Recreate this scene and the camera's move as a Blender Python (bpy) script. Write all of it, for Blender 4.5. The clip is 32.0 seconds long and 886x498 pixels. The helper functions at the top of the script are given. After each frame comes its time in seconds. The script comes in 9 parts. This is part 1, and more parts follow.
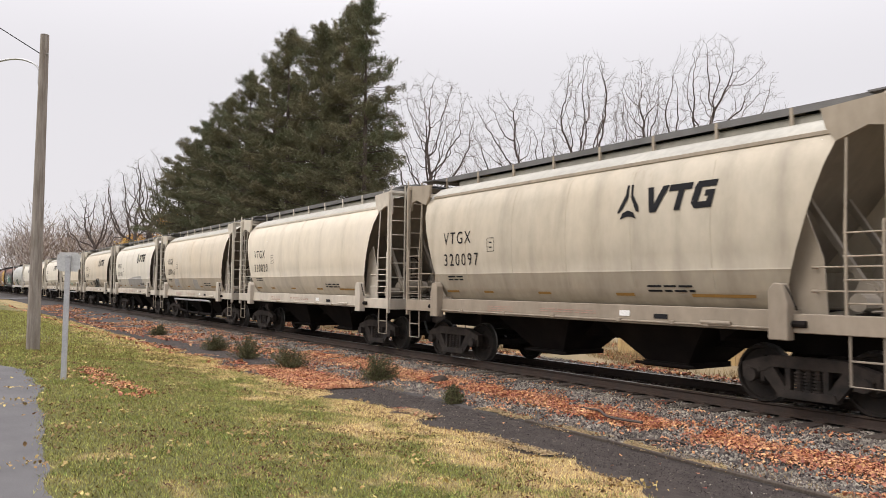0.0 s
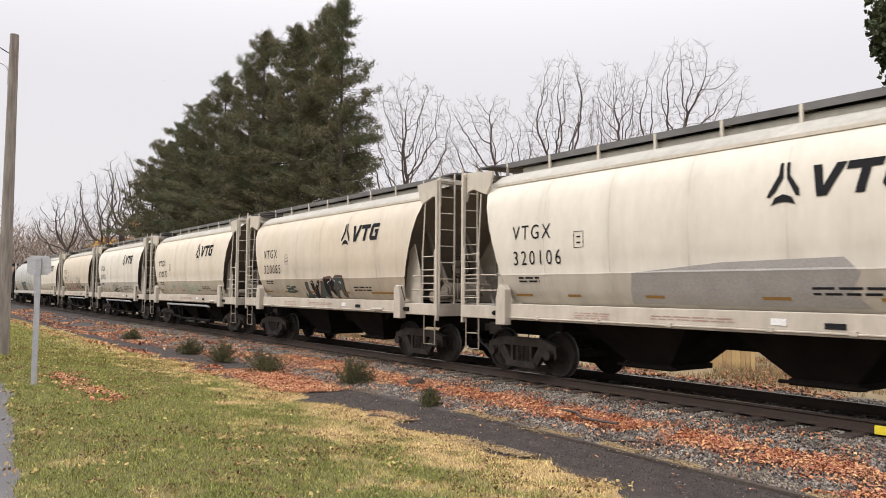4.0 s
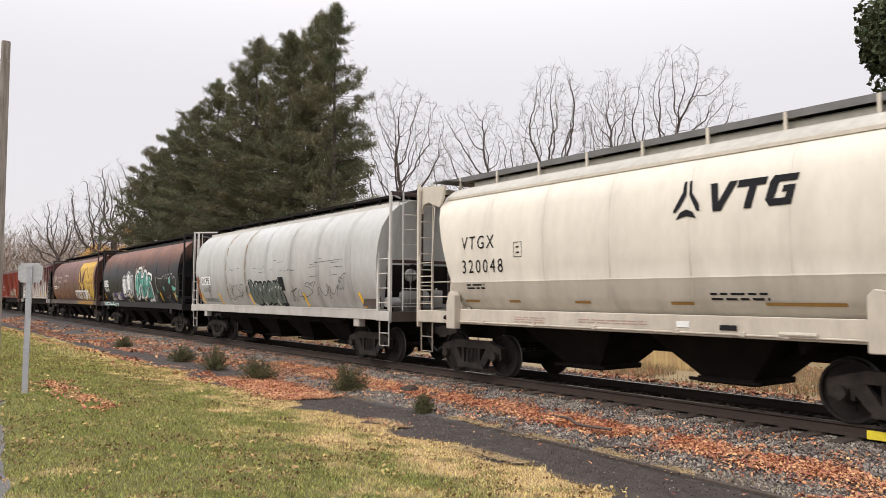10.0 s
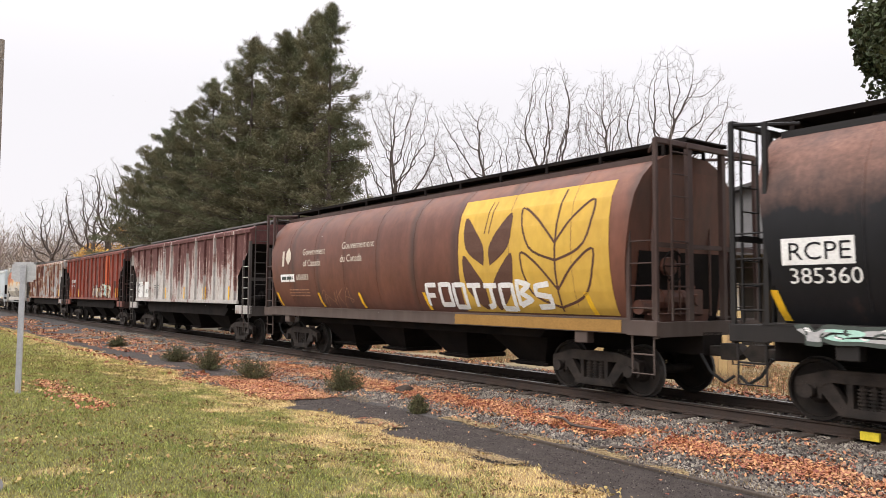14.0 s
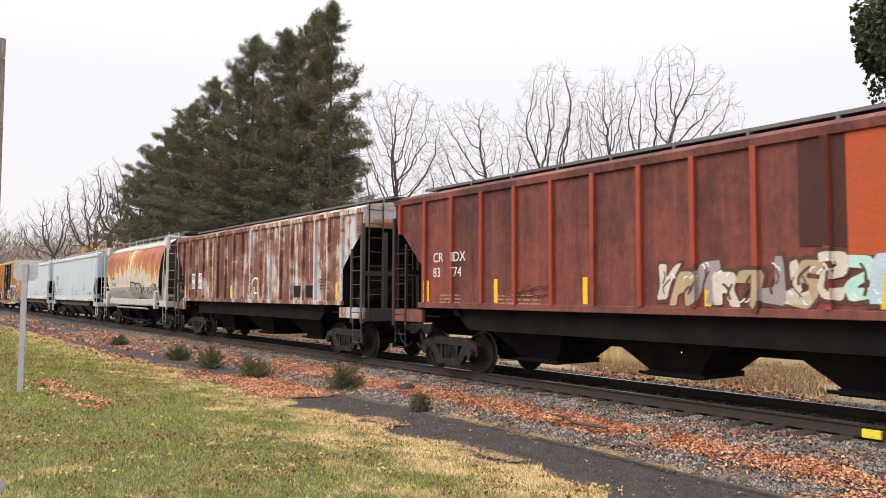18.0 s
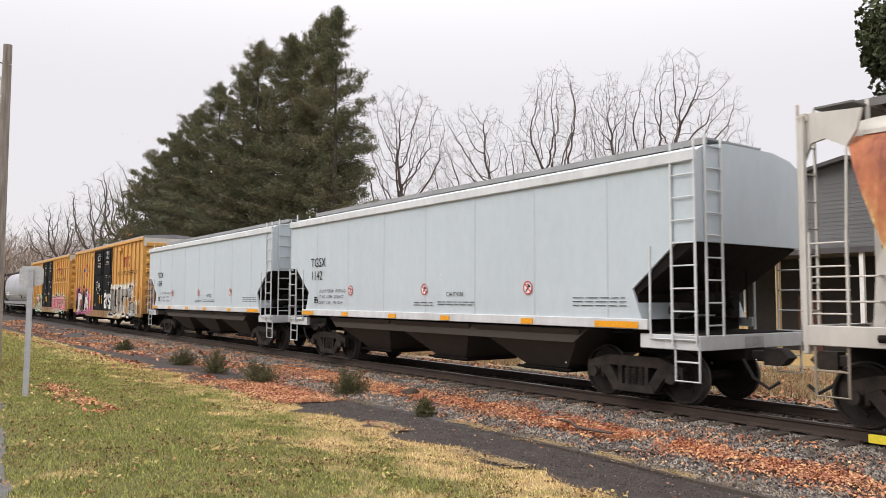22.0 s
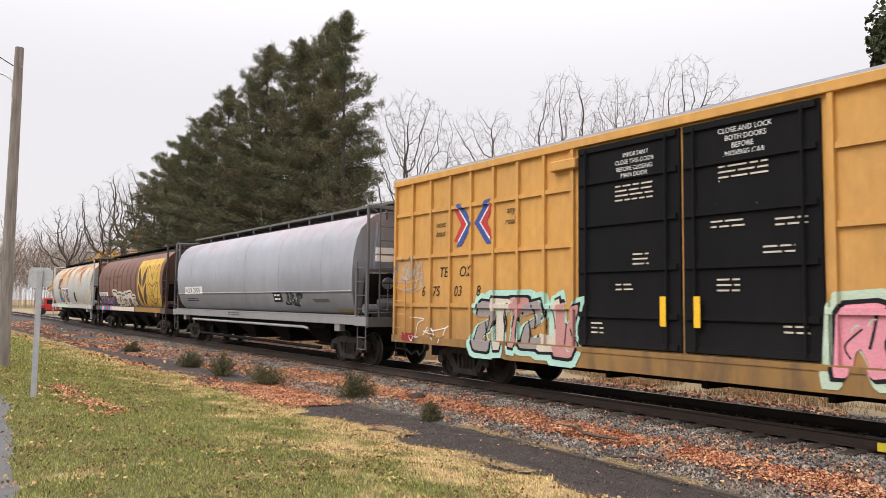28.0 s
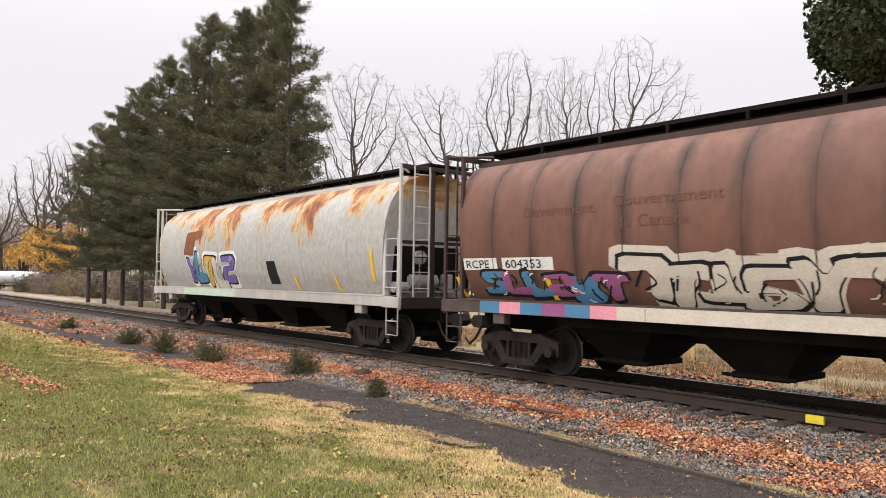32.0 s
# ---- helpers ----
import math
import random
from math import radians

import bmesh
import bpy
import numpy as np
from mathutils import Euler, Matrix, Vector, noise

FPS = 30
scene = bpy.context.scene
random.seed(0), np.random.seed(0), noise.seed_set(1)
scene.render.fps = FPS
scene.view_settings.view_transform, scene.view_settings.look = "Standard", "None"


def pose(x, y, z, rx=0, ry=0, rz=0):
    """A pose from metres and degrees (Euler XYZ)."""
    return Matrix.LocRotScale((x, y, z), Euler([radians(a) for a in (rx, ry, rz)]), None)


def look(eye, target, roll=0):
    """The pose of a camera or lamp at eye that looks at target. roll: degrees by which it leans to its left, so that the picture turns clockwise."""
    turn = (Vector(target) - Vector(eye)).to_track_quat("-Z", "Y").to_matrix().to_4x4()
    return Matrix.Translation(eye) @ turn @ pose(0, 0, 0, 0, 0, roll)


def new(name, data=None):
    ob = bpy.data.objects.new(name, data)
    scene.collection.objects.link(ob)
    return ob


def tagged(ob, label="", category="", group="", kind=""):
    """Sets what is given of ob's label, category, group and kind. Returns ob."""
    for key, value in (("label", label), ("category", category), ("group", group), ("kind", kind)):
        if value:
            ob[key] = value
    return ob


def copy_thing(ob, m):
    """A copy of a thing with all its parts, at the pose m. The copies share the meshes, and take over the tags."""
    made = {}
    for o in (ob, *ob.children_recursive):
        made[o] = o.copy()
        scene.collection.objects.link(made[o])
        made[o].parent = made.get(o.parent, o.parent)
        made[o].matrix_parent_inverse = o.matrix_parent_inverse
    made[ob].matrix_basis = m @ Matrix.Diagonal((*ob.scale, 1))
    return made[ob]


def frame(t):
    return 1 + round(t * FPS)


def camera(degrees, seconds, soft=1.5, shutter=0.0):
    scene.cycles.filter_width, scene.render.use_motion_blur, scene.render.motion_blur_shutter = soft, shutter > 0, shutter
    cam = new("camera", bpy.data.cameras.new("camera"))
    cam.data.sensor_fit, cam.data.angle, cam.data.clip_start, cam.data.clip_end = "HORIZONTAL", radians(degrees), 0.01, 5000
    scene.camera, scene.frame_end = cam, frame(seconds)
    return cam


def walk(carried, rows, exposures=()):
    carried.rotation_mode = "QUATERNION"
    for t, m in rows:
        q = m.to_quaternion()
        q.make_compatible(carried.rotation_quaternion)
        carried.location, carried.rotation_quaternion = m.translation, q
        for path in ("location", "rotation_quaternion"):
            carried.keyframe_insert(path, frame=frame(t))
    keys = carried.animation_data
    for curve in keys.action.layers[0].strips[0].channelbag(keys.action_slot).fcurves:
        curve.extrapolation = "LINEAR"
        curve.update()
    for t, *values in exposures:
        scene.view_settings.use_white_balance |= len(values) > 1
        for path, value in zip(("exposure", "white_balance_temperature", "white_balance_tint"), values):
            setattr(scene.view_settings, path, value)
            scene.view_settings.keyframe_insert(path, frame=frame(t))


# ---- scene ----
EYE = (0.0, -11.2, 1.8)      # a hand-held camera 11.2 m from the near rail, 1.8 m over the rail head
cam = camera(60.29, 32.0, soft=0.6, shutter=0.10)
# seconds, degrees of turn from the track's axis, tilt up, lean
VIEW = (
    (0, 33.60, 2.81, 0.50), (0.5, 33.82, 2.70, 0.50), (1, 34.06, 2.66, 0.48), (1.5, 34.23, 2.63, 0.35),
    (2, 34.43, 2.64, 0.24), (2.5, 34.63, 2.73, 0.16), (3, 34.88, 2.83, 0.19), (3.5, 35.12, 2.94, 0.24),
    (5.5, 35.94, 3.15, 0.39), (6, 35.99, 3.27, 0.23), (6.5, 36.01, 3.40, 0.12), (7, 36.02, 3.49, 0.04),
    (7.5, 36.01, 3.54, 0.01), (8, 35.98, 3.54, -0.00), (8.5, 35.94, 3.51, -0.02), (9, 35.90, 3.48, -0.00),
    (9.5, 35.88, 3.49, 0.06), (10, 35.87, 3.50, 0.15), (10.5, 35.88, 3.50, 0.22), (11, 35.93, 3.46, 0.32),
    (11.5, 36.03, 3.43, 0.40), (12, 36.16, 3.39, 0.43), (12.5, 36.30, 3.38, 0.46), (13, 36.36, 3.42, 0.43),
    (13.5, 36.34, 3.48, 0.41), (14, 36.24, 3.52, 0.29), (14.5, 36.14, 3.55, 0.23), (16.5, 36.20, 3.51, 0.19),
    (17, 36.22, 3.50, 0.24), (17.5, 36.19, 3.45, 0.20), (18, 36.14, 3.38, 0.20), (18.5, 36.08, 3.35, 0.25),
    (19, 36.04, 3.32, 0.27), (19.5, 36.01, 3.35, 0.27), (20, 35.99, 3.39, 0.19), (20.5, 35.95, 3.45, 0.19),
    (21, 35.94, 3.54, 0.13), (21.5, 35.88, 3.62, 0.15), (22, 35.80, 3.74, 0.18), (22.5, 35.73, 3.80, 0.27),
    (23, 35.69, 3.83, 0.34), (23.5, 35.64, 3.83, 0.42), (24, 35.56, 3.79, 0.36), (24.5, 35.47, 3.71, 0.35),
    (25, 35.42, 3.66, 0.31), (25.5, 35.39, 3.68, 0.31), (27.5, 35.33, 4.12, 0.65), (28, 35.25, 4.06, 0.61),
    (28.5, 35.17, 3.98, 0.72), (29, 35.07, 3.85, 0.64), (29.5, 35.05, 3.70, 0.61), (30, 35.10, 3.59, 0.62),
    (30.5, 35.30, 3.43, 0.64), (31, 35.82, 3.19, 0.71), (31.5, 36.93, 2.78, 0.75), (32, 39.26, 2.35, 0.81),
)


def aim(turn, tilt, lean):
    a, b = radians(turn), radians(tilt)
    way = Vector((-math.cos(a) * math.cos(b), math.sin(a) * math.cos(b), math.sin(b)))
    return look(EYE, Vector(EYE) + way, lean)


# the camera opens up as the pale cars give way to dark ones
EXPOSURES = tuple((t, e, 6520, 12) for t, e in ((0, -0.04), (1, 0.0), (4, 0.0), (9, 0.02), (10.5, 0.0), (12, 0.12), (13, 0.20), (16, 0.18), (18, 0.20), (20, 0.12), (22, 0.03), (25, -0.02), (28, 0.06), (32, 0.10)))
walk(cam, [(t, aim(a, b, c)) for t, a, b, c in VIEW], EXPOSURES)

# ---- world and light: bright overcast ----
world = bpy.data.worlds.new("overcast")
scene.world = world
world.use_nodes = True
wn, wl = world.node_tree.nodes, world.node_tree.links
sky = wn.new("ShaderNodeTexSky")
sky.sky_type, sky.sun_disc = "NISHITA", False
sky.sun_elevation, sky.sun_rotation = radians(38), radians(200)
sky.air_density, sky.dust_density = 1.0, 4.0
skymix = wn.new("ShaderNodeMix")
skymix.data_type = "RGBA"
skymix.inputs["Factor"].default_value = 0.93
skymix.inputs["B"].default_value = (8.9, 8.75, 9.0, 1)
wl.new(sky.outputs[0], skymix.inputs["A"])
# an overcast sky is brighter towards the zenith than along the horizon
sky_at = wn.new("ShaderNodeTexCoord")
sky_up = wn.new("ShaderNodeSeparateXYZ")
wl.new(sky_at.outputs["Generated"], sky_up.inputs[0])
sky_rise = wn.new("ShaderNodeMapRange")
sky_rise.interpolation_type = "SMOOTHSTEP"
for i, v in ((1, 0.22), (2, 0.9), (3, 0.92), (4, 2.55)):
    sky_rise.inputs[i].default_value = v
wl.new(sky_up.outputs[2], sky_rise.inputs[0])
sky_gain = wn.new("ShaderNodeVectorMath")
sky_gain.operation = "SCALE"
wl.new(skymix.outputs["Result"], sky_gain.inputs[0])
wl.new(sky_rise.outputs[0], sky_gain.inputs["Scale"])
wl.new(sky_gain.outputs[0], wn["Background"].inputs[0])
wn["Background"].inputs[1].default_value = 0.106
sun = new("sun", bpy.data.lights.new("sun", "SUN"))
sun.data.energy, sun.data.angle, sun.data.color = 1.5, radians(35), (1.0, 0.96, 0.9)
sun.matrix_world = look((-8, -30, 32), (0, 0, 0))
scene.view_settings.exposure = 0.0


# ---- materials ----
def material(name, colour, rough=0.7, metal=0.0, second=None, scale=3.0, grain=60.0, amount=0.5, bump=0.15, stretch=(1, 1, 1), island=0.0, per_object=0.0, spread=0.15, bias=None, gloss=0.22):
    """Two colours mixed by coarse noise, fine grain and bump."""
    m = bpy.data.materials.new(name)
    m.use_nodes = True
    n, l = m.node_tree.nodes, m.node_tree.links
    b = n["Principled BSDF"]
    co = n.new("ShaderNodeTexCoord")
    mp = n.new("ShaderNodeMapping")
    mp.inputs["Scale"].default_value = stretch
    l.new(co.outputs["Object"], mp.inputs["Vector"])
    big, fine = n.new("ShaderNodeTexNoise"), n.new("ShaderNodeTexNoise")
    big.inputs["Scale"].default_value, big.inputs["Detail"].default_value = scale, 6
    fine.inputs["Scale"].default_value, fine.inputs["Detail"].default_value = grain, 4
    for t in (big, fine):
        l.new(mp.outputs[0], t.inputs["Vector"])
    ramp = n.new("ShaderNodeMapRange")
    ramp.inputs[1].default_value, ramp.inputs[2].default_value = 0.5 - spread, 0.5 + spread
    field = big.outputs[0]
    if bias:
        axis_in = n.new("ShaderNodeSeparateXYZ")
        l.new(co.outputs["Object"], axis_in.inputs[0])
        for k, at0, at1, lo, hi in bias:
            slope = n.new("ShaderNodeMapRange")
            for i, v in ((1, at0), (2, at1), (3, lo), (4, hi)):
                slope.inputs[i].default_value = v
            l.new(axis_in.outputs[k], slope.inputs[0])
            add = n.new("ShaderNodeMath")
            l.new(field, add.inputs[0])
            l.new(slope.outputs[0], add.inputs[1])
            field = add.outputs[0]
    l.new(field, ramp.inputs[0])
    mix = n.new("ShaderNodeMix")
    mix.data_type = "RGBA"
    second = second or tuple(c * 0.7 for c in colour)
    mix.inputs["A"].default_value, mix.inputs["B"].default_value = (*colour, 1), (*second, 1)
    sc = n.new("ShaderNodeMath")
    sc.operation = "MULTIPLY"
    sc.inputs[1].default_value = amount
    l.new(ramp.outputs[0], sc.inputs[0])
    l.new(sc.outputs[0], mix.inputs["Factor"])
    hsv = n.new("ShaderNodeHueSaturation")
    l.new(mix.outputs["Result"], hsv.inputs["Color"])
    val = n.new("ShaderNodeMapRange")
    val.inputs[3].default_value, val.inputs[4].default_value = 0.72, 1.28
    l.new(fine.outputs[0], val.inputs[0])
    out = val.outputs[0]
    if island or per_object:
        src = n.new("ShaderNodeNewGeometry").outputs["Random Per Island"] if island else n.new("ShaderNodeObjectInfo").outputs["Random"]
        r = n.new("ShaderNodeMapRange")
        r.inputs[3].default_value, r.inputs[4].default_value = 1 - (island or per_object), 1 + (island or per_object)
        l.new(src, r.inputs[0])
        mul = n.new("ShaderNodeMath")
        mul.operation = "MULTIPLY"
        l.new(out, mul.inputs[0])
        l.new(r.outputs[0], mul.inputs[1])
        out = mul.outputs[0]
        hue = n.new("ShaderNodeMapRange")
        hue.inputs[3].default_value, hue.inputs[4].default_value = 0.5 - 0.05 * (island or per_object), 0.5 + 0.05 * (island or per_object)
        l.new(src, hue.inputs[0])
        l.new(hue.outputs[0], hsv.inputs["Hue"])
    l.new(out, hsv.inputs["Value"])
    l.new(hsv.outputs[0], b.inputs["Base Color"])
    b.inputs["Roughness"].default_value, b.inputs["Metallic"].default_value = rough, metal
    b.inputs["Specular IOR Level"].default_value = gloss
    if bump:
        bp = n.new("ShaderNodeBump")
        bp.inputs["Strength"].default_value, bp.inputs["Distance"].default_value = bump, 0.02
        l.new(fine.outputs[0], bp.inputs["Height"])
        l.new(bp.outputs[0], b.inputs["Normal"])
    return m


def weathered(name, paint, rust, cover, dirt=(0.16, 0.14, 0.12), dirty=0.5, streak=(2.2, 2.2, 0.35), where=(0, 0), second=None, seed=0.0, rough=0.55, sharp=0.1, grime_top=2.0, soft_grime=0.5, along=None, bands=None, panels=None, drippy=0.55, uneven=0.05, mottle=0.10, stain=0.35, gloss=0.25):
    """Painted steel: rust in drips and patches, road grime that thins out up to a height of grime_top metres.
    where: rust grows from the first height to the second; along: rust thins out from the first x to the second;
    bands: spacing, offset and strength of upright stains at the seams; panels: width and offset of sheets that rust unevenly."""
    m = bpy.data.materials.new(name)
    m.use_nodes = True
    n, l = m.node_tree.nodes, m.node_tree.links
    b = n["Principled BSDF"]
    co = n.new("ShaderNodeTexCoord")

    def noise(scale, detail, stretch):
        mp = n.new("ShaderNodeMapping")
        mp.inputs["Scale"].default_value, mp.inputs["Location"].default_value = stretch, (seed * 3.7, seed, seed * 1.9)
        l.new(co.outputs["Object"], mp.inputs["Vector"])
        t = n.new("ShaderNodeTexNoise")
        t.inputs["Scale"].default_value, t.inputs["Detail"].default_value, t.inputs["Roughness"].default_value = scale, detail, 0.62
        l.new(mp.outputs[0], t.inputs["Vector"])
        return t.outputs[0]

    def remap(x, a, c, lo=0.0, hi=1.0):
        r = n.new("ShaderNodeMapRange")
        for i, v in ((1, a), (2, c), (3, lo), (4, hi)):
            r.inputs[i].default_value = v
        l.new(x, r.inputs[0])
        return r.outputs[0]

    def calc(op, x, y):
        k = n.new("ShaderNodeMath")
        k.operation, k.use_clamp = op, op == "MULTIPLY"
        for i, v in ((0, x), (1, y)):
            if isinstance(v, (int, float)):
                k.inputs[i].default_value = v
            else:
                l.new(v, k.inputs[i])
        return k.outputs[0]

    def blend(f, x, y):
        k = n.new("ShaderNodeMix")
        k.data_type = "RGBA"
        for s, v in (("Factor", f), ("A", x), ("B", y)):
            if isinstance(v, tuple):
                k.inputs[s].default_value = (*v, 1)
            else:
                l.new(v, k.inputs[s])
        return k.outputs["Result"]

    sep = n.new("ShaderNodeSeparateXYZ")
    l.new(co.outputs["Object"], sep.inputs[0])
    patch, drip, fine, wide = noise(0.9, 7, (1, 1, 1)), noise(1.0, 6, streak), noise(14, 5, (1, 1, 1)), noise(0.35, 3, (1, 1, 1))
    base = blend(remap(wide, 0.35, 0.65), paint, second or tuple(c * 0.85 for c in paint))
    base = blend(calc("MULTIPLY", remap(drip, 0.45, 0.75), stain), base, tuple(0.55 * a + 0.45 * c for a, c in zip(paint, dirt)))
    mask = calc("ADD", calc("MULTIPLY", patch, 1 - drippy), calc("MULTIPLY", drip, drippy))
    if where[0] != where[1]:
        mask = calc("ADD", mask, remap(sep.outputs[2], where[0], where[1], -0.3, 0.12))
    if panels:
        sheet_no = calc("FLOOR", calc("MULTIPLY_ADD", sep.outputs[0], 1 / panels[0]), 0)
        sheet_no.node.inputs[0].links[0].from_node.inputs[2].default_value = panels[1] / panels[0]
        dice = n.new("ShaderNodeTexWhiteNoise")
        dice.noise_dimensions = "1D"
        l.new(sheet_no, dice.inputs["W"])
        mask = calc("ADD", mask, remap(dice.outputs["Value"], 0, 1, -uneven, uneven))
    if along:
        mask = calc("ADD", mask, remap(sep.outputs[0], along[0], along[1], 0.11, -0.03))
    edge = 0.72 - 0.45 * cover
    rusty = remap(mask, edge, edge + sharp)
    two = blend(calc("MULTIPLY", remap(calc("MULTIPLY", calc("ADD", fine, drip), 0.5), 0.38, 0.62), 0.8), tuple(c * 1.15 for c in rust), tuple(c * 0.5 for c in rust))
    base = blend(calc("MULTIPLY", rusty, 0.95 if cover > 0 else 0.0), base, two)
    if bands:
        near = calc("PINGPONG", calc("ADD", sep.outputs[0], bands[1]), bands[0] / 2)
        stain = calc("MULTIPLY", remap(near, 0.0, 0.24, 1.0, 0.0), remap(drip, 0.3, 0.62))
        base = blend(calc("MULTIPLY", stain, bands[2]), base, tuple(0.45 * c for c in dirt))
    low = remap(sep.outputs[2], 1.0, grime_top, 1.0, 0.0)
    grime = calc("MULTIPLY", calc("MULTIPLY", low, remap(drip, 0.2, 0.6, 1 - soft_grime, 1.0)), dirty)
    base = blend(grime, base, dirt)
    # scuffs and dull spots at two sizes
    spots = n.new("ShaderNodeHueSaturation")
    l.new(base, spots.inputs["Color"])
    l.new(remap(calc("ADD", noise(5.5, 8, (1, 1, .55)), calc("MULTIPLY", noise(1.1, 5, (1.6, 1.6, .3)), .8)), .62, 1.18, 1 + mottle, 1 - mottle), spots.inputs["Value"])
    base = spots.outputs[0]
    b.inputs["Specular IOR Level"].default_value = gloss
    l.new(base, b.inputs["Base Color"])
    l.new(remap(rusty, 0, 1, rough, 0.9), b.inputs["Roughness"])
    bp = n.new("ShaderNodeBump")
    bp.inputs["Strength"].default_value, bp.inputs["Distance"].default_value = 0.12, 0.02
    l.new(calc("ADD", wide, calc("MULTIPLY", fine, 0.2)), bp.inputs["Height"])
    l.new(bp.outputs[0], b.inputs["Normal"])
    return m


def rusty(name, stops, seed, drip=(4.5, .1, .20), weight=.5, height=None, along=None, posts=None, panels=None, grime=(1.2, 2.0, .5), rough=.8, blotch=1.3):
    """Old paint eaten by rust: stops are the colours from sound paint to deep rust. drip: how the runs are stretched; height and along: from, to, and what they add;
    posts: spacing, offset and how much sounder the paint is beside a post; panels: width, offset and how unevenly the sheets rust; grime: from, to, strength."""
    m = bpy.data.materials.new(name)
    m.use_nodes = True
    n, l = m.node_tree.nodes, m.node_tree.links
    b = n["Principled BSDF"]
    co = n.new("ShaderNodeTexCoord")
    sep = n.new("ShaderNodeSeparateXYZ")
    l.new(co.outputs["Object"], sep.inputs[0])

    def grain(scale, detail, stretch, hard=.68):
        mp = n.new("ShaderNodeMapping")
        mp.inputs["Scale"].default_value, mp.inputs["Location"].default_value = stretch, (seed * 2.3, seed, seed * 1.7)
        l.new(co.outputs["Object"], mp.inputs["Vector"])
        t = n.new("ShaderNodeTexNoise")
        t.inputs["Scale"].default_value, t.inputs["Detail"].default_value, t.inputs["Roughness"].default_value = scale, detail, hard
        t.inputs["Distortion"].default_value = .35
        l.new(mp.outputs[0], t.inputs["Vector"])
        return t.outputs[0]

    def remap(x, a, c, lo, hi):
        r = n.new("ShaderNodeMapRange")
        for i, v in ((1, a), (2, c), (3, lo), (4, hi)):
            r.inputs[i].default_value = v
        l.new(x, r.inputs[0])
        return r.outputs[0]

    def calc(op, x, y):
        k = n.new("ShaderNodeMath")
        k.operation = op
        for i, v in ((0, x), (1, y)):
            if isinstance(v, (int, float)):
                k.inputs[i].default_value = v
            else:
                l.new(v, k.inputs[i])
        return k.outputs[0]

    runs, spots = grain(1.0, 8, drip), grain(blotch, 9, (1, .1, .8))
    field = calc("ADD", remap(runs, .25, .75, 0, weight), remap(spots, .25, .75, 0, 1 - weight))
    for span, k in ((height, 2), (along, 0)):
        if span:
            field = calc("ADD", field, remap(sep.outputs[k], *span))
    if posts:
        near = calc("PINGPONG", calc("ADD", sep.outputs[0], posts[1]), posts[0] / 2)
        field = calc("ADD", field, calc("MULTIPLY", remap(near, .03, .20, -posts[2], 0), remap(runs, .35, .6, 1.3, .3)))
    if panels:
        no = calc("FLOOR", calc("MULTIPLY", calc("ADD", sep.outputs[0], panels[1]), 1 / panels[0]), 0)
        dice = n.new("ShaderNodeTexWhiteNoise")
        dice.noise_dimensions = "1D"
        l.new(no, dice.inputs["W"])
        field = calc("ADD", field, remap(dice.outputs["Value"], 0, 1, -panels[2], panels[2]))
    ramp = n.new("ShaderNodeValToRGB")
    band = ramp.color_ramp.elements
    while len(band) < len(stops):
        band.new(.5)
    for e, (at, colour) in zip(band, stops):
        e.position, e.color = at, (*colour, 1)
    l.new(field, ramp.inputs[0])
    low = calc("MULTIPLY", remap(sep.outputs[2], grime[0], grime[1], grime[2], 0), remap(runs, .3, .6, .4, 1.0))
    dull = n.new("ShaderNodeMix")
    dull.data_type = "RGBA"
    dull.inputs["B"].default_value = (.11, .09, .075, 1)
    l.new(low, dull.inputs["Factor"])
    l.new(ramp.outputs[0], dull.inputs["A"])
    fine = grain(9, 8, (1, 1, .6))
    value = n.new("ShaderNodeHueSaturation")
    l.new(dull.outputs["Result"], value.inputs["Color"])
    l.new(remap(fine, .3, .7, 1.22, .78), value.inputs["Value"])
    l.new(value.outputs[0], b.inputs["Base Color"])
    l.new(remap(field, .3, .7, rough - .25, rough + .1), b.inputs["Roughness"])
    b.inputs["Specular IOR Level"].default_value = .3
    bump = n.new("ShaderNodeBump")
    bump.inputs["Strength"].default_value, bump.inputs["Distance"].default_value = .25, .01
    l.new(calc("ADD", field, calc("MULTIPLY", fine, .4)), bump.inputs["Height"])
    l.new(bump.outputs[0], b.inputs["Normal"])
    return m


def shade(name, colour, rough=0.6, metal=0.0, island=0.0):
    return material(name, colour, rough, metal, scale=2.5, grain=30, amount=0.35, bump=0.05, island=island)


# the lawn is drier towards the path and to the east
DRYNESS = ((1, -8.0, -4.8, -0.20, 0.14), (0, -14, -4, -0.06, 0.08))
M_GRASS = material("lawn", (0.105, 0.103, 0.034), 0.95, second=(0.36, 0.265, 0.135), scale=1.3, grain=38, amount=0.95, bump=0.8, spread=0.10, bias=DRYNESS)
M_BLADE = material("grass_blades", (0.290, 0.268, 0.080), 0.8, second=(0.60, 0.425, 0.210), scale=1.3, grain=7, amount=0.95, bump=0, island=0.75, spread=0.10, bias=DRYNESS)
M_TUFT = material("deep_green_grass", (0.155, 0.190, 0.048), 0.8, second=(0.26, 0.255, 0.072), scale=2, grain=9, bump=0, island=0.6)
M_CRUMB = material("withered_leaf_bits", (0.115, 0.068, 0.036), 0.9, second=(0.38, 0.24, 0.11), scale=5, grain=20, bump=0, island=0.6)
M_ASPHALT = material("asphalt", (0.066, 0.054, 0.048), 0.95, second=(0.036, 0.029, 0.026), scale=7.0, grain=90, amount=.9, bump=.6, spread=.2)
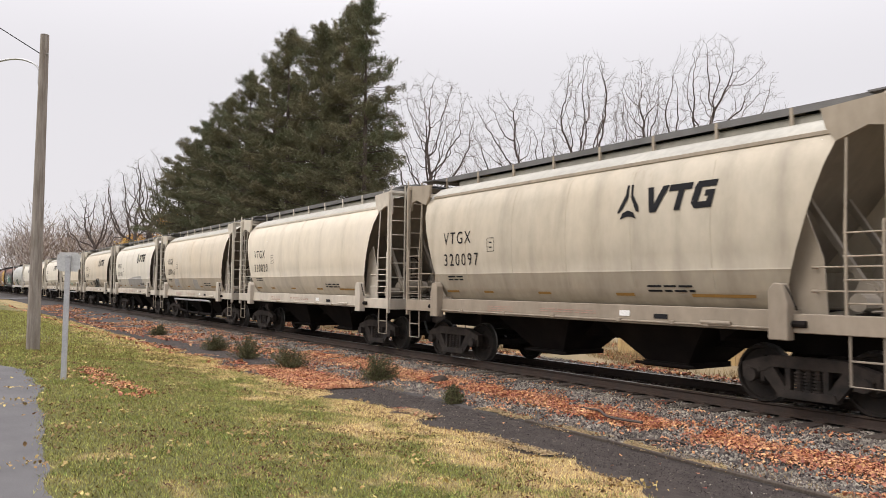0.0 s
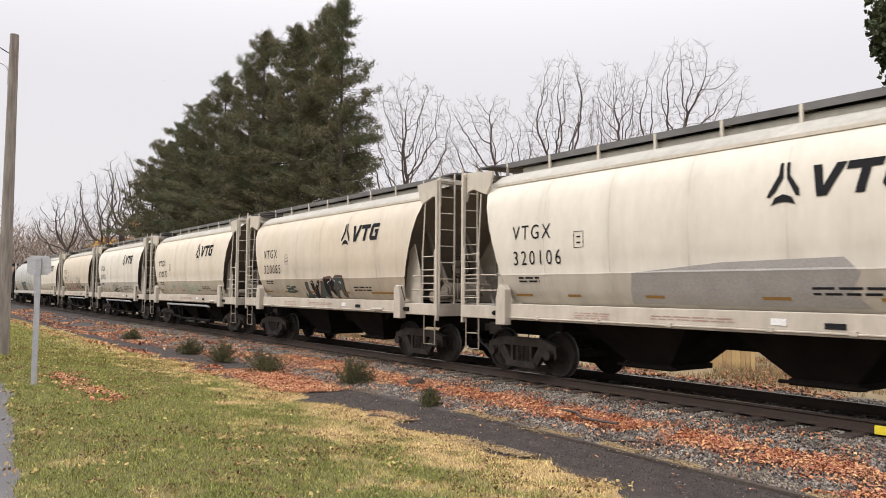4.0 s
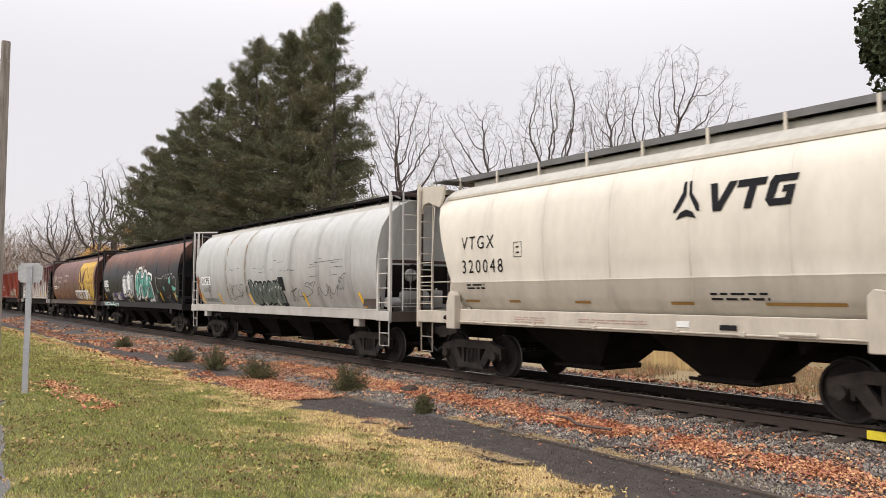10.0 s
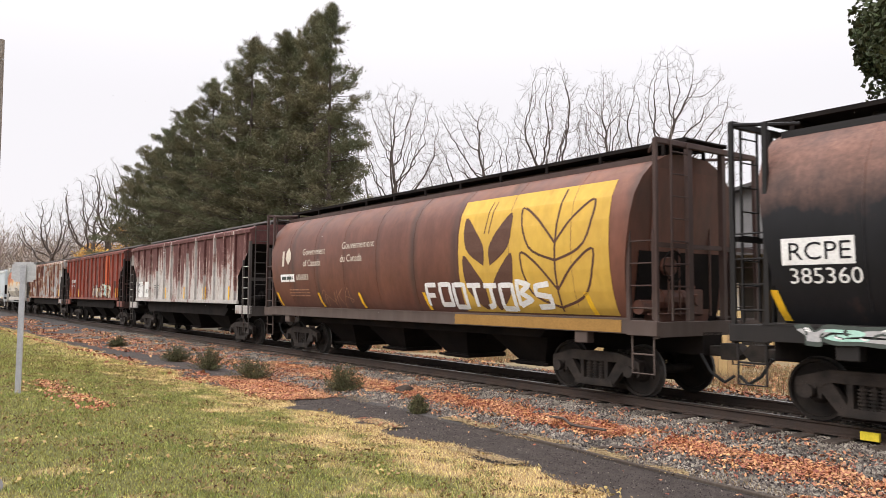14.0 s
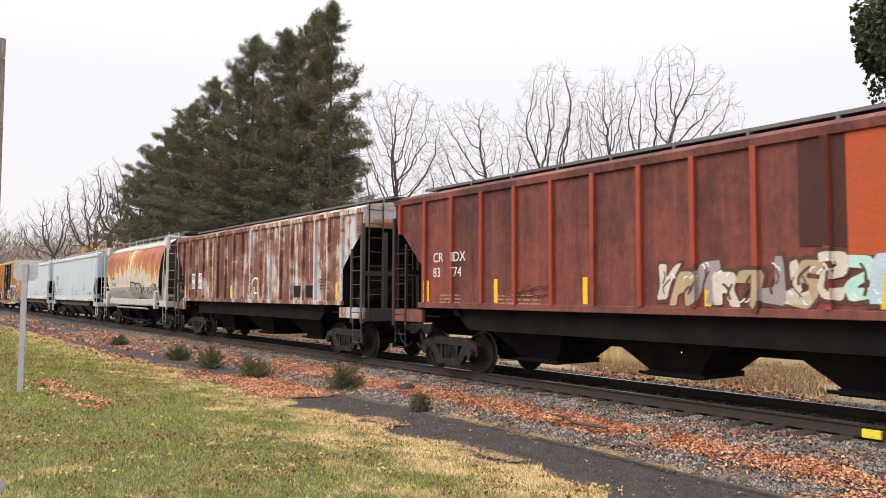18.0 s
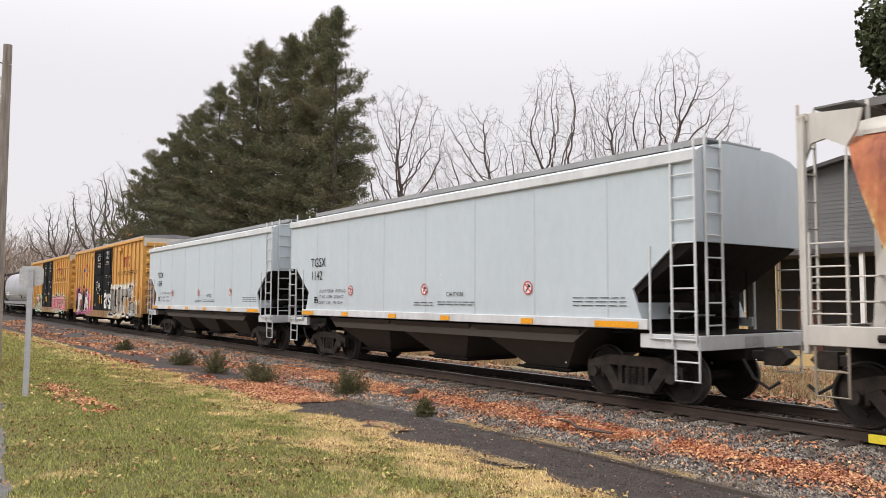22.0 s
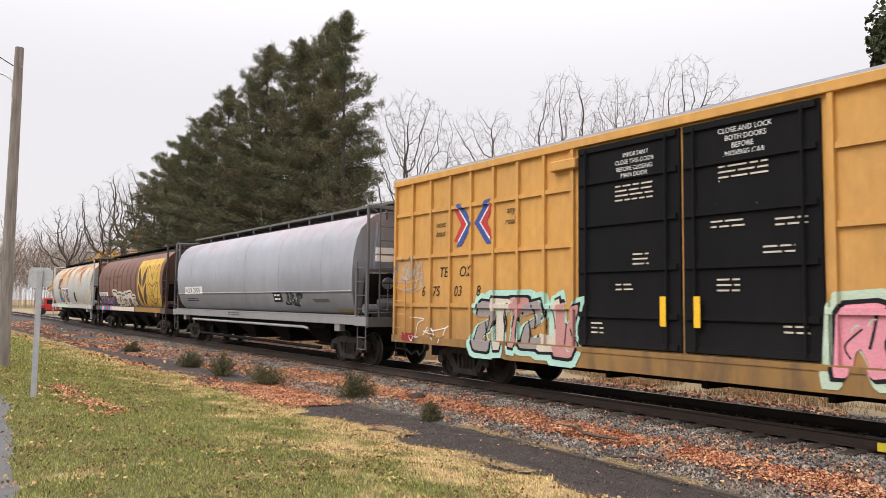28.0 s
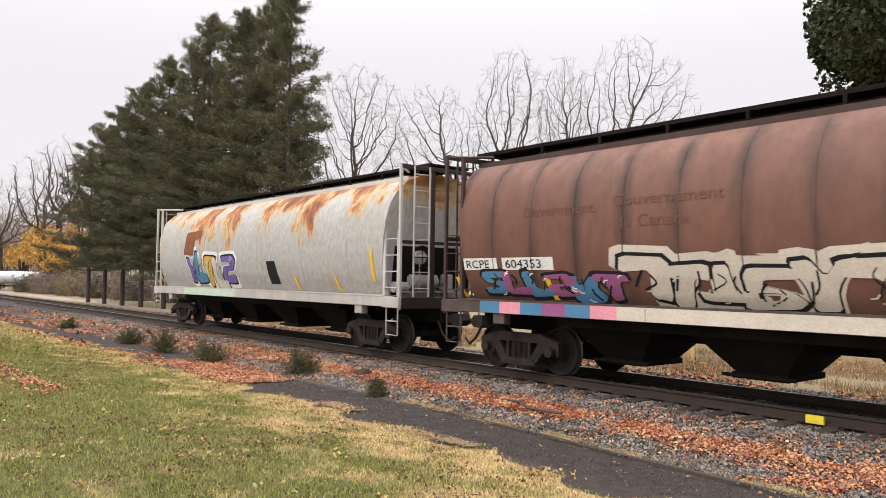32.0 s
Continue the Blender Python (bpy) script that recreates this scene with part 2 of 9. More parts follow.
M_ROAD = material("worn_asphalt", (0.13, 0.125, 0.125), 0.9, second=(0.09, 0.085, 0.088), scale=1.5, grain=120, bump=0.4)
M_GRIT = material("asphalt_grit", (0.075, 0.063, 0.056), 0.9, second=(0.025, 0.021, 0.019), scale=3, grain=30, amount=.9, bump=.2, island=.9)
M_BALLAST = material("ballast", (0.075, 0.068, 0.064), 0.95, second=(0.035, 0.030, 0.027), scale=1.2, grain=28, bump=1.0)
M_STONE = material("crushed_stone", (0.205, 0.174, 0.151), 0.85, second=(0.055, 0.044, 0.037), scale=2.5, grain=40, amount=.8, bump=0.3, island=0.95)
M_LEAF = material("fallen_leaves", (0.345, 0.125, 0.066), 0.85, second=(0.49, 0.262, 0.152), scale=2.0, grain=20, amount=0.9, bump=0, island=0.5)
M_LEAF_Y = material("yellow_leaves", (0.44, 0.34, 0.14), 0.8, second=(0.28, 0.16, 0.07), scale=4, grain=20, amount=0.9, bump=0, island=0.4)
M_DRY = material("dry_grass", (0.33, 0.245, 0.135), 0.9, second=(0.22, 0.15, 0.08), scale=1.5, grain=20, bump=0, island=0.35)
M_DRYGROUND = material("dry_ground", (0.30, 0.23, 0.14), 0.95, second=(0.20, 0.17, 0.08), scale=0.4, grain=15, bump=0.5)
M_RAIL = material("rail_steel", (0.04, 0.031, 0.027), 0.75, 0.0, second=(0.065, 0.04, 0.028), scale=3, grain=60)
M_RAILTOP = material("polished_rail", (0.42, 0.41, 0.40), 0.3, 0.95, scale=3, grain=60, bump=0.03)
M_TIE = material("oak_tie", (0.055, 0.042, 0.034), 0.9, second=(0.10, 0.085, 0.07), scale=4, grain=40, stretch=(8, 1, 1), per_object=0.3)
M_WOODPOLE = material("pole_wood", (0.31, 0.275, 0.24), 0.9, second=(0.18, 0.15, 0.125), scale=3, grain=30, stretch=(6, 6, 0.5), bump=0.5, amount=0.9)
M_GALV = material("galvanised_steel", (0.48, 0.48, 0.49), 0.5, 0.4, scale=6, grain=40, bump=0.05)
M_BARK = material("bark", (0.10, 0.08, 0.07), 0.95, second=(0.055, 0.043, 0.036), scale=4, grain=25, stretch=(3, 3, 0.7), bump=0.6)
M_TWIG = material("twigs", (0.21, 0.18, 0.165), 0.95, second=(0.15, 0.125, 0.115), scale=2, grain=10, bump=0)
M_NEEDLE = material("conifer_needles", (0.118, 0.130, 0.074), 0.9, second=(0.180, 0.152, 0.092), scale=0.45, grain=3, amount=0.9, bump=0, island=0.3)
M_DARKLEAF = material("dark_leaves", (0.045, 0.06, 0.028), 0.7, second=(0.07, 0.075, 0.03), scale=1, grain=5, bump=0, island=0.5)
M_SHRUB = material("shrub_leaves", (0.078, 0.082, 0.036), 0.85, second=(0.135, 0.105, 0.055), scale=4, grain=10, bump=0, island=0.5)
M_AUTUMN = material("autumn_leaves", (0.62, 0.36, 0.09), 0.8, second=(0.42, 0.26, 0.10), scale=0.5, grain=5, bump=0, island=0.4)
M_BRUSH = material("far_brush", (0.25, 0.205, 0.18), 0.95, second=(0.29, 0.22, 0.16), scale=0.4, grain=5, bump=0, island=0.4)
M_TRUCK = material("truck_steel", (0.016, 0.014, 0.013), 0.8, 0.0, second=(0.046, 0.036, 0.030), scale=4, grain=40, amount=.8, bump=0.3)
M_WHEEL = material("wheel_steel", (0.018, 0.016, 0.015), 0.9, 0.0, second=(0.038, 0.029, 0.023), scale=5, grain=50)
M_TREAD = material("wheel_tread", (0.10, 0.095, 0.09), 0.5, 0.6, scale=5, grain=50, bump=0.02)
# near black: shade under the cars and their ends is put into this colour
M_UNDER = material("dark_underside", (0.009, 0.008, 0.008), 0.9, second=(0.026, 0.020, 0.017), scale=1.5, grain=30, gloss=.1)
M_BOARD = material("grating", (0.17, 0.165, 0.16), 0.6, 0.4, second=(0.10, 0.095, 0.09), scale=2, grain=60)
M_PALEBOARD = material("pale_grating", (0.30, 0.30, 0.295), 0.7, 0.2, second=(0.20, 0.20, 0.195), scale=2, grain=60)
M_BLACKPAINT = shade("black_paint", (0.013, 0.013, 0.015), 0.85)
M_WHITEPAINT = shade("white_paint", (0.78, 0.78, 0.76), 0.6)
M_REDPAINT = shade("red_paint", (0.50, 0.05, 0.05), 0.5)
M_BLUEPAINT = shade("blue_paint", (0.05, 0.09, 0.30), 0.5)
M_YELLOWPAINT = shade("yellow_paint", (0.85, 0.50, 0.03), 0.5)
M_WHEAT = weathered("wheat_yellow", (0.60, 0.385, 0.065), (0.26, 0.115, 0.045), 0.26, dirt=(0.2, 0.12, 0.05), dirty=.35, streak=(2.0, 2.0, .3), seed=31.0, rough=.6, second=(0.53, 0.33, 0.06), sharp=.3, mottle=.12)
M_SPRAYBROWN = shade("dark_brown_paint", (0.10, 0.05, 0.035), 0.6)
M_FADED = shade("faded_paint", (0.36, 0.20, 0.13), 0.8)
M_TEAL = shade("teal_spray", (0.16, 0.42, 0.35), 0.7)
M_DARKTEAL = shade("deep_teal_spray", (0.085, 0.26, 0.215), 0.75)
M_SILVER = shade("silver_spray", (0.30, 0.295, 0.285), 0.55)
M_GREYSPRAY = shade("grey_spray", (0.32, 0.28, 0.27), 0.7)
M_PINK = shade("pink_spray", (0.72, 0.30, 0.36), 0.7)
M_MAGENTA = shade("magenta_spray", (0.50, 0.10, 0.30), 0.7)
M_PURPLE = shade("purple_spray", (0.16, 0.12, 0.32), 0.7)
M_STEELBLUE = shade("blue_spray", (0.08, 0.22, 0.36), 0.7)
M_MINT = shade("mint_spray", (0.42, 0.68, 0.58), 0.7)
M_CREAM = shade("cream_spray", (0.60, 0.54, 0.45), 0.7)
M_PALELINE = shade("chalk_line", (0.42, 0.42, 0.42), 0.8)
M_SMEAR = shade("buffed_grey_spray", (0.05, 0.055, 0.052), 0.9)
M_GREYPATCH = shade("grey_overpaint", (0.36, 0.345, 0.325), 0.7)
M_GREENGREY = shade("grey_green_spray", (0.115, 0.135, 0.115), 0.8)
M_TANSPRAY = shade("tan_spray", (0.44, 0.33, 0.20), 0.8)
M_PALEBLUE = shade("pale_blue_spray", (0.45, 0.56, 0.62), 0.8)
M_DULLRED = shade("dull_red_spray", (0.36, 0.12, 0.12), 0.8)
M_OCHRE = shade("ochre_grime", (0.30, 0.17, 0.05), 0.8)
M_DARKPATCH = shade("dark_maroon_patch", (0.07, 0.028, 0.022), 0.8)
M_ORANGEPATCH = shade("orange_primer", (0.42, 0.085, 0.03), 0.7)
M_SILLPRINT = shade("faded_red_print", (0.40, 0.25, 0.20), 0.8)
M_GHOST = shade("faded_brown_lettering", (0.16, 0.075, 0.055), 0.8)
M_AMBER = shade("amber_reflector", (0.75, 0.33, 0.02), 0.4)
M_MAROON = shade("maroon_paint", (0.25, 0.03, 0.03), 0.6)
M_DULLPINK = shade("dull_pink_spray", (0.50, 0.26, 0.24), 0.7)
M_MINTPALE = shade("pale_mint_spray", (0.50, 0.62, 0.48), 0.7)
M_MAGENTA2 = shade("plum_spray", (0.30, 0.10, 0.22), 0.7)
M_SILVERWARM = shade("warm_grey_spray", (0.36, 0.33, 0.295), 0.7)
M_RUSTPATCH = material("rust_patch", (0.26, 0.10, 0.045), 0.9, second=(0.12, 0.05, 0.03), scale=4, grain=30)
M_PALEDIRT = material("pale_dirt", (0.38, 0.32, 0.26), 0.95, second=(0.26, 0.21, 0.16), scale=1.0, grain=25, bump=0.4)
M_MARKYELLOW = shade("bright_yellow_paint", (0.85, 0.68, 0.05), 0.6)
M_DARKTAG = shade("dark_tag_spray", (0.07, 0.085, 0.075), 0.8)
M_SIDING = material("grey_siding", (0.17, 0.168, 0.168), 0.8, scale=1, grain=30, bump=0.1)
M_ROOF = material("roof_shingles", (0.09, 0.085, 0.085), 0.9, scale=2, grain=25, bump=0.4)
M_FENCE = material("fence_boards", (0.52, 0.37, 0.18), 0.85, second=(0.40, 0.28, 0.14), scale=2, grain=20, stretch=(5, 5, 0.6), per_object=0.15)
M_PORCH = material("porch_shade", (0.035, 0.032, 0.03), 0.9)
M_GLASS = material("window_glass", (0.02, 0.022, 0.025), 0.1, scale=2.5, bump=0, gloss=.5)
M_RUBBER = shade("rubber", (0.025, 0.025, 0.025), 0.85)
M_EARTH = material("dark_earth", (0.06, 0.045, 0.035), 0.95, grain=30, bump=0.5)
M_SHRUBWOOD = material("shrub_stems", (0.12, 0.09, 0.06), 0.9)


# ---- mesh helpers ----
DECALS = {"graffiti", "fill_paint", "emblem", "owner_mark", "sill_paint", "paint_patch", "rust_patch", "number_panel", "warning_mark", "reflector"}


def part(name, bm, mat, parent=None, label="", smooth=False):
    if name in DECALS:
        bmesh.ops.remove_doubles(bm, verts=bm.verts, dist=0.002)
    me = bpy.data.meshes.new(name)
    bm.to_mesh(me)
    bm.free()
    me.materials.append(mat)
    if smooth or name in DECALS:
        me.shade_smooth()
        if name in DECALS:
            me.set_sharp_from_angle(angle=radians(24))
    ob = new(name, me)
    ob.parent = parent
    if label:
        ob["label"] = label
    return ob


def share(name, like, parent, m=None):
    """Another object on the mesh of like."""
    ob = new(name, like.data)
    ob.parent = parent
    if m is not None:
        ob.matrix_local = m
    return ob


def soup(name, verts, faces, mat, parent=None, smooth=False):
    """A mesh from arrays of vertices and faces, all faces with the same number of corners."""
    verts, faces = np.asarray(verts, np.float32), np.asarray(faces, np.int32)
    me = bpy.data.meshes.new(name)
    k = faces.shape[1]
    me.vertices.add(len(verts))
    me.vertices.foreach_set("co", verts.ravel())
    me.loops.add(faces.size)
    me.loops.foreach_set("vertex_index", faces.ravel())
    me.polygons.add(len(faces))
    me.polygons.foreach_set("loop_start", np.arange(0, faces.size, k, dtype=np.int32))
    me.update(calc_edges=True)
    me.materials.append(mat)
    if smooth:
        me.shade_smooth()
    ob = new(name, me)
    ob.parent = parent
    return ob


def box(bm, x0, x1, y0, y1, z0, z1, bevel=0.0):
    made = bmesh.ops.create_cube(bm, size=1.0, matrix=Matrix.LocRotScale(((x0 + x1) / 2, (y0 + y1) / 2, (z0 + z1) / 2), None, (x1 - x0, y1 - y0, z1 - z0)))
    if bevel:
        edges = list({e for v in made["verts"] for e in v.link_edges})
        bmesh.ops.bevel(bm, geom=edges, offset=bevel, segments=1, affect="EDGES", profile=0.7)
    return bm


def rod(bm, a, b, r, n=6, r2=None):
    a, b = Vector(a), Vector(b)
    d = b - a
    m = Matrix.Translation((a + b) / 2) @ d.to_track_quat("Z", "Y").to_matrix().to_4x4()
    bmesh.ops.create_cone(bm, cap_ends=True, segments=n, radius1=r, radius2=r if r2 is None else r2, depth=d.length, matrix=m)
    return bm


def pipe(bm, pts, r, n=6):
    """One bent tube through the points."""
    pts = [Vector(p) for p in pts]
    rings = []
    for i, p in enumerate(pts):
        d = (pts[min(i + 1, len(pts) - 1)] - pts[max(i - 1, 0)]).normalized()
        u = d.cross(Vector((0, 0, 1)) if abs(d.z) < .95 else Vector((1, 0, 0))).normalized()
        w = d.cross(u)
        if rings and (u - last).length > 1:
            u, w = -u, -w
        last = u
        rings.append([bm.verts.new(p + (u * math.cos(a) + w * math.sin(a)) * r) for a in [2 * math.pi * k / n for k in range(n)]])
    for a, b in zip(rings, rings[1:]):
        for k in range(n):
            bm.faces.new((a[k], a[(k + 1) % n], b[(k + 1) % n], b[k]))
    bm.faces.new(rings[0][::-1])
    bm.faces.new(rings[-1])
    return bm


def prism(bm, poly, y0, y1):
    """A polygon of (x, z) drawn out from y0 to y1."""
    a = [bm.verts.new((x, y0, z)) for x, z in poly]
    b = [bm.verts.new((x, y1, z)) for x, z in poly]
    bm.faces.new(a)
    bm.faces.new(b[::-1])
    for i in range(len(poly)):
        j = (i + 1) % len(poly)
        bm.faces.new((a[j], a[i], b[i], b[j]))
    bmesh.ops.recalc_face_normals(bm, faces=bm.faces)
    return bm


def B():
    return bmesh.new()


# ---- lettering and spray paint on a side ----
class Side:
    """The outer face of a car: its half width at each height, with upright ribs and level rails that stand proud."""

    def __init__(self, zs, ys, ribs=(), rails=()):
        self.zs, self.ys, self.ribs, self.rails = zs, ys, ribs, rails

    def __call__(self, z):
        y = float(np.interp(z, self.zs, self.ys))
        for a, b, out in self.rails:
            if a <= z <= b:
                y = max(y, out)
        return y

    def at(self, x, z):
        y = self(z)
        for a, b, out in self.ribs:
            if a <= x <= b:
                y = max(y, out)
        return y


def flat_side(y, ribs=(), rails=()):
    return Side([0, 9], [y, y], ribs, rails)


def curved_side(profile):
    pts = sorted((z, y) for y, z in profile)
    return Side([p[0] for p in pts], [p[1] for p in pts])


def glyphs(text, size, spaced=1.0, fat=0.0, slant=0.0):
    """The built-in font's letters as vertices (x, z) and triangles."""
    cu = bpy.data.curves.new("text", "FONT")
    cu.body, cu.size, cu.resolution_u, cu.space_character, cu.offset, cu.shear = text, size, 3, spaced, fat, slant
    ob = bpy.data.objects.new("text", cu)
    me = bpy.data.meshes.new_from_object(ob)
    bm = B()
    bm.from_mesh(me)
    bmesh.ops.triangulate(bm, faces=bm.faces)
    bpy.data.objects.remove(ob)
    bpy.data.curves.remove(cu)
    bpy.data.meshes.remove(me)
    return bm


def drape(bm, side, off):
    """Lays flat forms of (x, z) on a side: folded over its ribs, rails and curve."""
    bm.normal_update()
    bmesh.ops.triangulate(bm, faces=bm.faces[:])
    if bm.verts:
        xs, zs = [v.co.x for v in bm.verts], [v.co.z for v in bm.verts]
        cuts = [((c, 0, 0), (1, 0, 0)) for r in side.ribs for c in (r[0] - .002, r[0] + .001, r[1] - .001, r[1] + .002) if min(xs) < c < max(xs)]
        cuts += [((0, 0, c), (0, 0, 1)) for r in side.rails for c in (r[0] - .002, r[0] + .001, r[1] - .001, r[1] + .002) if min(zs) < c < max(zs)]
        cuts += [((0, 0, c), (0, 0, 1)) for c in side.zs if min(zs) + .02 < c < max(zs) - .02]
        for co, no in cuts:
            bmesh.ops.bisect_plane(bm, geom=bm.verts[:] + bm.edges[:] + bm.faces[:], plane_co=co, plane_no=no, dist=1e-5)
        bm.normal_update()
        bmesh.ops.triangulate(bm, faces=bm.faces[:])
    for v in bm.verts:
        v.co.y = -(side.at(v.co.x, v.co.z) + off)
    return bm


def lettering(parent, text, x, z, high, mat, side, wide=1.0, bold=0.0, name="lettering", off=0.010, spaced=1.0, slant=0.0):
    bm = glyphs(text, high / 0.70, spaced, 0.0, slant)
    for v in bm.verts:
        v.co = Vector((x + v.co.x * wide, 0, z + v.co.y))
    return part(name, drape(bm, side, off), mat, parent)


def fill(bm, poly, side, off, rows=10):
    """A polygon of (x, z) laid on a curved side in level strips."""
    zs = [p[1] for p in poly]
    lo, hi = min(zs), max(zs)

    def cuts(z):
        out = []
        for (x0, z0), (x1, z1) in zip(poly, poly[1:] + poly[:1]):
            if (z0 <= z) != (z1 <= z):
                out.append(x0 + (z - z0) / (z1 - z0) * (x1 - x0))
        return sorted(out)
    levels = sorted({*(round(float(z), 4) for z in np.linspace(lo, hi, rows + 1)), *(round(p[1], 4) for p in poly), *(z for z in side.zs if lo < z < hi)})
    for a, b in zip(levels, levels[1:]):
        step = b - a
        if step < 2e-4:
            continue
        ca, cb, cm = cuts(a + 2e-5), cuts(b - 2e-5), cuts((a + b) / 2)
        if not len(ca) == len(cb) == len(cm):
            ca = cb = cm
        for j in range(0, len(ca) - 1, 2):
            lo_x, hi_x = min(ca[j], cb[j]), max(ca[j + 1], cb[j + 1])
            marks = sorted({lo_x, hi_x, *(x for r in side.ribs for x in r[:2] if lo_x < x < hi_x)})
            for m0, m1 in zip(marks, marks[1:]):
                q = [(min(max(x, l), r), z) for x, z, l, r in ((m0, a, ca[j], ca[j + 1]), (m1, a, ca[j], ca[j + 1]), (m1, b, cb[j], cb[j + 1]), (m0, b, cb[j], cb[j + 1]))]
                y_in = side.at((m0 + m1) / 2, (a + b) / 2) - side((a + b) / 2)
                bm.faces.new([bm.verts.new((x, -(side(z) + y_in + off), z)) for x, z in q])
    return bm


def stroke(bm, pts, width, side, off):
    """A ribbon along a line of (x, z)."""
    fine = []
    for (x0, z0), (x1, z1) in zip(pts, pts[1:]):
        k = max(1, int(math.hypot(x1 - x0, z1 - z0) / .05))
        fine += [(x0 + (x1 - x0) * i / k, z0 + (z1 - z0) * i / k) for i in range(k)]
    pts = fine + [pts[-1]]
    n, rows = len(pts), []
    for i in range(n):
        (x0, z0), (x1, z1) = pts[max(0, i - 1)], pts[min(n - 1, i + 1)]
        d = math.hypot(x1 - x0, z1 - z0) or 1e-6
        nx, nz = -(z1 - z0) / d * width / 2, (x1 - x0) / d * width / 2
        x, z = pts[i]
        rows.append([bm.verts.new((px, -(side.at(px, pz) + off), pz)) for px, pz in ((x + nx, z + nz), (x - nx, z - nz))])
    for (a, b), (c, d) in zip(rows, rows[1:]):
        bm.faces.new((a, b, d, c))
    return bm


def curve_pts(pts, n=6):
    """A smooth line through points."""
    out = []
    p = [pts[0]] + list(pts) + [pts[-1]]
    for i in range(1, len(p) - 2):
        for k in range(n):
            t = k / n
            out.append(tuple(0.5 * (2 * p[i][j] + (p[i + 1][j] - p[i - 1][j]) * t + (2 * p[i - 1][j] - 5 * p[i][j] + 4 * p[i + 1][j] - p[i + 2][j]) * t * t
                                    + (3 * p[i][j] - p[i - 1][j] - 3 * p[i + 1][j] + p[i + 2][j]) * t ** 3) for j in (0, 1)))
    return out + [pts[-1]]


SHAPES = (
    ((0, 1), (.32, 1), (.32, .38), (.5, .28), (.68, .38), (.68, 1), (1, 1), (1, .2), (.72, 0), (.28, 0), (0, .2)),
    ((1, .95), (.2, 1), (0, .75), (.15, .5), (.65, .42), (.6, .28), (0, .3), (.05, .05), (.8, 0), (1, .25), (.9, .55), (.4, .65), (.45, .75), (1, .7)),
    ((0, 1), (1, 1), (1, .70), (.68, .72), (.66, 0), (.30, 0), (.34, .72), (0, .70)),
    ((0, 1), (.3, 1), (.5, .65), (.7, 1), (1, 1), (.68, .4), (.68, 0), (.32, 0), (.34, .42)),
    ((0, 0), (0, 1), (.75, 1), (1, .75), (.8, .5), (1, 0), (.68, 0), (.5, .38), (.32, .35), (.32, 0)),
    ((0, 1), (.36, 1), (.36, .34), (1, .34), (.96, 0), (0, 0)),
    ((0, 0), (.05, .8), (.4, 1), (.8, .9), (1, .5), (.85, .1), (.5, 0)),
)


def rounded(poly, times=1):
    """Corners taken off: a sprayed outline has none."""
    for _ in range(times):
        poly = [(p[0] * (1 - f) + q[0] * f, p[1] * (1 - f) + q[1] * f) for p, q in zip(poly, poly[1:] + poly[:1]) for f in (.14, .86)]
    return poly


def patch(poly, side, off):
    """A flat form laid on a side."""
    bm = B()
    bm.faces.new([bm.verts.new((a, 0, b)) for a, b in poly])
    return drape(bm, side, off)


def merge(bm, other):
    """Adds one bmesh to another."""
    made = [bm.verts.new(v.co) for v in other.verts]
    other.verts.index_update()
    for f in other.faces:
        bm.faces.new([made[v.index] for v in f.verts])
    other.free()
    return bm


def piece(car, x, z, w, h, n, fills, outline, halo, side, seed, lean=0.1, forms=None, jitter=0.12):
    """Spray-painted interlocked forms: one halo, and for each form its outline with fill, inner lines and glints on it."""
    rnd = random.Random(seed)
    each = w / n
    cloud = B()
    for i in range(n):
        s = SHAPES[forms[i % len(forms)]] if forms else rnd.choice(SHAPES[1:6])
        s = [(a + rnd.uniform(-.06, .06), b + rnd.uniform(-.06, .06)) for a, b in s]
        flip, turn = not forms and rnd.random() < 0.4, not forms and rnd.random() < 0.4
        x0, z0 = x + i * each - each * 0.10, z + rnd.uniform(-jitter, jitter) * h
        ww, hh, tip = each * 1.36, h * rnd.uniform(0.9, 1.12), lean + rnd.uniform(-.22, .22)

        def spot(a, b):
            a, b = 1 - a if flip else a, 1 - b if turn else b
            return x0 + a * ww + tip * (b - 0.5) * hh, z0 + b * hh

        def lay(grow, off):
            pts = [(0.5 + (a - 0.5) * (1 + grow / ww), 0.5 + (b - 0.5) * (1 + grow / hh)) for a, b in s]
            return patch(rounded([spot(*p) for p in pts]), side, off)
        if halo:
            merge(cloud, lay(0.30, 0.006 + .0004 * i))
        form = part("graffiti", lay(0.07, 0.010 + 0.0012 * (i % 2)), outline, car)
        part("fill_paint", lay(-0.05, 0.014 + 0.0012 * (i % 2)), fills[i % len(fills)], form)
        lines = B()
        for _ in range(2):
            a, b = rnd.uniform(.25, .7), rnd.uniform(.15, .5)
            stroke(lines, curve_pts([spot(a, b), spot(a + rnd.uniform(-.12, .12), b + .18), spot(a + rnd.uniform(-.1, .2), b + rnd.uniform(.3, .45))], 4), rnd.uniform(.02, .045), side, 0.018)
        part("inner_line", lines, outline, form)
        glints = B()
        for _ in range(2):
            a, b = rnd.uniform(.15, .8), rnd.uniform(.55, .9)
            stroke(glints, curve_pts([spot(a, b), spot(a + .06, b + .08), spot(a + .14, b + .09)], 3), 0.022, side, 0.0185)
        part("highlight", glints, halo or M_WHITEPAINT, form)
    if halo:
        part("graffiti", cloud, halo, car)
    else:
        cloud.free()


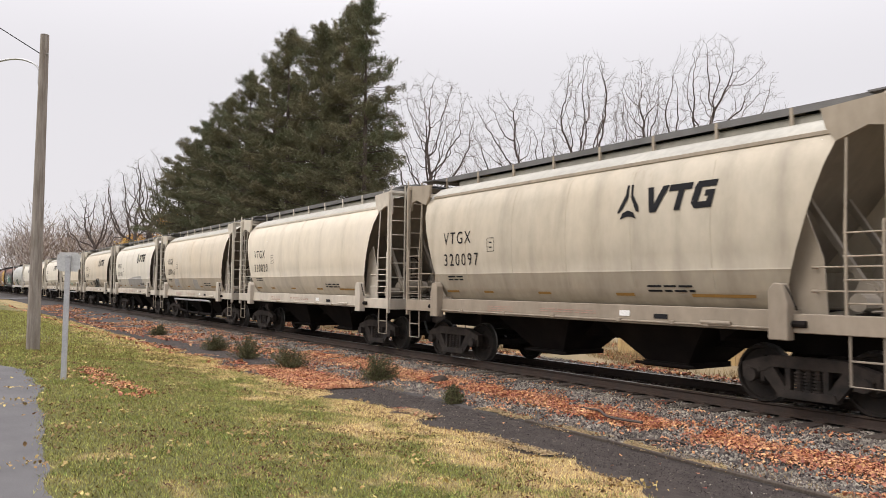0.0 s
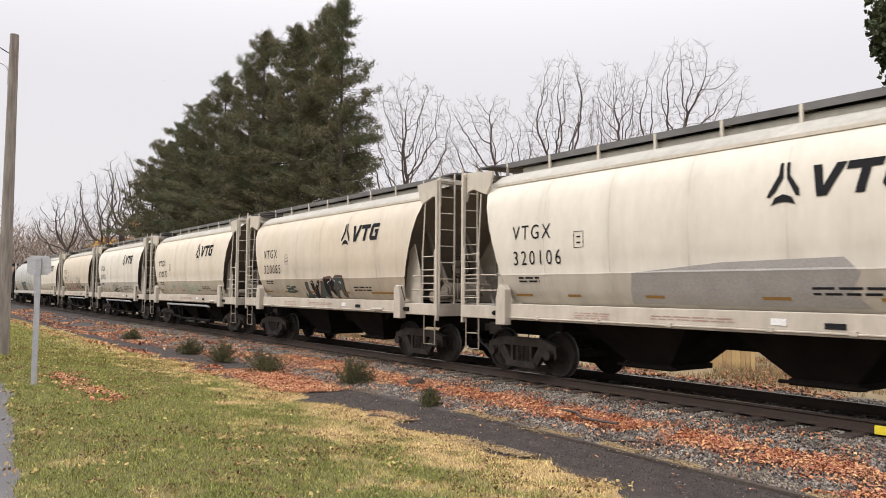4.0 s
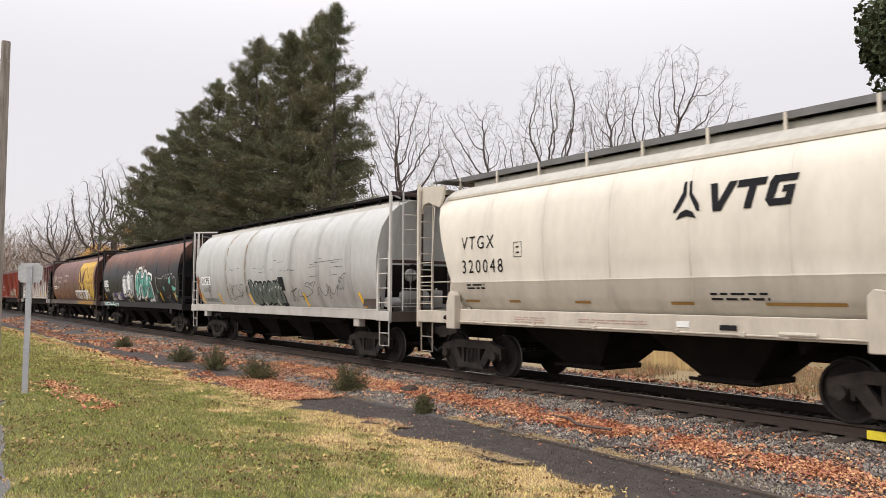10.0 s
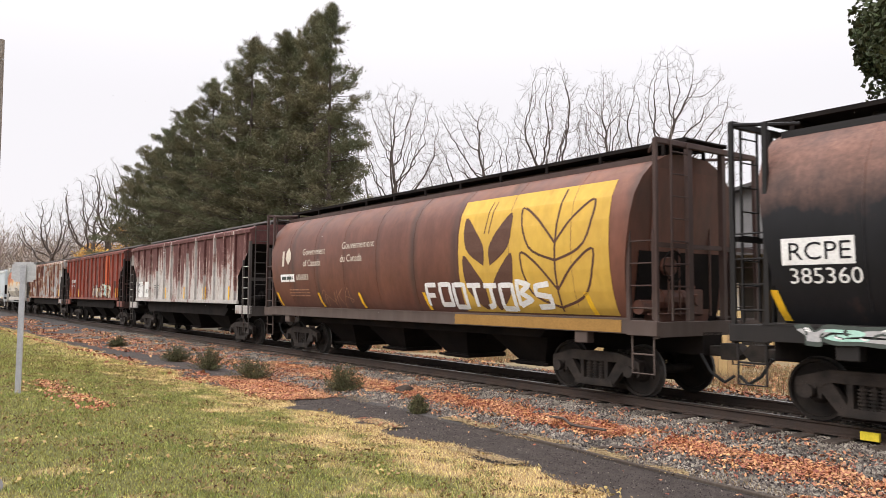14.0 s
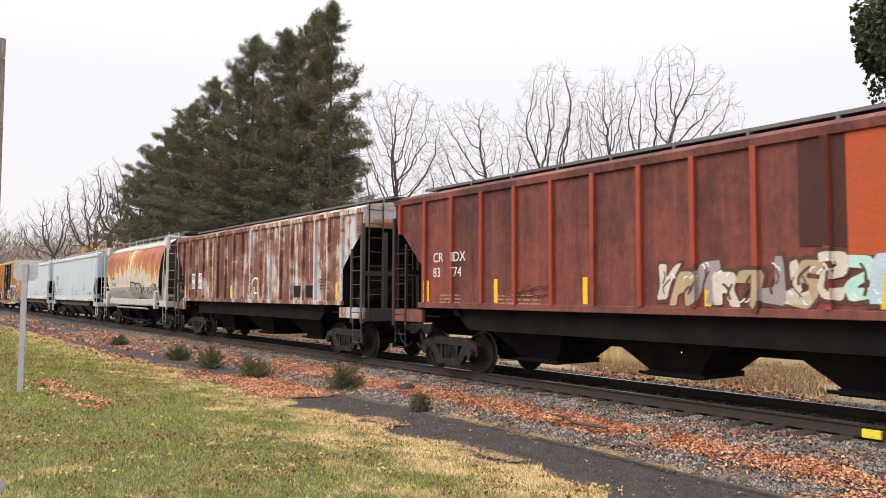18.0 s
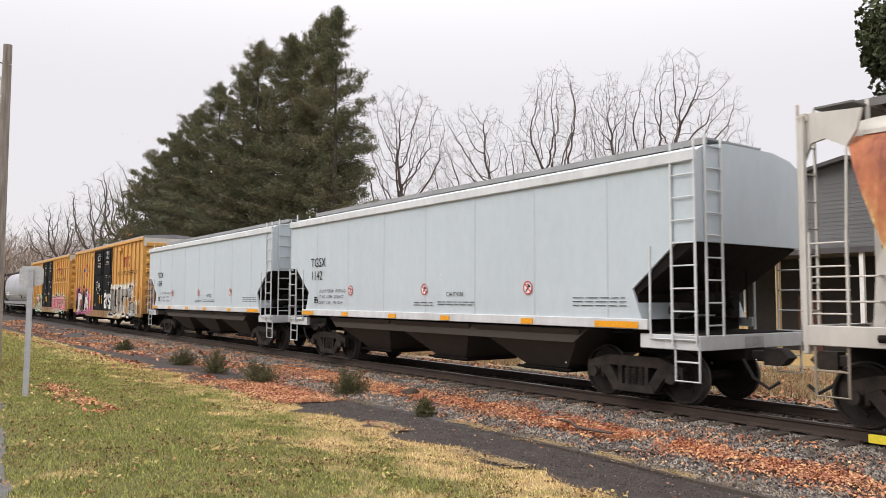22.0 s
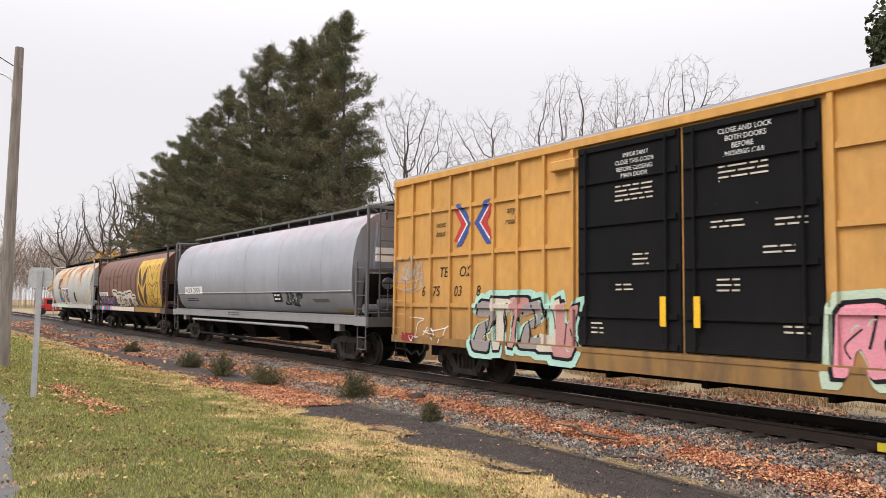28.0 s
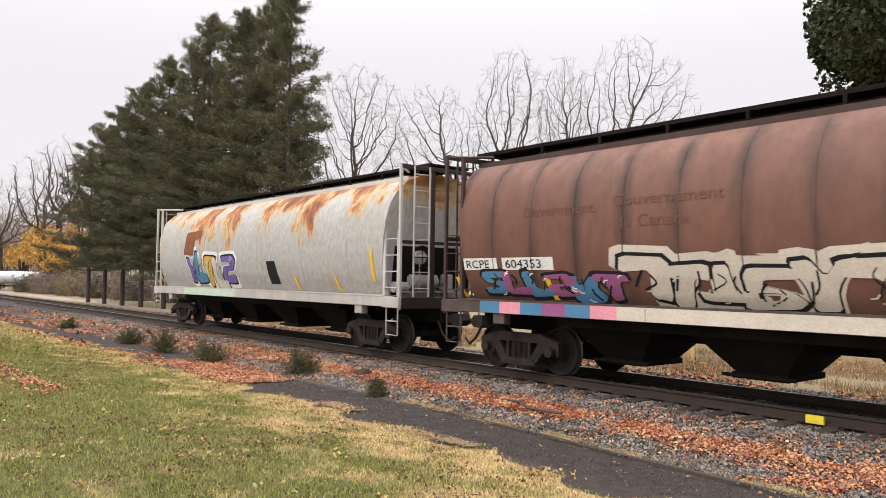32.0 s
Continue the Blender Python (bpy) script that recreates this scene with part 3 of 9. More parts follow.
def fat_letters(car, text, x, z, w, h, fills, outline, halo, side, seed, lean=0.0, fat=.07, edge=.055):
    """Swollen sprayed letters, each with its outline, fill and shadow lines; halo: a cloud of lighter paint behind them."""
    rnd = random.Random(seed)
    each = w / len(text)
    for i, ch in enumerate(text):
        grown = [(fat + edge, outline, .010 + .0012 * (i % 2)), (fat, fills[i % len(fills)], .014 + .0012 * (i % 2))]
        if halo:
            grown.insert(0, (fat + edge + .07, halo, .006 + .0005 * (i % 2)))
        plain = glyphs(ch, 1.0, 1.0, fat)
        xs, zs = [v.co.x for v in plain.verts], [v.co.y for v in plain.verts]
        plain.free()
        sx, sz = each * 1.06 / (max(xs) - min(xs)), h * rnd.uniform(.92, 1.08) / (max(zs) - min(zs))
        tip, up, form = rnd.uniform(-.12, .12), rnd.uniform(-.05, .05) * h, None
        for grow, mat, off in grown:
            bm = glyphs(ch, 1.0, 1.0, grow)
            for v in bm.verts:
                a, b = (v.co.x - min(xs)) * sx, (v.co.y - min(zs)) * sz
                v.co = Vector((x + i * each + a + (lean + tip) * (b - h / 2), 0, z + up + b))
            ob = part("graffiti" if mat is not fills[i % len(fills)] else "fill_paint", drape(bm, side, off), mat, form or car)
            if mat is outline:
                form = ob


SCRAWL = (((0, 0), (.1, 1), (.5, .2), (.8, 1), (.9, 0)), ((.9, .9), (.3, 1), (.1, .6), (.7, .45), (.8, .1), (0, 0)), ((0, 0), (.4, 1), (.8, .05), (.7, .4), (.1, .42)), ((.1, .1), (.05, .8), (.5, 1), (.9, .6), (.7, .1), (.2, .0), (.6, .4)),
          ((.1, 1), (.15, 0), (.1, .5), (.8, .95), (.2, .5), (.9, 0)), ((0, .9), (.9, 1), (.5, .95), (.45, 0), (.2, .2)), ((.8, .8), (.3, .95), (.1, .4), (.4, 0), (.9, .2), (.85, .5), (.5, .45)))


def tag(car, x, z, w, h, mat, side, seed, turns=9, width=0.035, lean=0.12):
    """A quick scrawl: one line of spray paint that runs from sign to sign."""
    rnd = random.Random(seed)
    count = max(2, round(turns / 2.4))
    each = w / count
    bm = B()
    run = []
    for i in range(count):
        tall, low = h * rnd.uniform(.7, 1.1), rnd.uniform(-.1, .1) * h
        sign = [(x + (i - .2 + (a + rnd.uniform(-.22, .22)) * 1.35) * each + lean * b * tall, z + low + (b + rnd.uniform(-.2, .2)) * tall) for a, b in rnd.choice(SCRAWL)]
        if rnd.random() < .55:
            run += sign
        else:
            if len(run) > 1:
                stroke(bm, curve_pts(run, 4), width * rnd.uniform(.38, .55), side, .016)
            run = sign
    stroke(bm, curve_pts(run, 4), width * .45, side, .016)
    if rnd.random() < .5:
        stroke(bm, curve_pts([(x - .1 * w, z - .05 * h), (x + .5 * w, z - .18 * h), (x + 1.1 * w, z + .05 * h)], 5), width * .5, side, .0165)
    return part("graffiti", bm, mat, car)


BLOCK = {"F": (((1, 1), (0, 1), (0, 0)), ((0, .5), (.8, .5))), "O": (((0, 0), (0, 1), (1, 1), (1, 0), (-.1, 0)),), "T": (((-.1, 1), (1.1, 1)), ((.5, 1), (.55, 0))),
         "J": (((0, 1), (1.1, 1)), ((.6, 1), (.6, .1), (.1, 0))), "B": (((0, 0), (0, 1), (.95, .85), (.2, .52), (1, .25), (0, 0)),), "S": (((1, 1), (0, .9), (0, .55), (1, .45), (1, .05), (0, 0)),)}


def block_letters(car, text, x, z, w, h, width, mat, side, seed):
    """Square hand-sprayed letters, one part each."""
    rnd = random.Random(seed)
    for i, ch in enumerate(text):
        x0, dz, tall = x + i * w / len(text), rnd.uniform(-.05, .05), h * rnd.uniform(.9, 1.1)
        bm = B()
        for line in BLOCK[ch]:
            pts = []
            for (a, b), (c, d) in zip(line, line[1:]):
                pts += [(x0 + (a + (c - a) * k / 6) * w / len(text) * .72, z + dz + (b + (d - b) * k / 6) * tall) for k in range(6)]
            pts.append((x0 + line[-1][0] * w / len(text) * .72, z + dz + line[-1][1] * tall))
            stroke(bm, pts, width, side, .016)
        part("graffiti", bm, mat, car)


def bars(car, x, z, w, rows, mat, side, high=0.04, gap=0.075, seed=0, name="small_print", off=0.010):
    """Small print: bars in rows."""
    rnd = random.Random(seed)
    bm = B()
    for r in range(rows):
        a = x
        while a < x + w:
            b = min(x + w, a + rnd.uniform(0.10, 0.34))
            zz = z - r * gap
            fill(bm, [(a, zz), (b, zz), (b, zz + high), (a, zz + high)], side, off, 1)
            a = b + 0.05
    return part(name, bm, mat, car)


def stripe(car, poly, mat, side, name="reflector", off=0.012, rows=4):
    return part(name, fill(B(), poly, side, off, rows), mat, car)


# ---- running gear ----
WHEEL_R = 0.457


def lathe(bm, profile, n=28):
    """Turned about the y axis: profile of (y, r)."""
    rings = [[bm.verts.new((r * math.sin(2 * math.pi * i / n), y, r * math.cos(2 * math.pi * i / n))) for i in range(n)] for y, r in profile]
    for a, b in zip(rings, rings[1:]):
        for i in range(n):
            j = (i + 1) % n
            bm.faces.new((a[i], a[j], b[j], b[i]))
    bm.faces.new(rings[0][::-1])
    bm.faces.new(rings[-1])
    return bm


def wheelset_mesh():
    bm = B()
    for s in (-1, 1):
        lathe(bm, [(s * y, r) for y, r in ((0.66, .10), (0.67, .15), (0.70, .19), (0.715, .38), (0.675, .40), (0.675, .475), (0.70, .487), (0.715, .462), (0.82, .452), (0.825, .405), (0.77, .395),
                                           (0.75, .20), (0.81, .17), (0.83, .12), (0.835, .07))])
        for k in range(3):
            a = 2 * math.pi * k / 3
            box(bm, .26 * math.sin(a) - .03, .26 * math.sin(a) + .03, s * .765 - .02, s * .765 + .02, .26 * math.cos(a) - .03, .26 * math.cos(a) + .03)
    rod(bm, (0, -0.95, 0), (0, 0.95, 0), 0.085, 10)
    bmesh.ops.recalc_face_normals(bm, faces=bm.faces)
    me = bpy.data.meshes.new("wheelset")
    bm.to_mesh(me)
    bm.free()
    me.materials.append(M_WHEEL)
    me.materials.append(M_TREAD)
    for p in me.polygons:
        y, r = abs(p.center.y), math.hypot(p.center.x, p.center.z)
        if r > 0.44 and 0.70 < y < 0.825:
            p.material_index = 1
    return me


def side_frame_mesh():
    bm = B()
    prism(bm, ((-1.08, .52), (-1.08, .64), (-.58, .78), (.58, .78), (1.08, .64), (1.08, .52), (.70, .52), (.58, .60), (-.58, .60), (-.70, .52)), -.07, .07)
    for s in (-1, 1):
        prism(bm, [(s * x, z) for x, z in ((.80, .56), (.55, .60), (.30, .25), (.46, .17))], -.06, .06)
        prism(bm, [(s * x, z) for x, z in ((.34, .60), (.26, .60), (.26, .25), (.34, .25))], -.06, .06)
        prism(bm, [(s * x, z) for x, z in ((1.08, .56), (1.08, .40), (1.02, .36), (1.02, .56))], -.06, .06)
        prism(bm, [(s * x, z) for x, z in ((.76, .56), (.76, .36), (.70, .36), (.70, .56))], -.06, .06)
        rod(bm, (s * .889, -.05, WHEEL_R), (s * .889, -.16, WHEEL_R), .105, 12)
        box(bm, s * .889 - .12, s * .889 + .12, -.08, .08, .50, .58)
    prism(bm, ((-.48, .15), (.48, .15), (.44, .27), (-.44, .27)), -.09, .09)
    me = bpy.data.meshes.new("side_frame")
    bm.to_mesh(me)
    bm.free()
    me.materials.append(M_TRUCK)
    return me


def spring_mesh():
    bm = B()
    for x in (-.15, 0, .15):
        for k in range(6):
            z = .285 + k * .05
            bmesh.ops.create_cone(bm, cap_ends=True, segments=10, radius1=.075, radius2=.075, depth=.026, matrix=Matrix.Translation((x, 0, z)))
        rod(bm, (x, 0, .27), (x, 0, .60), .05, 8)
    me = bpy.data.meshes.new("spring_nest")
    bm.to_mesh(me)
    bm.free()
    me.materials.append(M_TRUCK)
    return me


WHEELSET, SIDE_FRAME, SPRINGS = wheelset_mesh(), side_frame_mesh(), spring_mesh()


def bolster():
    bm = box(B(), -.22, .22, -1.0, 1.0, .55, .72, .02)
    rod(bm, (0, 0, .7), (0, 0, .95), .25, 12)
    for s in (-1, 1):
        box(bm, s * .42 - .04, s * .42 + .04, -.78, .78, .34, .50)
    return bm


def running_gear(car, half, truck_x, coupler_z=0.86):
    """Two trucks and two couplers under a car of half its length."""
    for s in (-1, 1):
        tr = part("truck", bolster(), M_TRUCK, car, "dark grimy cast-steel truck")
        tr.location = (s * truck_x, 0, 0)
        for e in (-1, 1):
            f = new("side_frame", SIDE_FRAME)
            f.parent, f.location = tr, (0, e * 1.0, 0)
            if e > 0:
                f.rotation_euler.z = math.pi
            g = new("spring_nest", SPRINGS)
            g.parent, g.location = tr, (0, e * 0.99, 0)
            w = new("wheelset", WHEELSET)
            w.parent, w.location = tr, (e * .889, 0, WHEEL_R)
        c = B()
        box(c, half - .5 if s > 0 else -half - .3, half + .3 if s > 0 else -half + .5, -.09, .09, coupler_z - .09, coupler_z + .09, .02)
        x = s * (half + .42)
        prism(c, [(x - s * .18, coupler_z - .14), (x + s * .12, coupler_z - .14), (x + s * .26, coupler_z), (x + s * .12, coupler_z + .14), (x - s * .18, coupler_z + .14)], -.13, .13)
        part("coupler", c, M_TRUCK, car)
        h = pipe(B(), [(s * half, -.35, coupler_z - .05), (s * (half + .2), -.36, coupler_z - .35), (s * (half + .45), -.33, coupler_z - .5), (s * (half + .62), -.3, coupler_z - .38)], .028, 6)
        part("brake_hose", h, M_RUBBER, car)


def bay(car, x, top, bottom, z_top, z_bot, half_y, mat, low_y=0.5, gate=True):
    """A discharge hopper: a funnel with its gate frame."""
    bm = B()
    a = [bm.verts.new(p) for p in ((x - top / 2, -half_y, z_top), (x + top / 2, -half_y, z_top), (x + top / 2, half_y, z_top), (x - top / 2, half_y, z_top))]
    b = [bm.verts.new(p) for p in ((x - bottom / 2, -low_y, z_bot), (x + bottom / 2, -low_y, z_bot), (x + bottom / 2, low_y, z_bot), (x - bottom / 2, low_y, z_bot))]
    bm.faces.new(a)
    bm.faces.new(b[::-1])
    for i in range(4):
        j = (i + 1) % 4
        bm.faces.new((a[j], a[i], b[i], b[j]))
    bmesh.ops.recalc_face_normals(bm, faces=bm.faces)
    f = part("hopper_bay", bm, mat, car)
    if gate:
        g = box(B(), x - bottom / 2 - .06, x + bottom / 2 + .06, -low_y - .06, low_y + .06, z_bot - .08, z_bot + .02)
        rod(g, (x - bottom / 2 - .2, -low_y - .1, z_bot - .03), (x + bottom / 2 + .2, -low_y - .1, z_bot - .03), .03, 6)
        part("outlet_gate", g, M_UNDER, f)
    return f


def ladder(car, x, y, z0, z1, along, width, n, mat, r=0.013, stile=0.016, name="ladder"):
    """Stiles and rungs; along: 'x' on a side, 'y' on an end."""
    bm = B()
    dx, dy = (width / 2, 0) if along == "x" else (0, width / 2)
    for s in (-1, 1):
        box(bm, x + s * dx - stile, x + s * dx + stile, y + s * dy - stile, y + s * dy + stile, z0, z1)
    for i in range(n):
        z = z0 + (z1 - z0) * (i + 0.5) / n
        rod(bm, (x - dx * 1.12, y - dy * 1.12, z), (x + dx * 1.12, y + dy * 1.12, z), r, 6)
    return part(name, bm, mat, car)


def stirrup(car, x, y, z0, z1, w, mat):
    bm = pipe(B(), [(x - w / 2, y, z1), (x - w / 2, y, z0), (x + w / 2, y, z0), (x + w / 2, y, z1)], .02, 6)
    rod(bm, (x - w / 2, y, (z0 + z1) / 2), (x + w / 2, y, (z0 + z1) / 2), .016, 6)
    return part("step", bm, mat, car)


def running_board(car, x0, x1, z, half_y, mat, n, z_roof, deep=0.07, bracket_paint=None):
    """The roof walk: grating boards on slim brackets over the roof, with end platforms."""
    bm = B()
    box(bm, x0, x1, -half_y, half_y, z - .03, z)
    for s in (-1, 1):
        box(bm, x0, x1, s * half_y - .012, s * half_y + .012, z - deep, z + .012)
    rb = part("running_board", bm, mat, car, "steel grating roof walk")
    for i in range(n):
        x = x0 + .5 + (x1 - x0 - 1.0) * i / (n - 1)
        b = box(B(), x - .03, x + .03, -half_y - .02, half_y + .02, z - .09, z - .035)
        for s in (-1, 1):
            box(b, x - .028, x + .028, s * half_y - .022, s * half_y + .022, z_roof - .12, z + .005)
        part("bracket", b, bracket_paint or mat, rb)
    return rb


def brake_gear(car, x, s, mat):
    """Brake cylinder, reservoir, valve, pipes and hand brake on an end platform; s: which end."""
    bm = rod(B(), (x, -.75, 1.75), (x, .1, 1.75), .20, 14)
    rod(bm, (x, -.80, 1.75), (x, -.75, 1.75), .15, 12)
    for y in (-.6, -.05):
        rod(bm, (x, y - .02, 1.75), (x, y + .02, 1.75), .215, 14)
    part("air_reservoir", bm, mat, car)
    bm = rod(B(), (x + s * .12, -1.25, 1.62), (x + s * .12, -.86, 1.62), .13, 12)
    rod(bm, (x + s * .12, -.86, 1.62), (x + s * .12, -.5, 1.62), .03, 6)
    part("brake_cylinder", bm, mat, car)
    bm = box(B(), x - .16, x + .16, .25, .6, 1.45, 1.95, .03)
    rod(bm, (x, .42, 1.95), (x, .42, 2.15), .09, 10)
    rod(bm, (x + s * .14, .30, 1.75), (x + s * .26, .30, 1.75), .11, 10)
    part("brake_valve", bm, mat, car)
    bm = rod(rod(B(), (x + s * .30, -.55, 2.35), (x + s * .18, -.55, 2.35), .17, 12), (x + s * .24, -.55, 2.2), (x + s * .24, -.55, 1.5), .02, 6)
    part("hand_brake", bm, mat, car)
    bm = pipe(B(), [(x, .1, 1.75), (x + s * .1, .2, 1.6), (x + s * .2, .3, 1.5), (x + s * .3, -1.2, 1.5)], .02, 6)
    pipe(bm, [(x + s * .2, .75, 1.45), (x + s * .2, .75, 3.1), (x - s * .2, .8, 3.4)], .022, 6)
    pipe(bm, [(x + s * .25, -.25, 1.45), (x + s * .25, -.25, 2.6), (x + s * .1, -.2, 2.9)], .018, 6)
    part("brake_pipe", bm, mat, car)
    bm = B()
    for k in range(16):
        a, b = 2 * math.pi * k / 16, 2 * math.pi * (k + 1) / 16
        rod(bm, (x + s * .35, -.55 + .28 * math.cos(a), 2.35 + .28 * math.sin(a)), (x + s * .35, -.55 + .28 * math.cos(b), 2.35 + .28 * math.sin(b)), .016, 5)
    for k in range(4):
        a = math.pi * k / 2
        rod(bm, (x + s * .35, -.55, 2.35), (x + s * .35, -.55 + .28 * math.cos(a), 2.35 + .28 * math.sin(a)), .012, 5)
    part("brake_wheel", bm, M_UNDER, car)


def shell(profile, stations, half, inset, slope, z_top):
    """A body lofted from a half profile of (y, z) from the roof's ridge down; its ends lean in towards the bottom."""
    ring = [(y, z) for y, z in profile] + [(-y, z) for y, z in reversed(profile) if y > 0]
    ring = [(-y, z) for y, z in ring]
    bm = B()
    rows = []
    for f in stations:
        row = []
        for y, z in ring:
            end = half - inset - max(0.0, z_top - z) * slope
            row.append(bm.verts.new((f * end, y, z)))
        rows.append(row)
    for a, b in zip(rows, rows[1:]):
        for i in range(len(ring)):
            j = (i + 1) % len(ring)
            bm.faces.new((a[i], a[j], b[j], b[i]))
    bm.faces.new(rows[0][::-1])
    bm.faces.new(rows[-1])
    bmesh.ops.recalc_face_normals(bm, faces=bm.faces)
    return bm


def weld_seam(profile, x, out=0.010, half_w=0.016, z_min=1.6, s=-1):
    bm = B()
    pts = [(y, z) for y, z in profile if z >= z_min]
    for s in (s,):
        rows = [[bm.verts.new((x + dx, s * (y + o), z + (0.01 if y < 0.9 else 0))) for y, z in pts] for dx, o in ((-half_w, -.004), (-half_w * .5, out), (half_w * .5, out), (half_w, -.004))]
        for a, b in zip(rows, rows[1:]):
            for i in range(len(pts) - 1):
                bm.faces.new((a[i], a[i + 1], b[i + 1], b[i]))
    bmesh.ops.recalc_face_normals(bm, faces=bm.faces)
    return bm


def thing(name, label, category, group="freight train"):
    ob = new(name)
    ob.empty_display_size = 0.3
    return tagged(ob, label, category, group)


# ---- the short two-bay hopper with leaning ends ----
SAND_PROFILE = ((0, 4.46), (0.55, 4.44), (0.95, 4.33), (1.22, 4.14), (1.27, 4.05), (1.42, 3.90), (1.53, 3.60), (1.59, 3.20), (1.60, 2.80), (1.585, 2.40), (1.55, 2.13), (1.56, 2.10), (1.535, 2.05), (1.47, 1.80), (1.34, 1.58), (1.20, 1.46), (0.6, 1.40))
SAND_SIDE = curved_side(SAND_PROFILE[3:])
SAND_HALF = 6.2


def sand_hopper(paint, label, frame_paint, seam_x=(-3.4, -1.7, 0.0, 1.7, 3.4), pipe_side=False, half=SAND_HALF, tail=.22):
    # tail: how far the end platforms reach out past the body and the trucks
    car = thing("covered_hopper", label, "hopper car")
    hull = shell(SAND_PROFILE, (-1, -.9, -.5, 0, .5, .9, 1), half, .55 + tail, .34, 4.05)
    bmesh.ops.delete(hull, geom=[f for f in hull.faces if len(f.verts) > 4], context="FACES_ONLY")
    body = part("body", hull, paint, car)
    body.data.shade_smooth()
    body.data.set_sharp_from_angle(angle=radians(28))
    body.data.materials.append(ROOF_GRIME)
    for p in body.data.polygons:
        p.material_index = int(p.center.z > 4.0)
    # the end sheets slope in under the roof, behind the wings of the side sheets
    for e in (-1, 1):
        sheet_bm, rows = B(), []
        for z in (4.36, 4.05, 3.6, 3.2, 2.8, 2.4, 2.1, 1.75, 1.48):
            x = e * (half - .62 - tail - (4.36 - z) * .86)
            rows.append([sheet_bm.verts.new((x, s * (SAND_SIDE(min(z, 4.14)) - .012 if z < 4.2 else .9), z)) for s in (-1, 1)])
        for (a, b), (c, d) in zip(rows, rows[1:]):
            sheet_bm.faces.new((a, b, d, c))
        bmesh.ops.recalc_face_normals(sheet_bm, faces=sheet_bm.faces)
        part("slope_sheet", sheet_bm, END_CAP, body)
        for s in (-1, 1):
            wing = [(half - 1.62 - tail, 1.43), (half - .80 - tail, 1.43), (half - .86 - tail, 2.25), (half - 1.12 - tail, 2.95), (half - 1.35 - tail, 2.75)]
            part("end_plate", prism(B(), [(e * x, z) for x, z in wing], s * 1.30 - .012, s * 1.30 + .012), frame_paint, body)
    for x in seam_x:
        for s in (-1, 1):
            part("weld_seam", weld_seam(SAND_PROFILE[4:], x, 0.006, 0.014, s=s), paint, body)
    part("roof_edge", box(box(B(), -half + .75 + tail, half - .75 - tail, -1.30, -1.22, 4.05, 4.11), -half + .75 + tail, half - .75 - tail, 1.22, 1.30, 4.05, 4.11), frame_paint, body)
    # side sill, bolster boxes, end frames
    for s in (-1, 1):
        sill = box(B(), -half + 1.2 + tail, half - 1.2 - tail, s * 1.50 - .04, s * 1.50 + .04, 1.17, 1.50, .01)
        box(sill, -half + 1.2 + tail, half - 1.2 - tail, min(s * 1.1, s * 1.5), max(s * 1.1, s * 1.5), 1.46, 1.495)
        part("side_sill", sill, frame_paint, car)
        for e in (-1, 1):
            x = e * (half - 1.34 - tail)
            bm = B()
            prism(bm, [(x - e * .17, 1.06), (x + e * .14, 1.06), (x + e * .14, 1.60), (x + e * .06, 1.88), (x - e * .08, 1.90), (x - e * .17, 1.80)], s * 1.60 - .09, s * 1.60 + .09)
            bmesh.ops.bevel(bm, geom=bm.edges[:], offset=.012, segments=1, affect="EDGES")
            part("bolster_box", bm, frame_paint, car)
            hose = pipe(B(), curve3([(x + e * .06, s * 1.6, 1.86), (x + e * .16, s * 1.62, 1.72), (x + e * .24, s * 1.6, 1.5)], 4), .012, 5)
            part("brake_hose", hose, M_UNDER, car)
            part("jack_fitting", rod(B(), (x + e * .15, s * 1.56, 1.30), (x + e * .36, s * 1.56, 1.30), .05, 8), M_UNDER, car)
            rails = B()
            for z in (1.78, 2.12):
                rod(rails, (e * (half - .95 - tail), s * 1.47, z), (e * (half - .1), s * 1.52, z), .013, 6)
                rod(rails, (e * (half - .95 - tail), s * 1.47, z), (e * (half - .95 - tail), s * 1.32, z), .022, 6)
            part("hand_rail", rails, frame_paint, car)
            bm = prism(B(), [(e * (half - .05), 4.46), (e * (half - .80 - tail), 4.40), (e * (half - .72 - tail), 4.10), (e * (half - .58 - tail), 3.90), (e * (half - .34), 4.06), (e * (half - .14), 4.02), (e * (half - .05), 3.8)], s * 1.42 - .03, s * 1.42 + .03)
            part("gusset", bm, frame_paint, car)
            bm = box(B(), e * (half - .05) - .035, e * (half - .05) + .035, s * 1.51 - .045, s * 1.51 + .045, 1.05, 4.42, .01)
            part("corner_post", bm, frame_paint, car)
            part("end_sill", box(B(), min(e * (half - 1.2 - tail), e * half), max(e * (half - 1.2 - tail), e * half), s * 1.5 - .05, s * 1.5 + .05, 1.17, 1.45, .01), frame_paint, car)
            ladder(car, e * (half - .38), s * 1.53, 1.45, 2.75, "x", .52, 4, frame_paint)
            part("ladder_stile", rod(B(), (e * (half - .64), s * 1.53, 2.7), (e * (half - .64), s * 1.46, 3.92), .018, 6), frame_paint, car)
            stirrup(car, e * (half - .38), s * 1.50, .48, 1.17, .46, END_CAP)
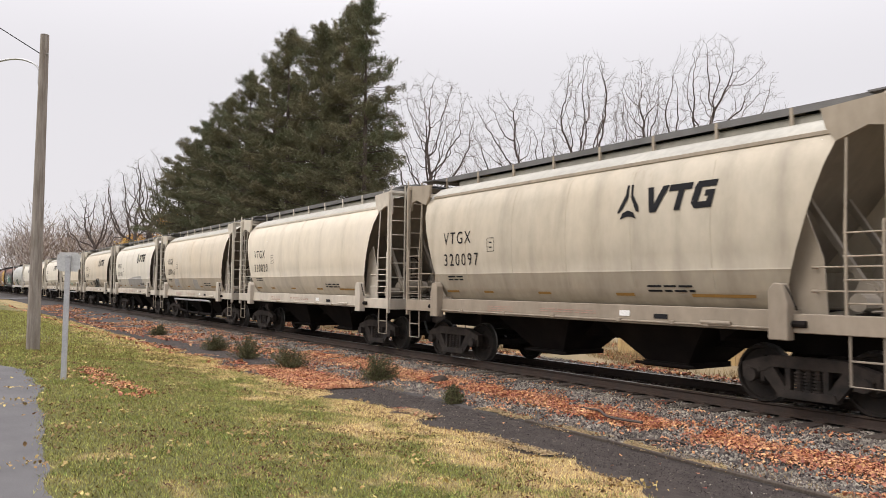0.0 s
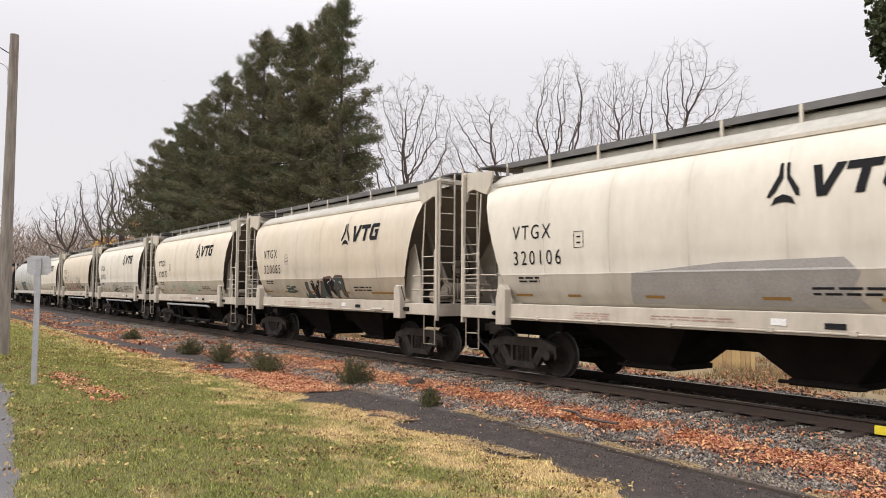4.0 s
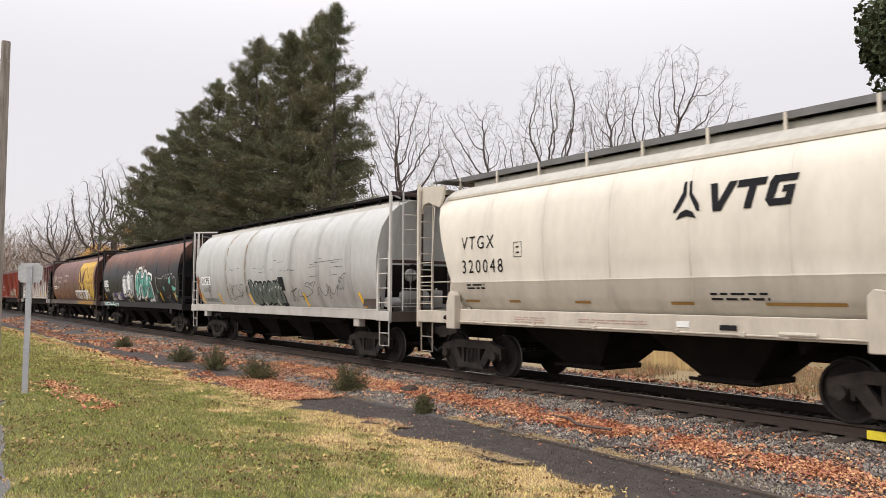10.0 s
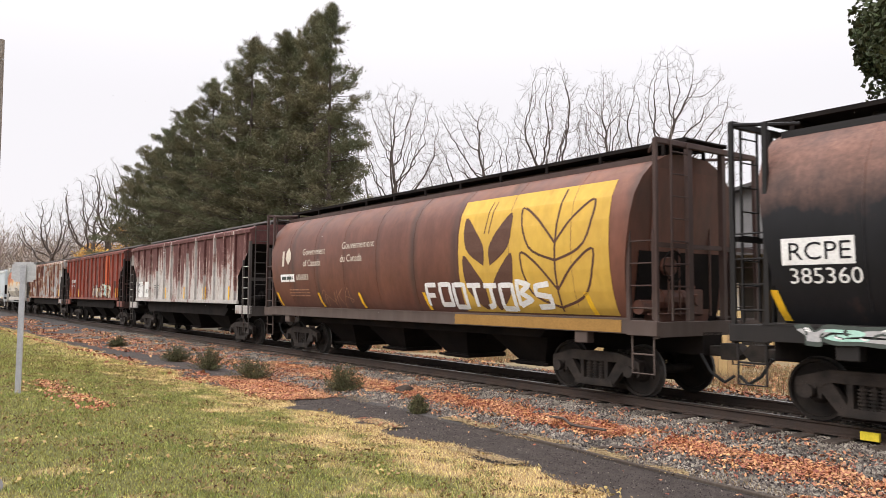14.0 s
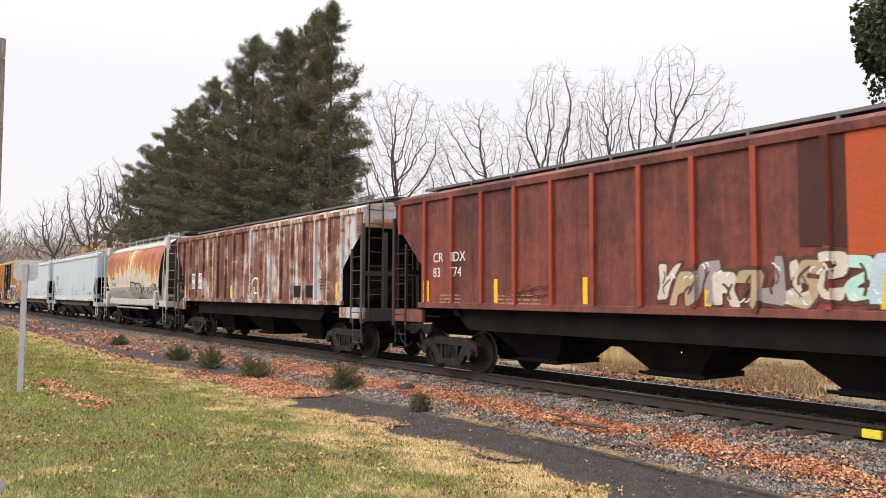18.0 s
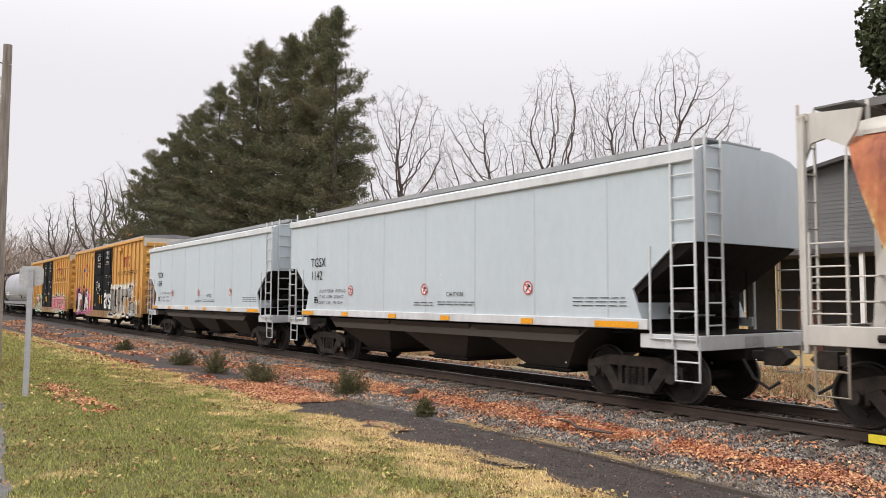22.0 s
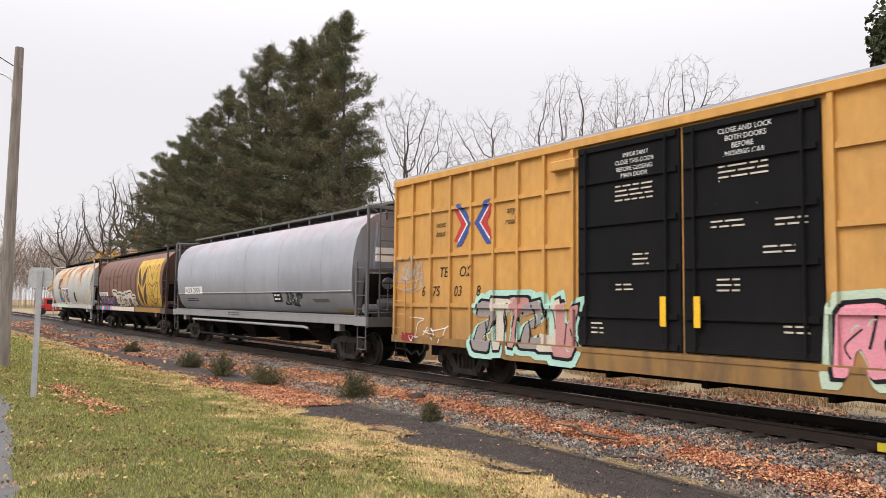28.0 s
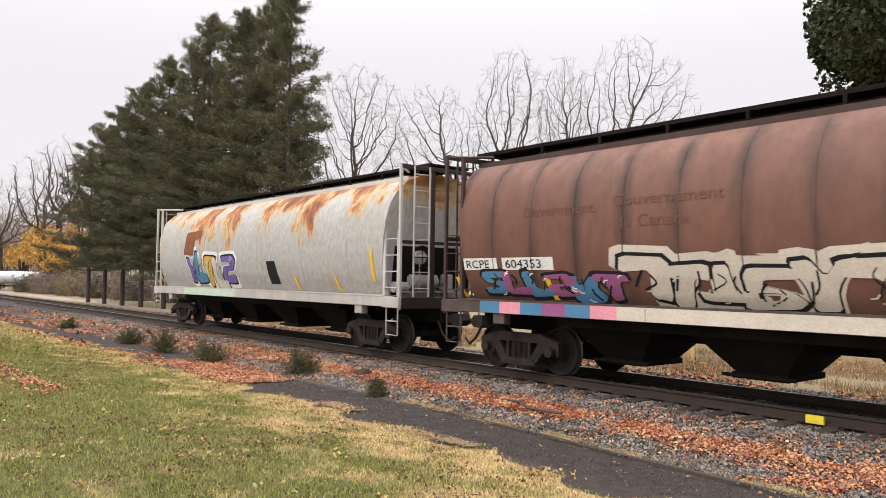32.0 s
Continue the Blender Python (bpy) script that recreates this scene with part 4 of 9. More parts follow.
    for e in (-1, 1):
        part("end_beam", box(B(), e * (half - .04) - .05, e * (half - .04) + .05, -1.5, 1.5, 1.15, 1.45, .01), frame_paint, car)
        part("platform", box(B(), min(e * (half - 1.3), e * (half - .1)), max(e * (half - 1.3), e * (half - .1)), -1.4, 1.4, 1.38, 1.42), M_UNDER, car)
        part("top_beam", box(B(), e * (half - .06) - .05, e * (half - .06) + .05, -1.5, 1.5, 4.34, 4.46, .01), frame_paint, car)
        ladder(car, e * (half + .02), -1.27, 1.45, 4.60, "y", .44, 8, frame_paint)
        for y in (-.62, .62):
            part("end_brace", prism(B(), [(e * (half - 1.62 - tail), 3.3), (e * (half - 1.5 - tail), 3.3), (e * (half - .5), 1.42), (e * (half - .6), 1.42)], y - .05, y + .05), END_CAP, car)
        part("centre_post", box(B(), e * (half - .1) - .05, e * (half - .1) + .05, .55, .67, 1.42, 4.4), frame_paint, car)
    running_board(car, -half + .05, half - .05, 4.70, .62, M_BOARD, 9, 4.40, 0.11, frame_paint)
    part("hatch_coaming", box(B(), -half + .95, half - .95, -.52, .52, 4.38, 4.57, .03), ROOF_GRIME, body)
    for e in (-1, 1):
        part("roof_platform", box(B(), min(e * (half - .55), e * (half + .02)), max(e * (half - .55), e * (half + .02)), -1.05, 1.05, 4.60, 4.63), M_BOARD, car, "steel grating end platform")
    for s in (-1, 1):
        line = rod(B(), (-half + 1.35, s * 1.565, 1.22), (half - 1.5, s * 1.565, 1.22), .016, 6)
        for x in (-3.6, -2.0, -.4, 1.4, 2.6, 3.3):
            box(line, x - .05, x + .05, s * 1.56 - .03, s * 1.56 + .03, 1.20, 1.26)
        rod(line, (3.2, s * 1.57, 1.26), (3.75, s * 1.57, 1.26), .035, 8)
        part("train_line", line, frame_paint, car)
    for i in range(5):
        h = rod(B(), (-4 + i * 2.0, 0, 4.42), (-4 + i * 2.0, 0, 4.55), .38, 14)
        part("roof_hatch", h, frame_paint, car)
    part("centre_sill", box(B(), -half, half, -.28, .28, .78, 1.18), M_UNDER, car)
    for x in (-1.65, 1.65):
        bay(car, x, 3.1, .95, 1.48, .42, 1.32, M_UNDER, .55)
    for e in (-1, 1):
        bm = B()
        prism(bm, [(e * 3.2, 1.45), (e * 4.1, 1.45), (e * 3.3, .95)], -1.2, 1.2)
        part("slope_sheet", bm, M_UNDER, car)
    brake_gear(car, half - .75, 1, END_CAP)
    if pipe_side:
        bm = pipe(B(), [(-3.45, -1.30, .80), (-3.25, -1.44, 1.04), (2.4, -1.44, 1.04), (2.6, -1.36, 1.0)], .045, 8)
        part("side_pipe", bm, M_GALV, car)
        bm = pipe(B(), [(-3.2, -1.2, .95), (-2.9, -1.2, .50), (-1.6, -1.2, .40), (2.4, -1.2, .40)], .055, 8)
        for x in (-1.6, 0.4, 2.4):
            rod(bm, (x, -1.2, .40), (x, -1.2, 1.1), .03, 6)
            box(bm, x - .09, x + .09, -1.30, -1.08, .33, .48, .02)
        part("outlet_pipe", bm, M_UNDER, car)
    running_gear(car, half, half - 1.30 - tail)
    return car


# ---- the long hoppers: round-bodied ----
ROUND_PROFILE = ((0, 4.42), (0.6, 4.37), (1.0, 4.20), (1.30, 3.92), (1.48, 3.60), (1.56, 3.20), (1.58, 2.75), (1.55, 2.30), (1.47, 1.90), (1.36, 1.60), (1.24, 1.42), (0.6, 1.36))
ROUND_SIDE = curved_side(ROUND_PROFILE[2:])
FLOW_PROFILE = ((0, 4.46), (0.55, 4.44), (0.95, 4.33), (1.22, 4.14), (1.27, 4.05), (1.42, 3.90), (1.53, 3.60), (1.59, 3.20), (1.60, 2.80), (1.585, 2.40), (1.552, 2.14), (1.585, 2.11), (1.53, 2.06), (1.45, 1.75), (1.32, 1.55), (1.20, 1.46), (0.6, 1.40))
FLOW_SIDE = curved_side(FLOW_PROFILE[3:])


def long_hopper(half, paint, frame_paint, label, bays=4, seams=8, profile=ROUND_PROFILE, inset=.45, slope=.13, sill_paint=None, rail_paint=None, pipe_side=False, z_board=4.62, end_paint=None):
    car = thing("covered_hopper", label, "hopper car")
    body = part("body", shell(profile, (-1, -.93, -.5, 0, .5, .93, 1), half, inset, slope, 4.0), paint, car)
    body.data.polygons.foreach_set("use_smooth", [len(p.vertices) == 4 for p in body.data.polygons])
    body.data.set_sharp_from_angle(angle=radians(30))
    span = half - inset - .6
    for i in range(seams):
        for s in (-1, 1):
            part("weld_seam", weld_seam(profile[2:], -span + 2 * span * (i + .5) / seams, 0.008, 0.02, s=s), paint, body)
    sill_paint = sill_paint or frame_paint
    end_paint = end_paint or frame_paint
    for s in (-1, 1):
        sill = box(B(), -half + .55, half - .55, s * 1.52 - .03, s * 1.52 + .03, 1.16, 1.42, .008)
        box(sill, -half + .55, half - .55, min(s * 1.2, s * 1.56), max(s * 1.2, s * 1.56), 1.40, 1.43)
        part("side_sill", sill, sill_paint, car)
        part("roof_edge", box(B(), -half + inset + .1, half - inset - .1, min(s * .86, s * .92), max(s * .86, s * .92), 4.22, 4.34), frame_paint, body)
        for e in (-1, 1):
            part("corner_post", box(B(), e * (half - .05) - .036, e * (half - .05) + .036, s * 1.48 - .036, s * 1.48 + .036, 1.1, 4.5, .008), frame_paint, car)
            part("side_post", box(B(), e * (half - .62) - .035, e * (half - .62) + .035, s * 1.5 - .035, s * 1.5 + .035, 1.42, 2.75 if e > 0 else 4.4), frame_paint, car)
            ladder(car, e * (half - .34), s * 1.51, 1.42, 2.95, "x", .5, 4, frame_paint)
            stirrup(car, e * (half - .34), s * 1.48, .5, 1.15, .46, frame_paint)
            bm = box(B(), min(e * (half - .65), e * half), max(e * (half - .65), e * half), s * 1.5 - .05, s * 1.5 + .05, 1.14, 1.40, .008)
            part("end_sill", bm, sill_paint, car)
            bm = rod(B(), (e * (half - .05), s * 1.48, 4.46), (e * (half - inset - .3), s * .75, 4.46), .03)
            part("roof_brace", bm, frame_paint, car)
            part("jacking_pad", box(B(), e * (half - 1.75) - .16, e * (half - 1.75) + .16, s * 1.42 - .1, s * 1.42 + .1, .95, 1.18, .015), sill_paint, car)
    for e in (-1, 1):
        part("end_beam", box(B(), e * (half - .05) - .05, e * (half - .05) + .05, -1.48, 1.48, 1.12, 1.38, .008), end_paint, car)
        part("top_beam", box(B(), e * (half - .05) - .04, e * (half - .05) + .04, -1.48, 1.48, 4.42, 4.52, .008), end_paint, car)
        part("platform", box(B(), min(e * (half - 1.7), e * (half - .1)), max(e * (half - 1.7), e * (half - .1)), -1.4, 1.4, 1.30, 1.34), M_UNDER, car)
        part("end_sheet", prism(B(), [(e * (half - 1.0), 4.1), (e * (half - .42), 4.1), (e * (half - .75), 1.34), (e * (half - 1.3), 1.34)], -.95, .95), paint, car)
        # near-black sheet over the lower end cap stands in for its shaded recess
        part("slope_sheet", prism(B(), [(e * (half - .66), 2.62), (e * (half - .585), 2.62), (e * (half - .75), 1.36), (e * (half - .85), 1.36)], -1.22, 1.22), M_UNDER, car)
        ladder(car, e * (half + .01), -.9, 1.40, 4.5, "y", .46, 8, frame_paint)
        bm = B()
        for y in (-.5, .5):
            box(bm, e * (half - .1) - .05, e * (half - .1) + .05, y - .05, y + .05, 1.34, 4.46)
        box(bm, e * (half - .1) - .03, e * (half - .1) + .03, -1.45, 1.45, 2.65, 2.73)
        part("end_frame", bm, end_paint, car)
    running_board(car, -half + .05, half - .05, z_board, .60, rail_paint or M_BOARD, 11, 4.32, .06)
    part("hatch_cover", box(B(), -half + 1.6, half - 1.6, -.30, .30, 4.38, 4.54, .03), frame_paint, body)
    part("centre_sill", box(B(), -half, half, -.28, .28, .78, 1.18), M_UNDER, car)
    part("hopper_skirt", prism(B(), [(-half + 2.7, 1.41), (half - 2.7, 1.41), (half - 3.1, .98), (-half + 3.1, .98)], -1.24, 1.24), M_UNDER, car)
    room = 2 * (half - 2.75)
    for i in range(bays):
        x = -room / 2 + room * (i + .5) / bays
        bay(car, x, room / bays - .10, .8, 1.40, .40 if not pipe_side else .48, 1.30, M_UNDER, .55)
    brake_gear(car, half - .75, 1, paint)
    if pipe_side:
        part("side_pipe", pipe(B(), [(-half + 2.5, -1.30, .80), (-half + 2.7, -1.42, 1.0), (half - 4.2, -1.42, 1.0), (half - 4.0, -1.35, .95)], .045, 8), M_GALV, car)
        bm = pipe(B(), [(-half + 2.8, -1.2, .9), (-half + 3.2, -1.2, .42), (half - 3.4, -1.2, .38)], .055, 8)
        part("outlet_pipe", bm, M_UNDER, car)
    running_gear(car, half, half - 1.85)
    return car


# ---- the ribbed three-bay hopper ----


def ribbed_hopper(half, paint, label, frame_paint, posts=15, cut=(3.62, 2.5, 1.22), z_low=1.50, z_top=4.14, post_paint=None, ladder_paint=None):
    car = thing("covered_hopper", label, "hopper car")
    cz1, cz2, cx = cut
    side = [(-half + .05, z_top), (-half + .05, cz1), (-half + cx, cz2), (-half + cx, z_low), (half - cx, z_low), (half - cx, cz2), (half - .05, cz1), (half - .05, z_top)]
    bm = prism(B(), side, -1.46, 1.46)
    body = part("body", bm, paint, car)
    body.data.materials.append(M_UNDER)
    for p in body.data.polygons:
        p.material_index = int(abs(p.normal.x) > .3 and p.center.z < cz1)
    bm = B()
    prof = [(-1.5, z_top), (-1.2, z_top + .14), (-.6, z_top + .22), (.6, z_top + .22), (1.2, z_top + .14), (1.5, z_top)]
    for e in (-1, 1):
        rows = [bm.verts.new((e * (half - .04), y, z)) for y, z in prof]
        bm.faces.new(rows if e > 0 else rows[::-1])
    v = bm.verts[:]
    for i in range(len(prof) - 1):
        bm.faces.new((v[i], v[i + 1], v[i + 1 + len(prof)], v[i + len(prof)]))
    bmesh.ops.recalc_face_normals(bm, faces=bm.faces)
    part("roof", bm, paint, body)
    for s in (-1, 1):
        part("top_chord", box(B(), -half + .05, half - .05, s * 1.48 - .035, s * 1.48 + .035, z_top - .12, z_top + .02, .008), paint, body)
        part("side_sill", box(B(), -half + cx - .05, half - cx + .05, s * 1.48 - .04, s * 1.48 + .04, z_low - .03, z_low + .10, .008), paint, body)
        span = half - .35
        for i in range(posts):
            x = -span + 2 * span * i / (posts - 1)
            over = max(0, abs(x) - (half - cx))
            z0 = z_low + .1 if over <= 0 else cz2 + (cz1 - cz2) * over / cx
            part("side_post", prism(B(), [(x - .045, z0), (x + .045, z0), (x + .045, z_top - .1), (x - .045, z_top - .1)], s * 1.46, s * 1.545), post_paint or paint, body)
        for e in (-1, 1):
            part("corner_post", box(B(), e * (half - .06) - .05, e * (half - .06) + .05, s * 1.48 - .05, s * 1.48 + .05, 1.0, cz1 + .1), frame_paint, car)
            part("ladder_post", box(B(), e * (half - .62) - .03, e * (half - .62) + .03, s * 1.5 - .03, s * 1.5 + .03, 1.0, 3.05), frame_paint, car)
            ladder(car, e * (half - .34), s * 1.51, 1.1, 3.0, "x", .54, 5, ladder_paint or frame_paint)
            part("end_sill", box(B(), min(e * (half - cx - .1), e * half), max(e * (half - cx - .1), e * half), s * 1.46 - .05, s * 1.46 + .05, 1.12, 1.42, .008), paint, car)
            stirrup(car, e * (half - .34), s * 1.48, .48, 1.12, .46, frame_paint)
    for e in (-1, 1):
        part("end_beam", box(B(), e * (half - .05) - .05, e * (half - .05) + .05, -1.48, 1.48, 1.05, 1.4, .008), frame_paint, car)
        bm = B()
        for y in (-.75, .75):
            box(bm, e * (half - .1) - .06, e * (half - .1) + .06, y - .06, y + .06, 1.2, 3.5)
        box(bm, e * (half - .1) - .04, e * (half - .1) + .04, -1.45, 1.45, 2.3, 2.42)
        part("end_frame", bm, frame_paint, car)
        ladder(car, e * (half + .01), -1.1, 1.2, 4.3, "y", .44, 8, frame_paint)
        part("platform", box(B(), min(e * (half - 1.9), e * (half - .1)), max(e * (half - 1.9), e * (half - .1)), -1.4, 1.4, 1.25, 1.29), M_UNDER, car)
        part("slope_sheet", prism(B(), [(e * (half - cx + .05), cz2), (e * (half - cx - 1.3), 1.3), (e * (half - cx - 1.5), 1.3), (e * (half - cx - .4), cz2)], -1.4, 1.4), M_UNDER, car)
    running_board(car, -half + .02, half - .02, z_top + .40, .52, M_BOARD, 11, z_top + .18, .05)
    part("hatch_cover", box(B(), -half + 1.0, half - 1.0, -.28, .28, z_top + .2, z_top + .32, .03), paint, body)
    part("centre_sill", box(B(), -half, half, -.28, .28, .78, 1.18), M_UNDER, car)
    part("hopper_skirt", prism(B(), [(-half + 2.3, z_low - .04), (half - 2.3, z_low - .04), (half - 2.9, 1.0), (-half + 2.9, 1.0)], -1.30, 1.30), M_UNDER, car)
    # dark sheet added to close the gap and stand in for shade between cars
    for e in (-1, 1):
        part("end_shade_sheet", box(B(), e * (half - 1.05) - .02, e * (half - 1.05) + .02, -1.3, 1.3, 1.29, 3.3), M_UNDER, car)
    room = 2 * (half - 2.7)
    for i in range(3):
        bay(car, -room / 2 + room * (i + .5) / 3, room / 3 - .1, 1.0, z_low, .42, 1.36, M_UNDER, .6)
    brake_gear(car, half - .8, 1, M_UNDER)
    running_gear(car, half, half - 1.8)
    return car


# ---- the smooth modern hopper ----


def smooth_hopper(half, paint, white, label):
    car = thing("covered_hopper", label, "hopper car")
    zt, zl = 4.20, 1.46
    side = [(-half + .02, zt), (-half + .02, 2.74), (-half + .42, 2.74), (-half + 1.34, 1.98), (-half + 1.14, zl), (half - 1.14, zl), (half - 1.34, 1.98), (half - .42, 2.74), (half - .02, 2.74), (half - .02, zt)]
    body = part("body", prism(B(), side, -1.53, 1.53), paint, car)
    bm = B()
    prof = [(-1.53, zt), (-1.3, zt + .12), (-.7, zt + .22), (.7, zt + .22), (1.3, zt + .12), (1.53, zt)]
    for e in (-1, 1):
        rows = [bm.verts.new((e * (half - .02), y, z)) for y, z in prof]
        bm.faces.new(rows if e > 0 else rows[::-1])
    v = bm.verts[:]
    for i in range(len(prof) - 1):
        bm.faces.new((v[i], v[i + 1], v[i + 1 + len(prof)], v[i + len(prof)]))
    bmesh.ops.recalc_face_normals(bm, faces=bm.faces)
    part("roof", bm, paint, body)
    for s in (-1, 1):
        part("top_chord", box(B(), -half, half, s * 1.55 - .045, s * 1.55 + .045, zt - .16, zt + .04, .02), white, body)
        part("side_sill", box(B(), -half + .98, half - .98, s * 1.55 - .04, s * 1.55 + .04, 1.29, 1.47, .01), white, body)
        for i in range(7):
            x = -half + 1.9 + (2 * half - 3.8) * i / 6
            part("weld_seam", box(B(), x - .016, x + .016, min(s * 1.525, s * 1.535), max(s * 1.525, s * 1.535), 1.43, zt - .16, .004), TG_SEAM, body)
        for e in (-1, 1):
            ladder(car, e * (half - .25), s * 1.57, 1.05, zt + .2 if e > 0 else 2.75, "x", .46, 9 if e > 0 else 5, white)
            part("step_rail", pipe(B(), [(e * (half - .95), s * 1.54, 2.7), (e * (half - .95), s * 1.54, 1.15), (e * (half - .02), s * 1.54, 1.15)], .022), white, car)
            stirrup(car, e * (half - .25), s * 1.5, .48, 1.1, .46, white)
            part("end_sill", box(B(), min(e * (half - 1.2), e * half), max(e * (half - 1.2), e * half), s * 1.45 - .06, s * 1.45 + .06, .98, 1.22, .01), white, car)
    for e in (-1, 1):
        part("end_beam", box(B(), e * (half - .05) - .05, e * (half - .05) + .05, -1.45, 1.45, .98, 1.22, .008), white, car)
        ladder(car, e * (half + .01), -1.1, 1.2, 4.5, "y", .44, 9, white)
        part("platform", box(B(), min(e * (half - 1.9), e * (half - .1)), max(e * (half - 1.9), e * (half - .1)), -1.4, 1.4, 1.2, 1.24), M_UNDER, car)
        bm = prism(B(), [(e * (half - .08), 2.74), (e * (half - .1), 2.70), (e * (half - 1.25), 1.9), (e * (half - 1.25), 1.24), (e * (half - 1.4), 1.24), (e * (half - 1.4), 2.74)], -1.48, 1.48)
        part("end_sheet", bm, M_UNDER, car)
    running_board(car, -half + .3, half - .3, zt + .36, .80, M_PALEBOARD, 10, zt + .2, .10)
    for i in range(6):
        part("roof_hatch", box(B(), -6.2 + i * 2.48 - .8, -6.2 + i * 2.48 + .8, -.32, .32, zt + .2, zt + .31, .03), paint, body)
    part("centre_sill", box(B(), -half, half, -.28, .28, .78, 1.18), M_UNDER, car)
    part("hopper_skirt", prism(B(), [(-half + 2.5, 1.25), (half - 2.5, 1.25), (half - 2.9, .98), (-half + 2.9, .98)], -1.40, 1.40), M_HOPPER_BROWN, car)
    room = 2 * (half - 2.6)
    brown = M_HOPPER_BROWN
    for i in range(3):
        bay(car, -room / 2 + room * (i + .5) / 3, room / 3 - .05, 1.2, 1.24, .40, 1.5, brown, .75)
    brake_gear(car, half - .8, 1, M_UNDER)
    running_gear(car, half, half - 1.75)
    return car


# ---- the boxcar ----


def boxcar(half, paint, white, label, railed=True):
    car = thing("boxcar", label, "boxcar")
    zt, zl = 4.95, 0.98
    body = part("body", box(B(), -half, half, -1.42, 1.42, zl, zt), paint, car)
    bm = B()
    prof = [(-1.5, zt - .02), (-1.46, zt + .08), (0, zt + .2), (1.46, zt + .08), (1.5, zt - .02)]
    for e in (-1, 1):
        rows = [bm.verts.new((e * (half + .02), y, z)) for y, z in prof]
        bm.faces.new(rows if e > 0 else rows[::-1])
    v = bm.verts[:]
    for i in range(len(prof) - 1):
        bm.faces.new((v[i], v[i + 1], v[i + 1 + len(prof)], v[i + len(prof)]))
    bmesh.ops.recalc_face_normals(bm, faces=bm.faces)
    part("roof", bm, GREY_SILL, body)
    d0, d1 = -2.55, 2.20
    for s in (-1, 1):
        part("top_chord", box(B(), -half, half, s * 1.46 - .05, s * 1.46 + .05, zt - .14, zt + .02, .01), paint, body)
        # deep fish-belly sill
        sill = [(-half, zl), (half, zl), (half, .80), (half - 3.6, .80), (half - 4.6, .62), (-half + 4.6, .62), (-half + 3.6, .80), (-half, .80)]
        part("side_sill", prism(B(), sill, s * 1.47 - .05, s * 1.47 + .05), BOX_SILL, body)
        xs = [-half + .05 + (d0 - .15 + half - .05) * i / 8 for i in range(9)] + [d1 + .15 + (half - .05 - d1 - .15) * i / 8 for i in range(9)]
        for x in xs:
            part("side_post", box(B(), x - .04, x + .04, min(s * 1.41, s * 1.49), max(s * 1.41, s * 1.49), zl, zt - .12), paint, body)
        for a, b in ((-half + .1, d0 - .2), (d1 + .2, half - .1)):
            for z in (1.75, 2.95, 4.05) if railed else ():
                part("side_rail", box(B(), a, b, min(s * 1.41, s * 1.475), max(s * 1.41, s * 1.475), z - .045, z + .045), paint, body)
        for k, (a, b) in enumerate(((d0, -.2), (-.14, d1))):
            door = part("door", box(B(), a, b, min(s * 1.41, s * 1.47), max(s * 1.41, s * 1.47), zl + .05, zt - .18, .01), M_DOORBLACK, car, "black plug door with white stencilled notices")
            bm = B()
            for z in (1.1, 1.62, 2.45, 3.3, 4.1, 4.7):
                box(bm, a + .05, b - .05, min(s * 1.46, s * 1.515), max(s * 1.46, s * 1.515), z - .05, z + .05)
            part("door_rib", bm, M_DOORBLACK, door)
            bm = B()
            for x in (a + .25, b - .25):
                rod(bm, (x, s * 1.53, zl + .1), (x, s * 1.53, zt - .25), .025)
            part("locking_bar", bm, M_DOORBLACK, door)
        part("door_track", box(B(), d0 - 2.4, d1 + 2.4, s * 1.5 - .035, s * 1.5 + .035, zl - .06, zl + .03), BOX_SILL, car)
    for e in (-1, 1):
        for i in range(8):
            z = zl + .25 + i * .46
            part("end_rib", prism(B(), [(e * half, z), (e * (half + .10), z + .06), (e * (half + .10), z + .2), (e * half, z + .28)], -1.32, 1.32), paint, body)
        part("end_panel", box(B(), min(e * half, e * (half + .04)), max(e * half, e * (half + .04)), -1.45, 1.45, zt - .45, zt - .03), white, body)
        for s in (-1, 1):
            ladder(car, e * (half - .42), s * 1.54, 1.0, 2.35, "x", .5, 4, paint)
            stirrup(car, e * (half - .42), s * 1.5, .45, .82, .46, M_UNDER)
        ladder(car, e * (half + .15), -1.15, 1.0, 2.4, "y", .44, 4, paint)
        part("draft_gear", box(B(), min(e * (half - .6), e * (half + .35)), max(e * (half - .6), e * (half + .35)), -.3, .3, .7, 1.0, .02), M_UNDER, car)
    part("floor_frame", box(B(), -half + .1, half - .1, -1.2, 1.2, .80, .97), M_UNDER, car)
    part("centre_sill", box(B(), -half + .1, half - .1, -.32, .32, .42, .80), M_UNDER, car)
    for x in (-4.2, -2.1, 0, 2.1, 4.2):
        part("cross_bearer", prism(B(), [(x - .06, .80), (x + .06, .80), (x + .06, .45), (x - .06, .45)], -1.15, 1.15), M_UNDER, car)
    part("air_reservoir", rod(B(), (-1.6, .7, .55), (-.4, .7, .55), .2, 14), M_UNDER, car)
    part("brake_rod", pipe(B(), [(-5.2, -.7, .62), (-1.5, -.6, .55), (2.5, -.62, .55), (5.0, -.7, .62)], .025, 6), M_UNDER, car)
    running_gear(car, half, half - 2.6)
    return car


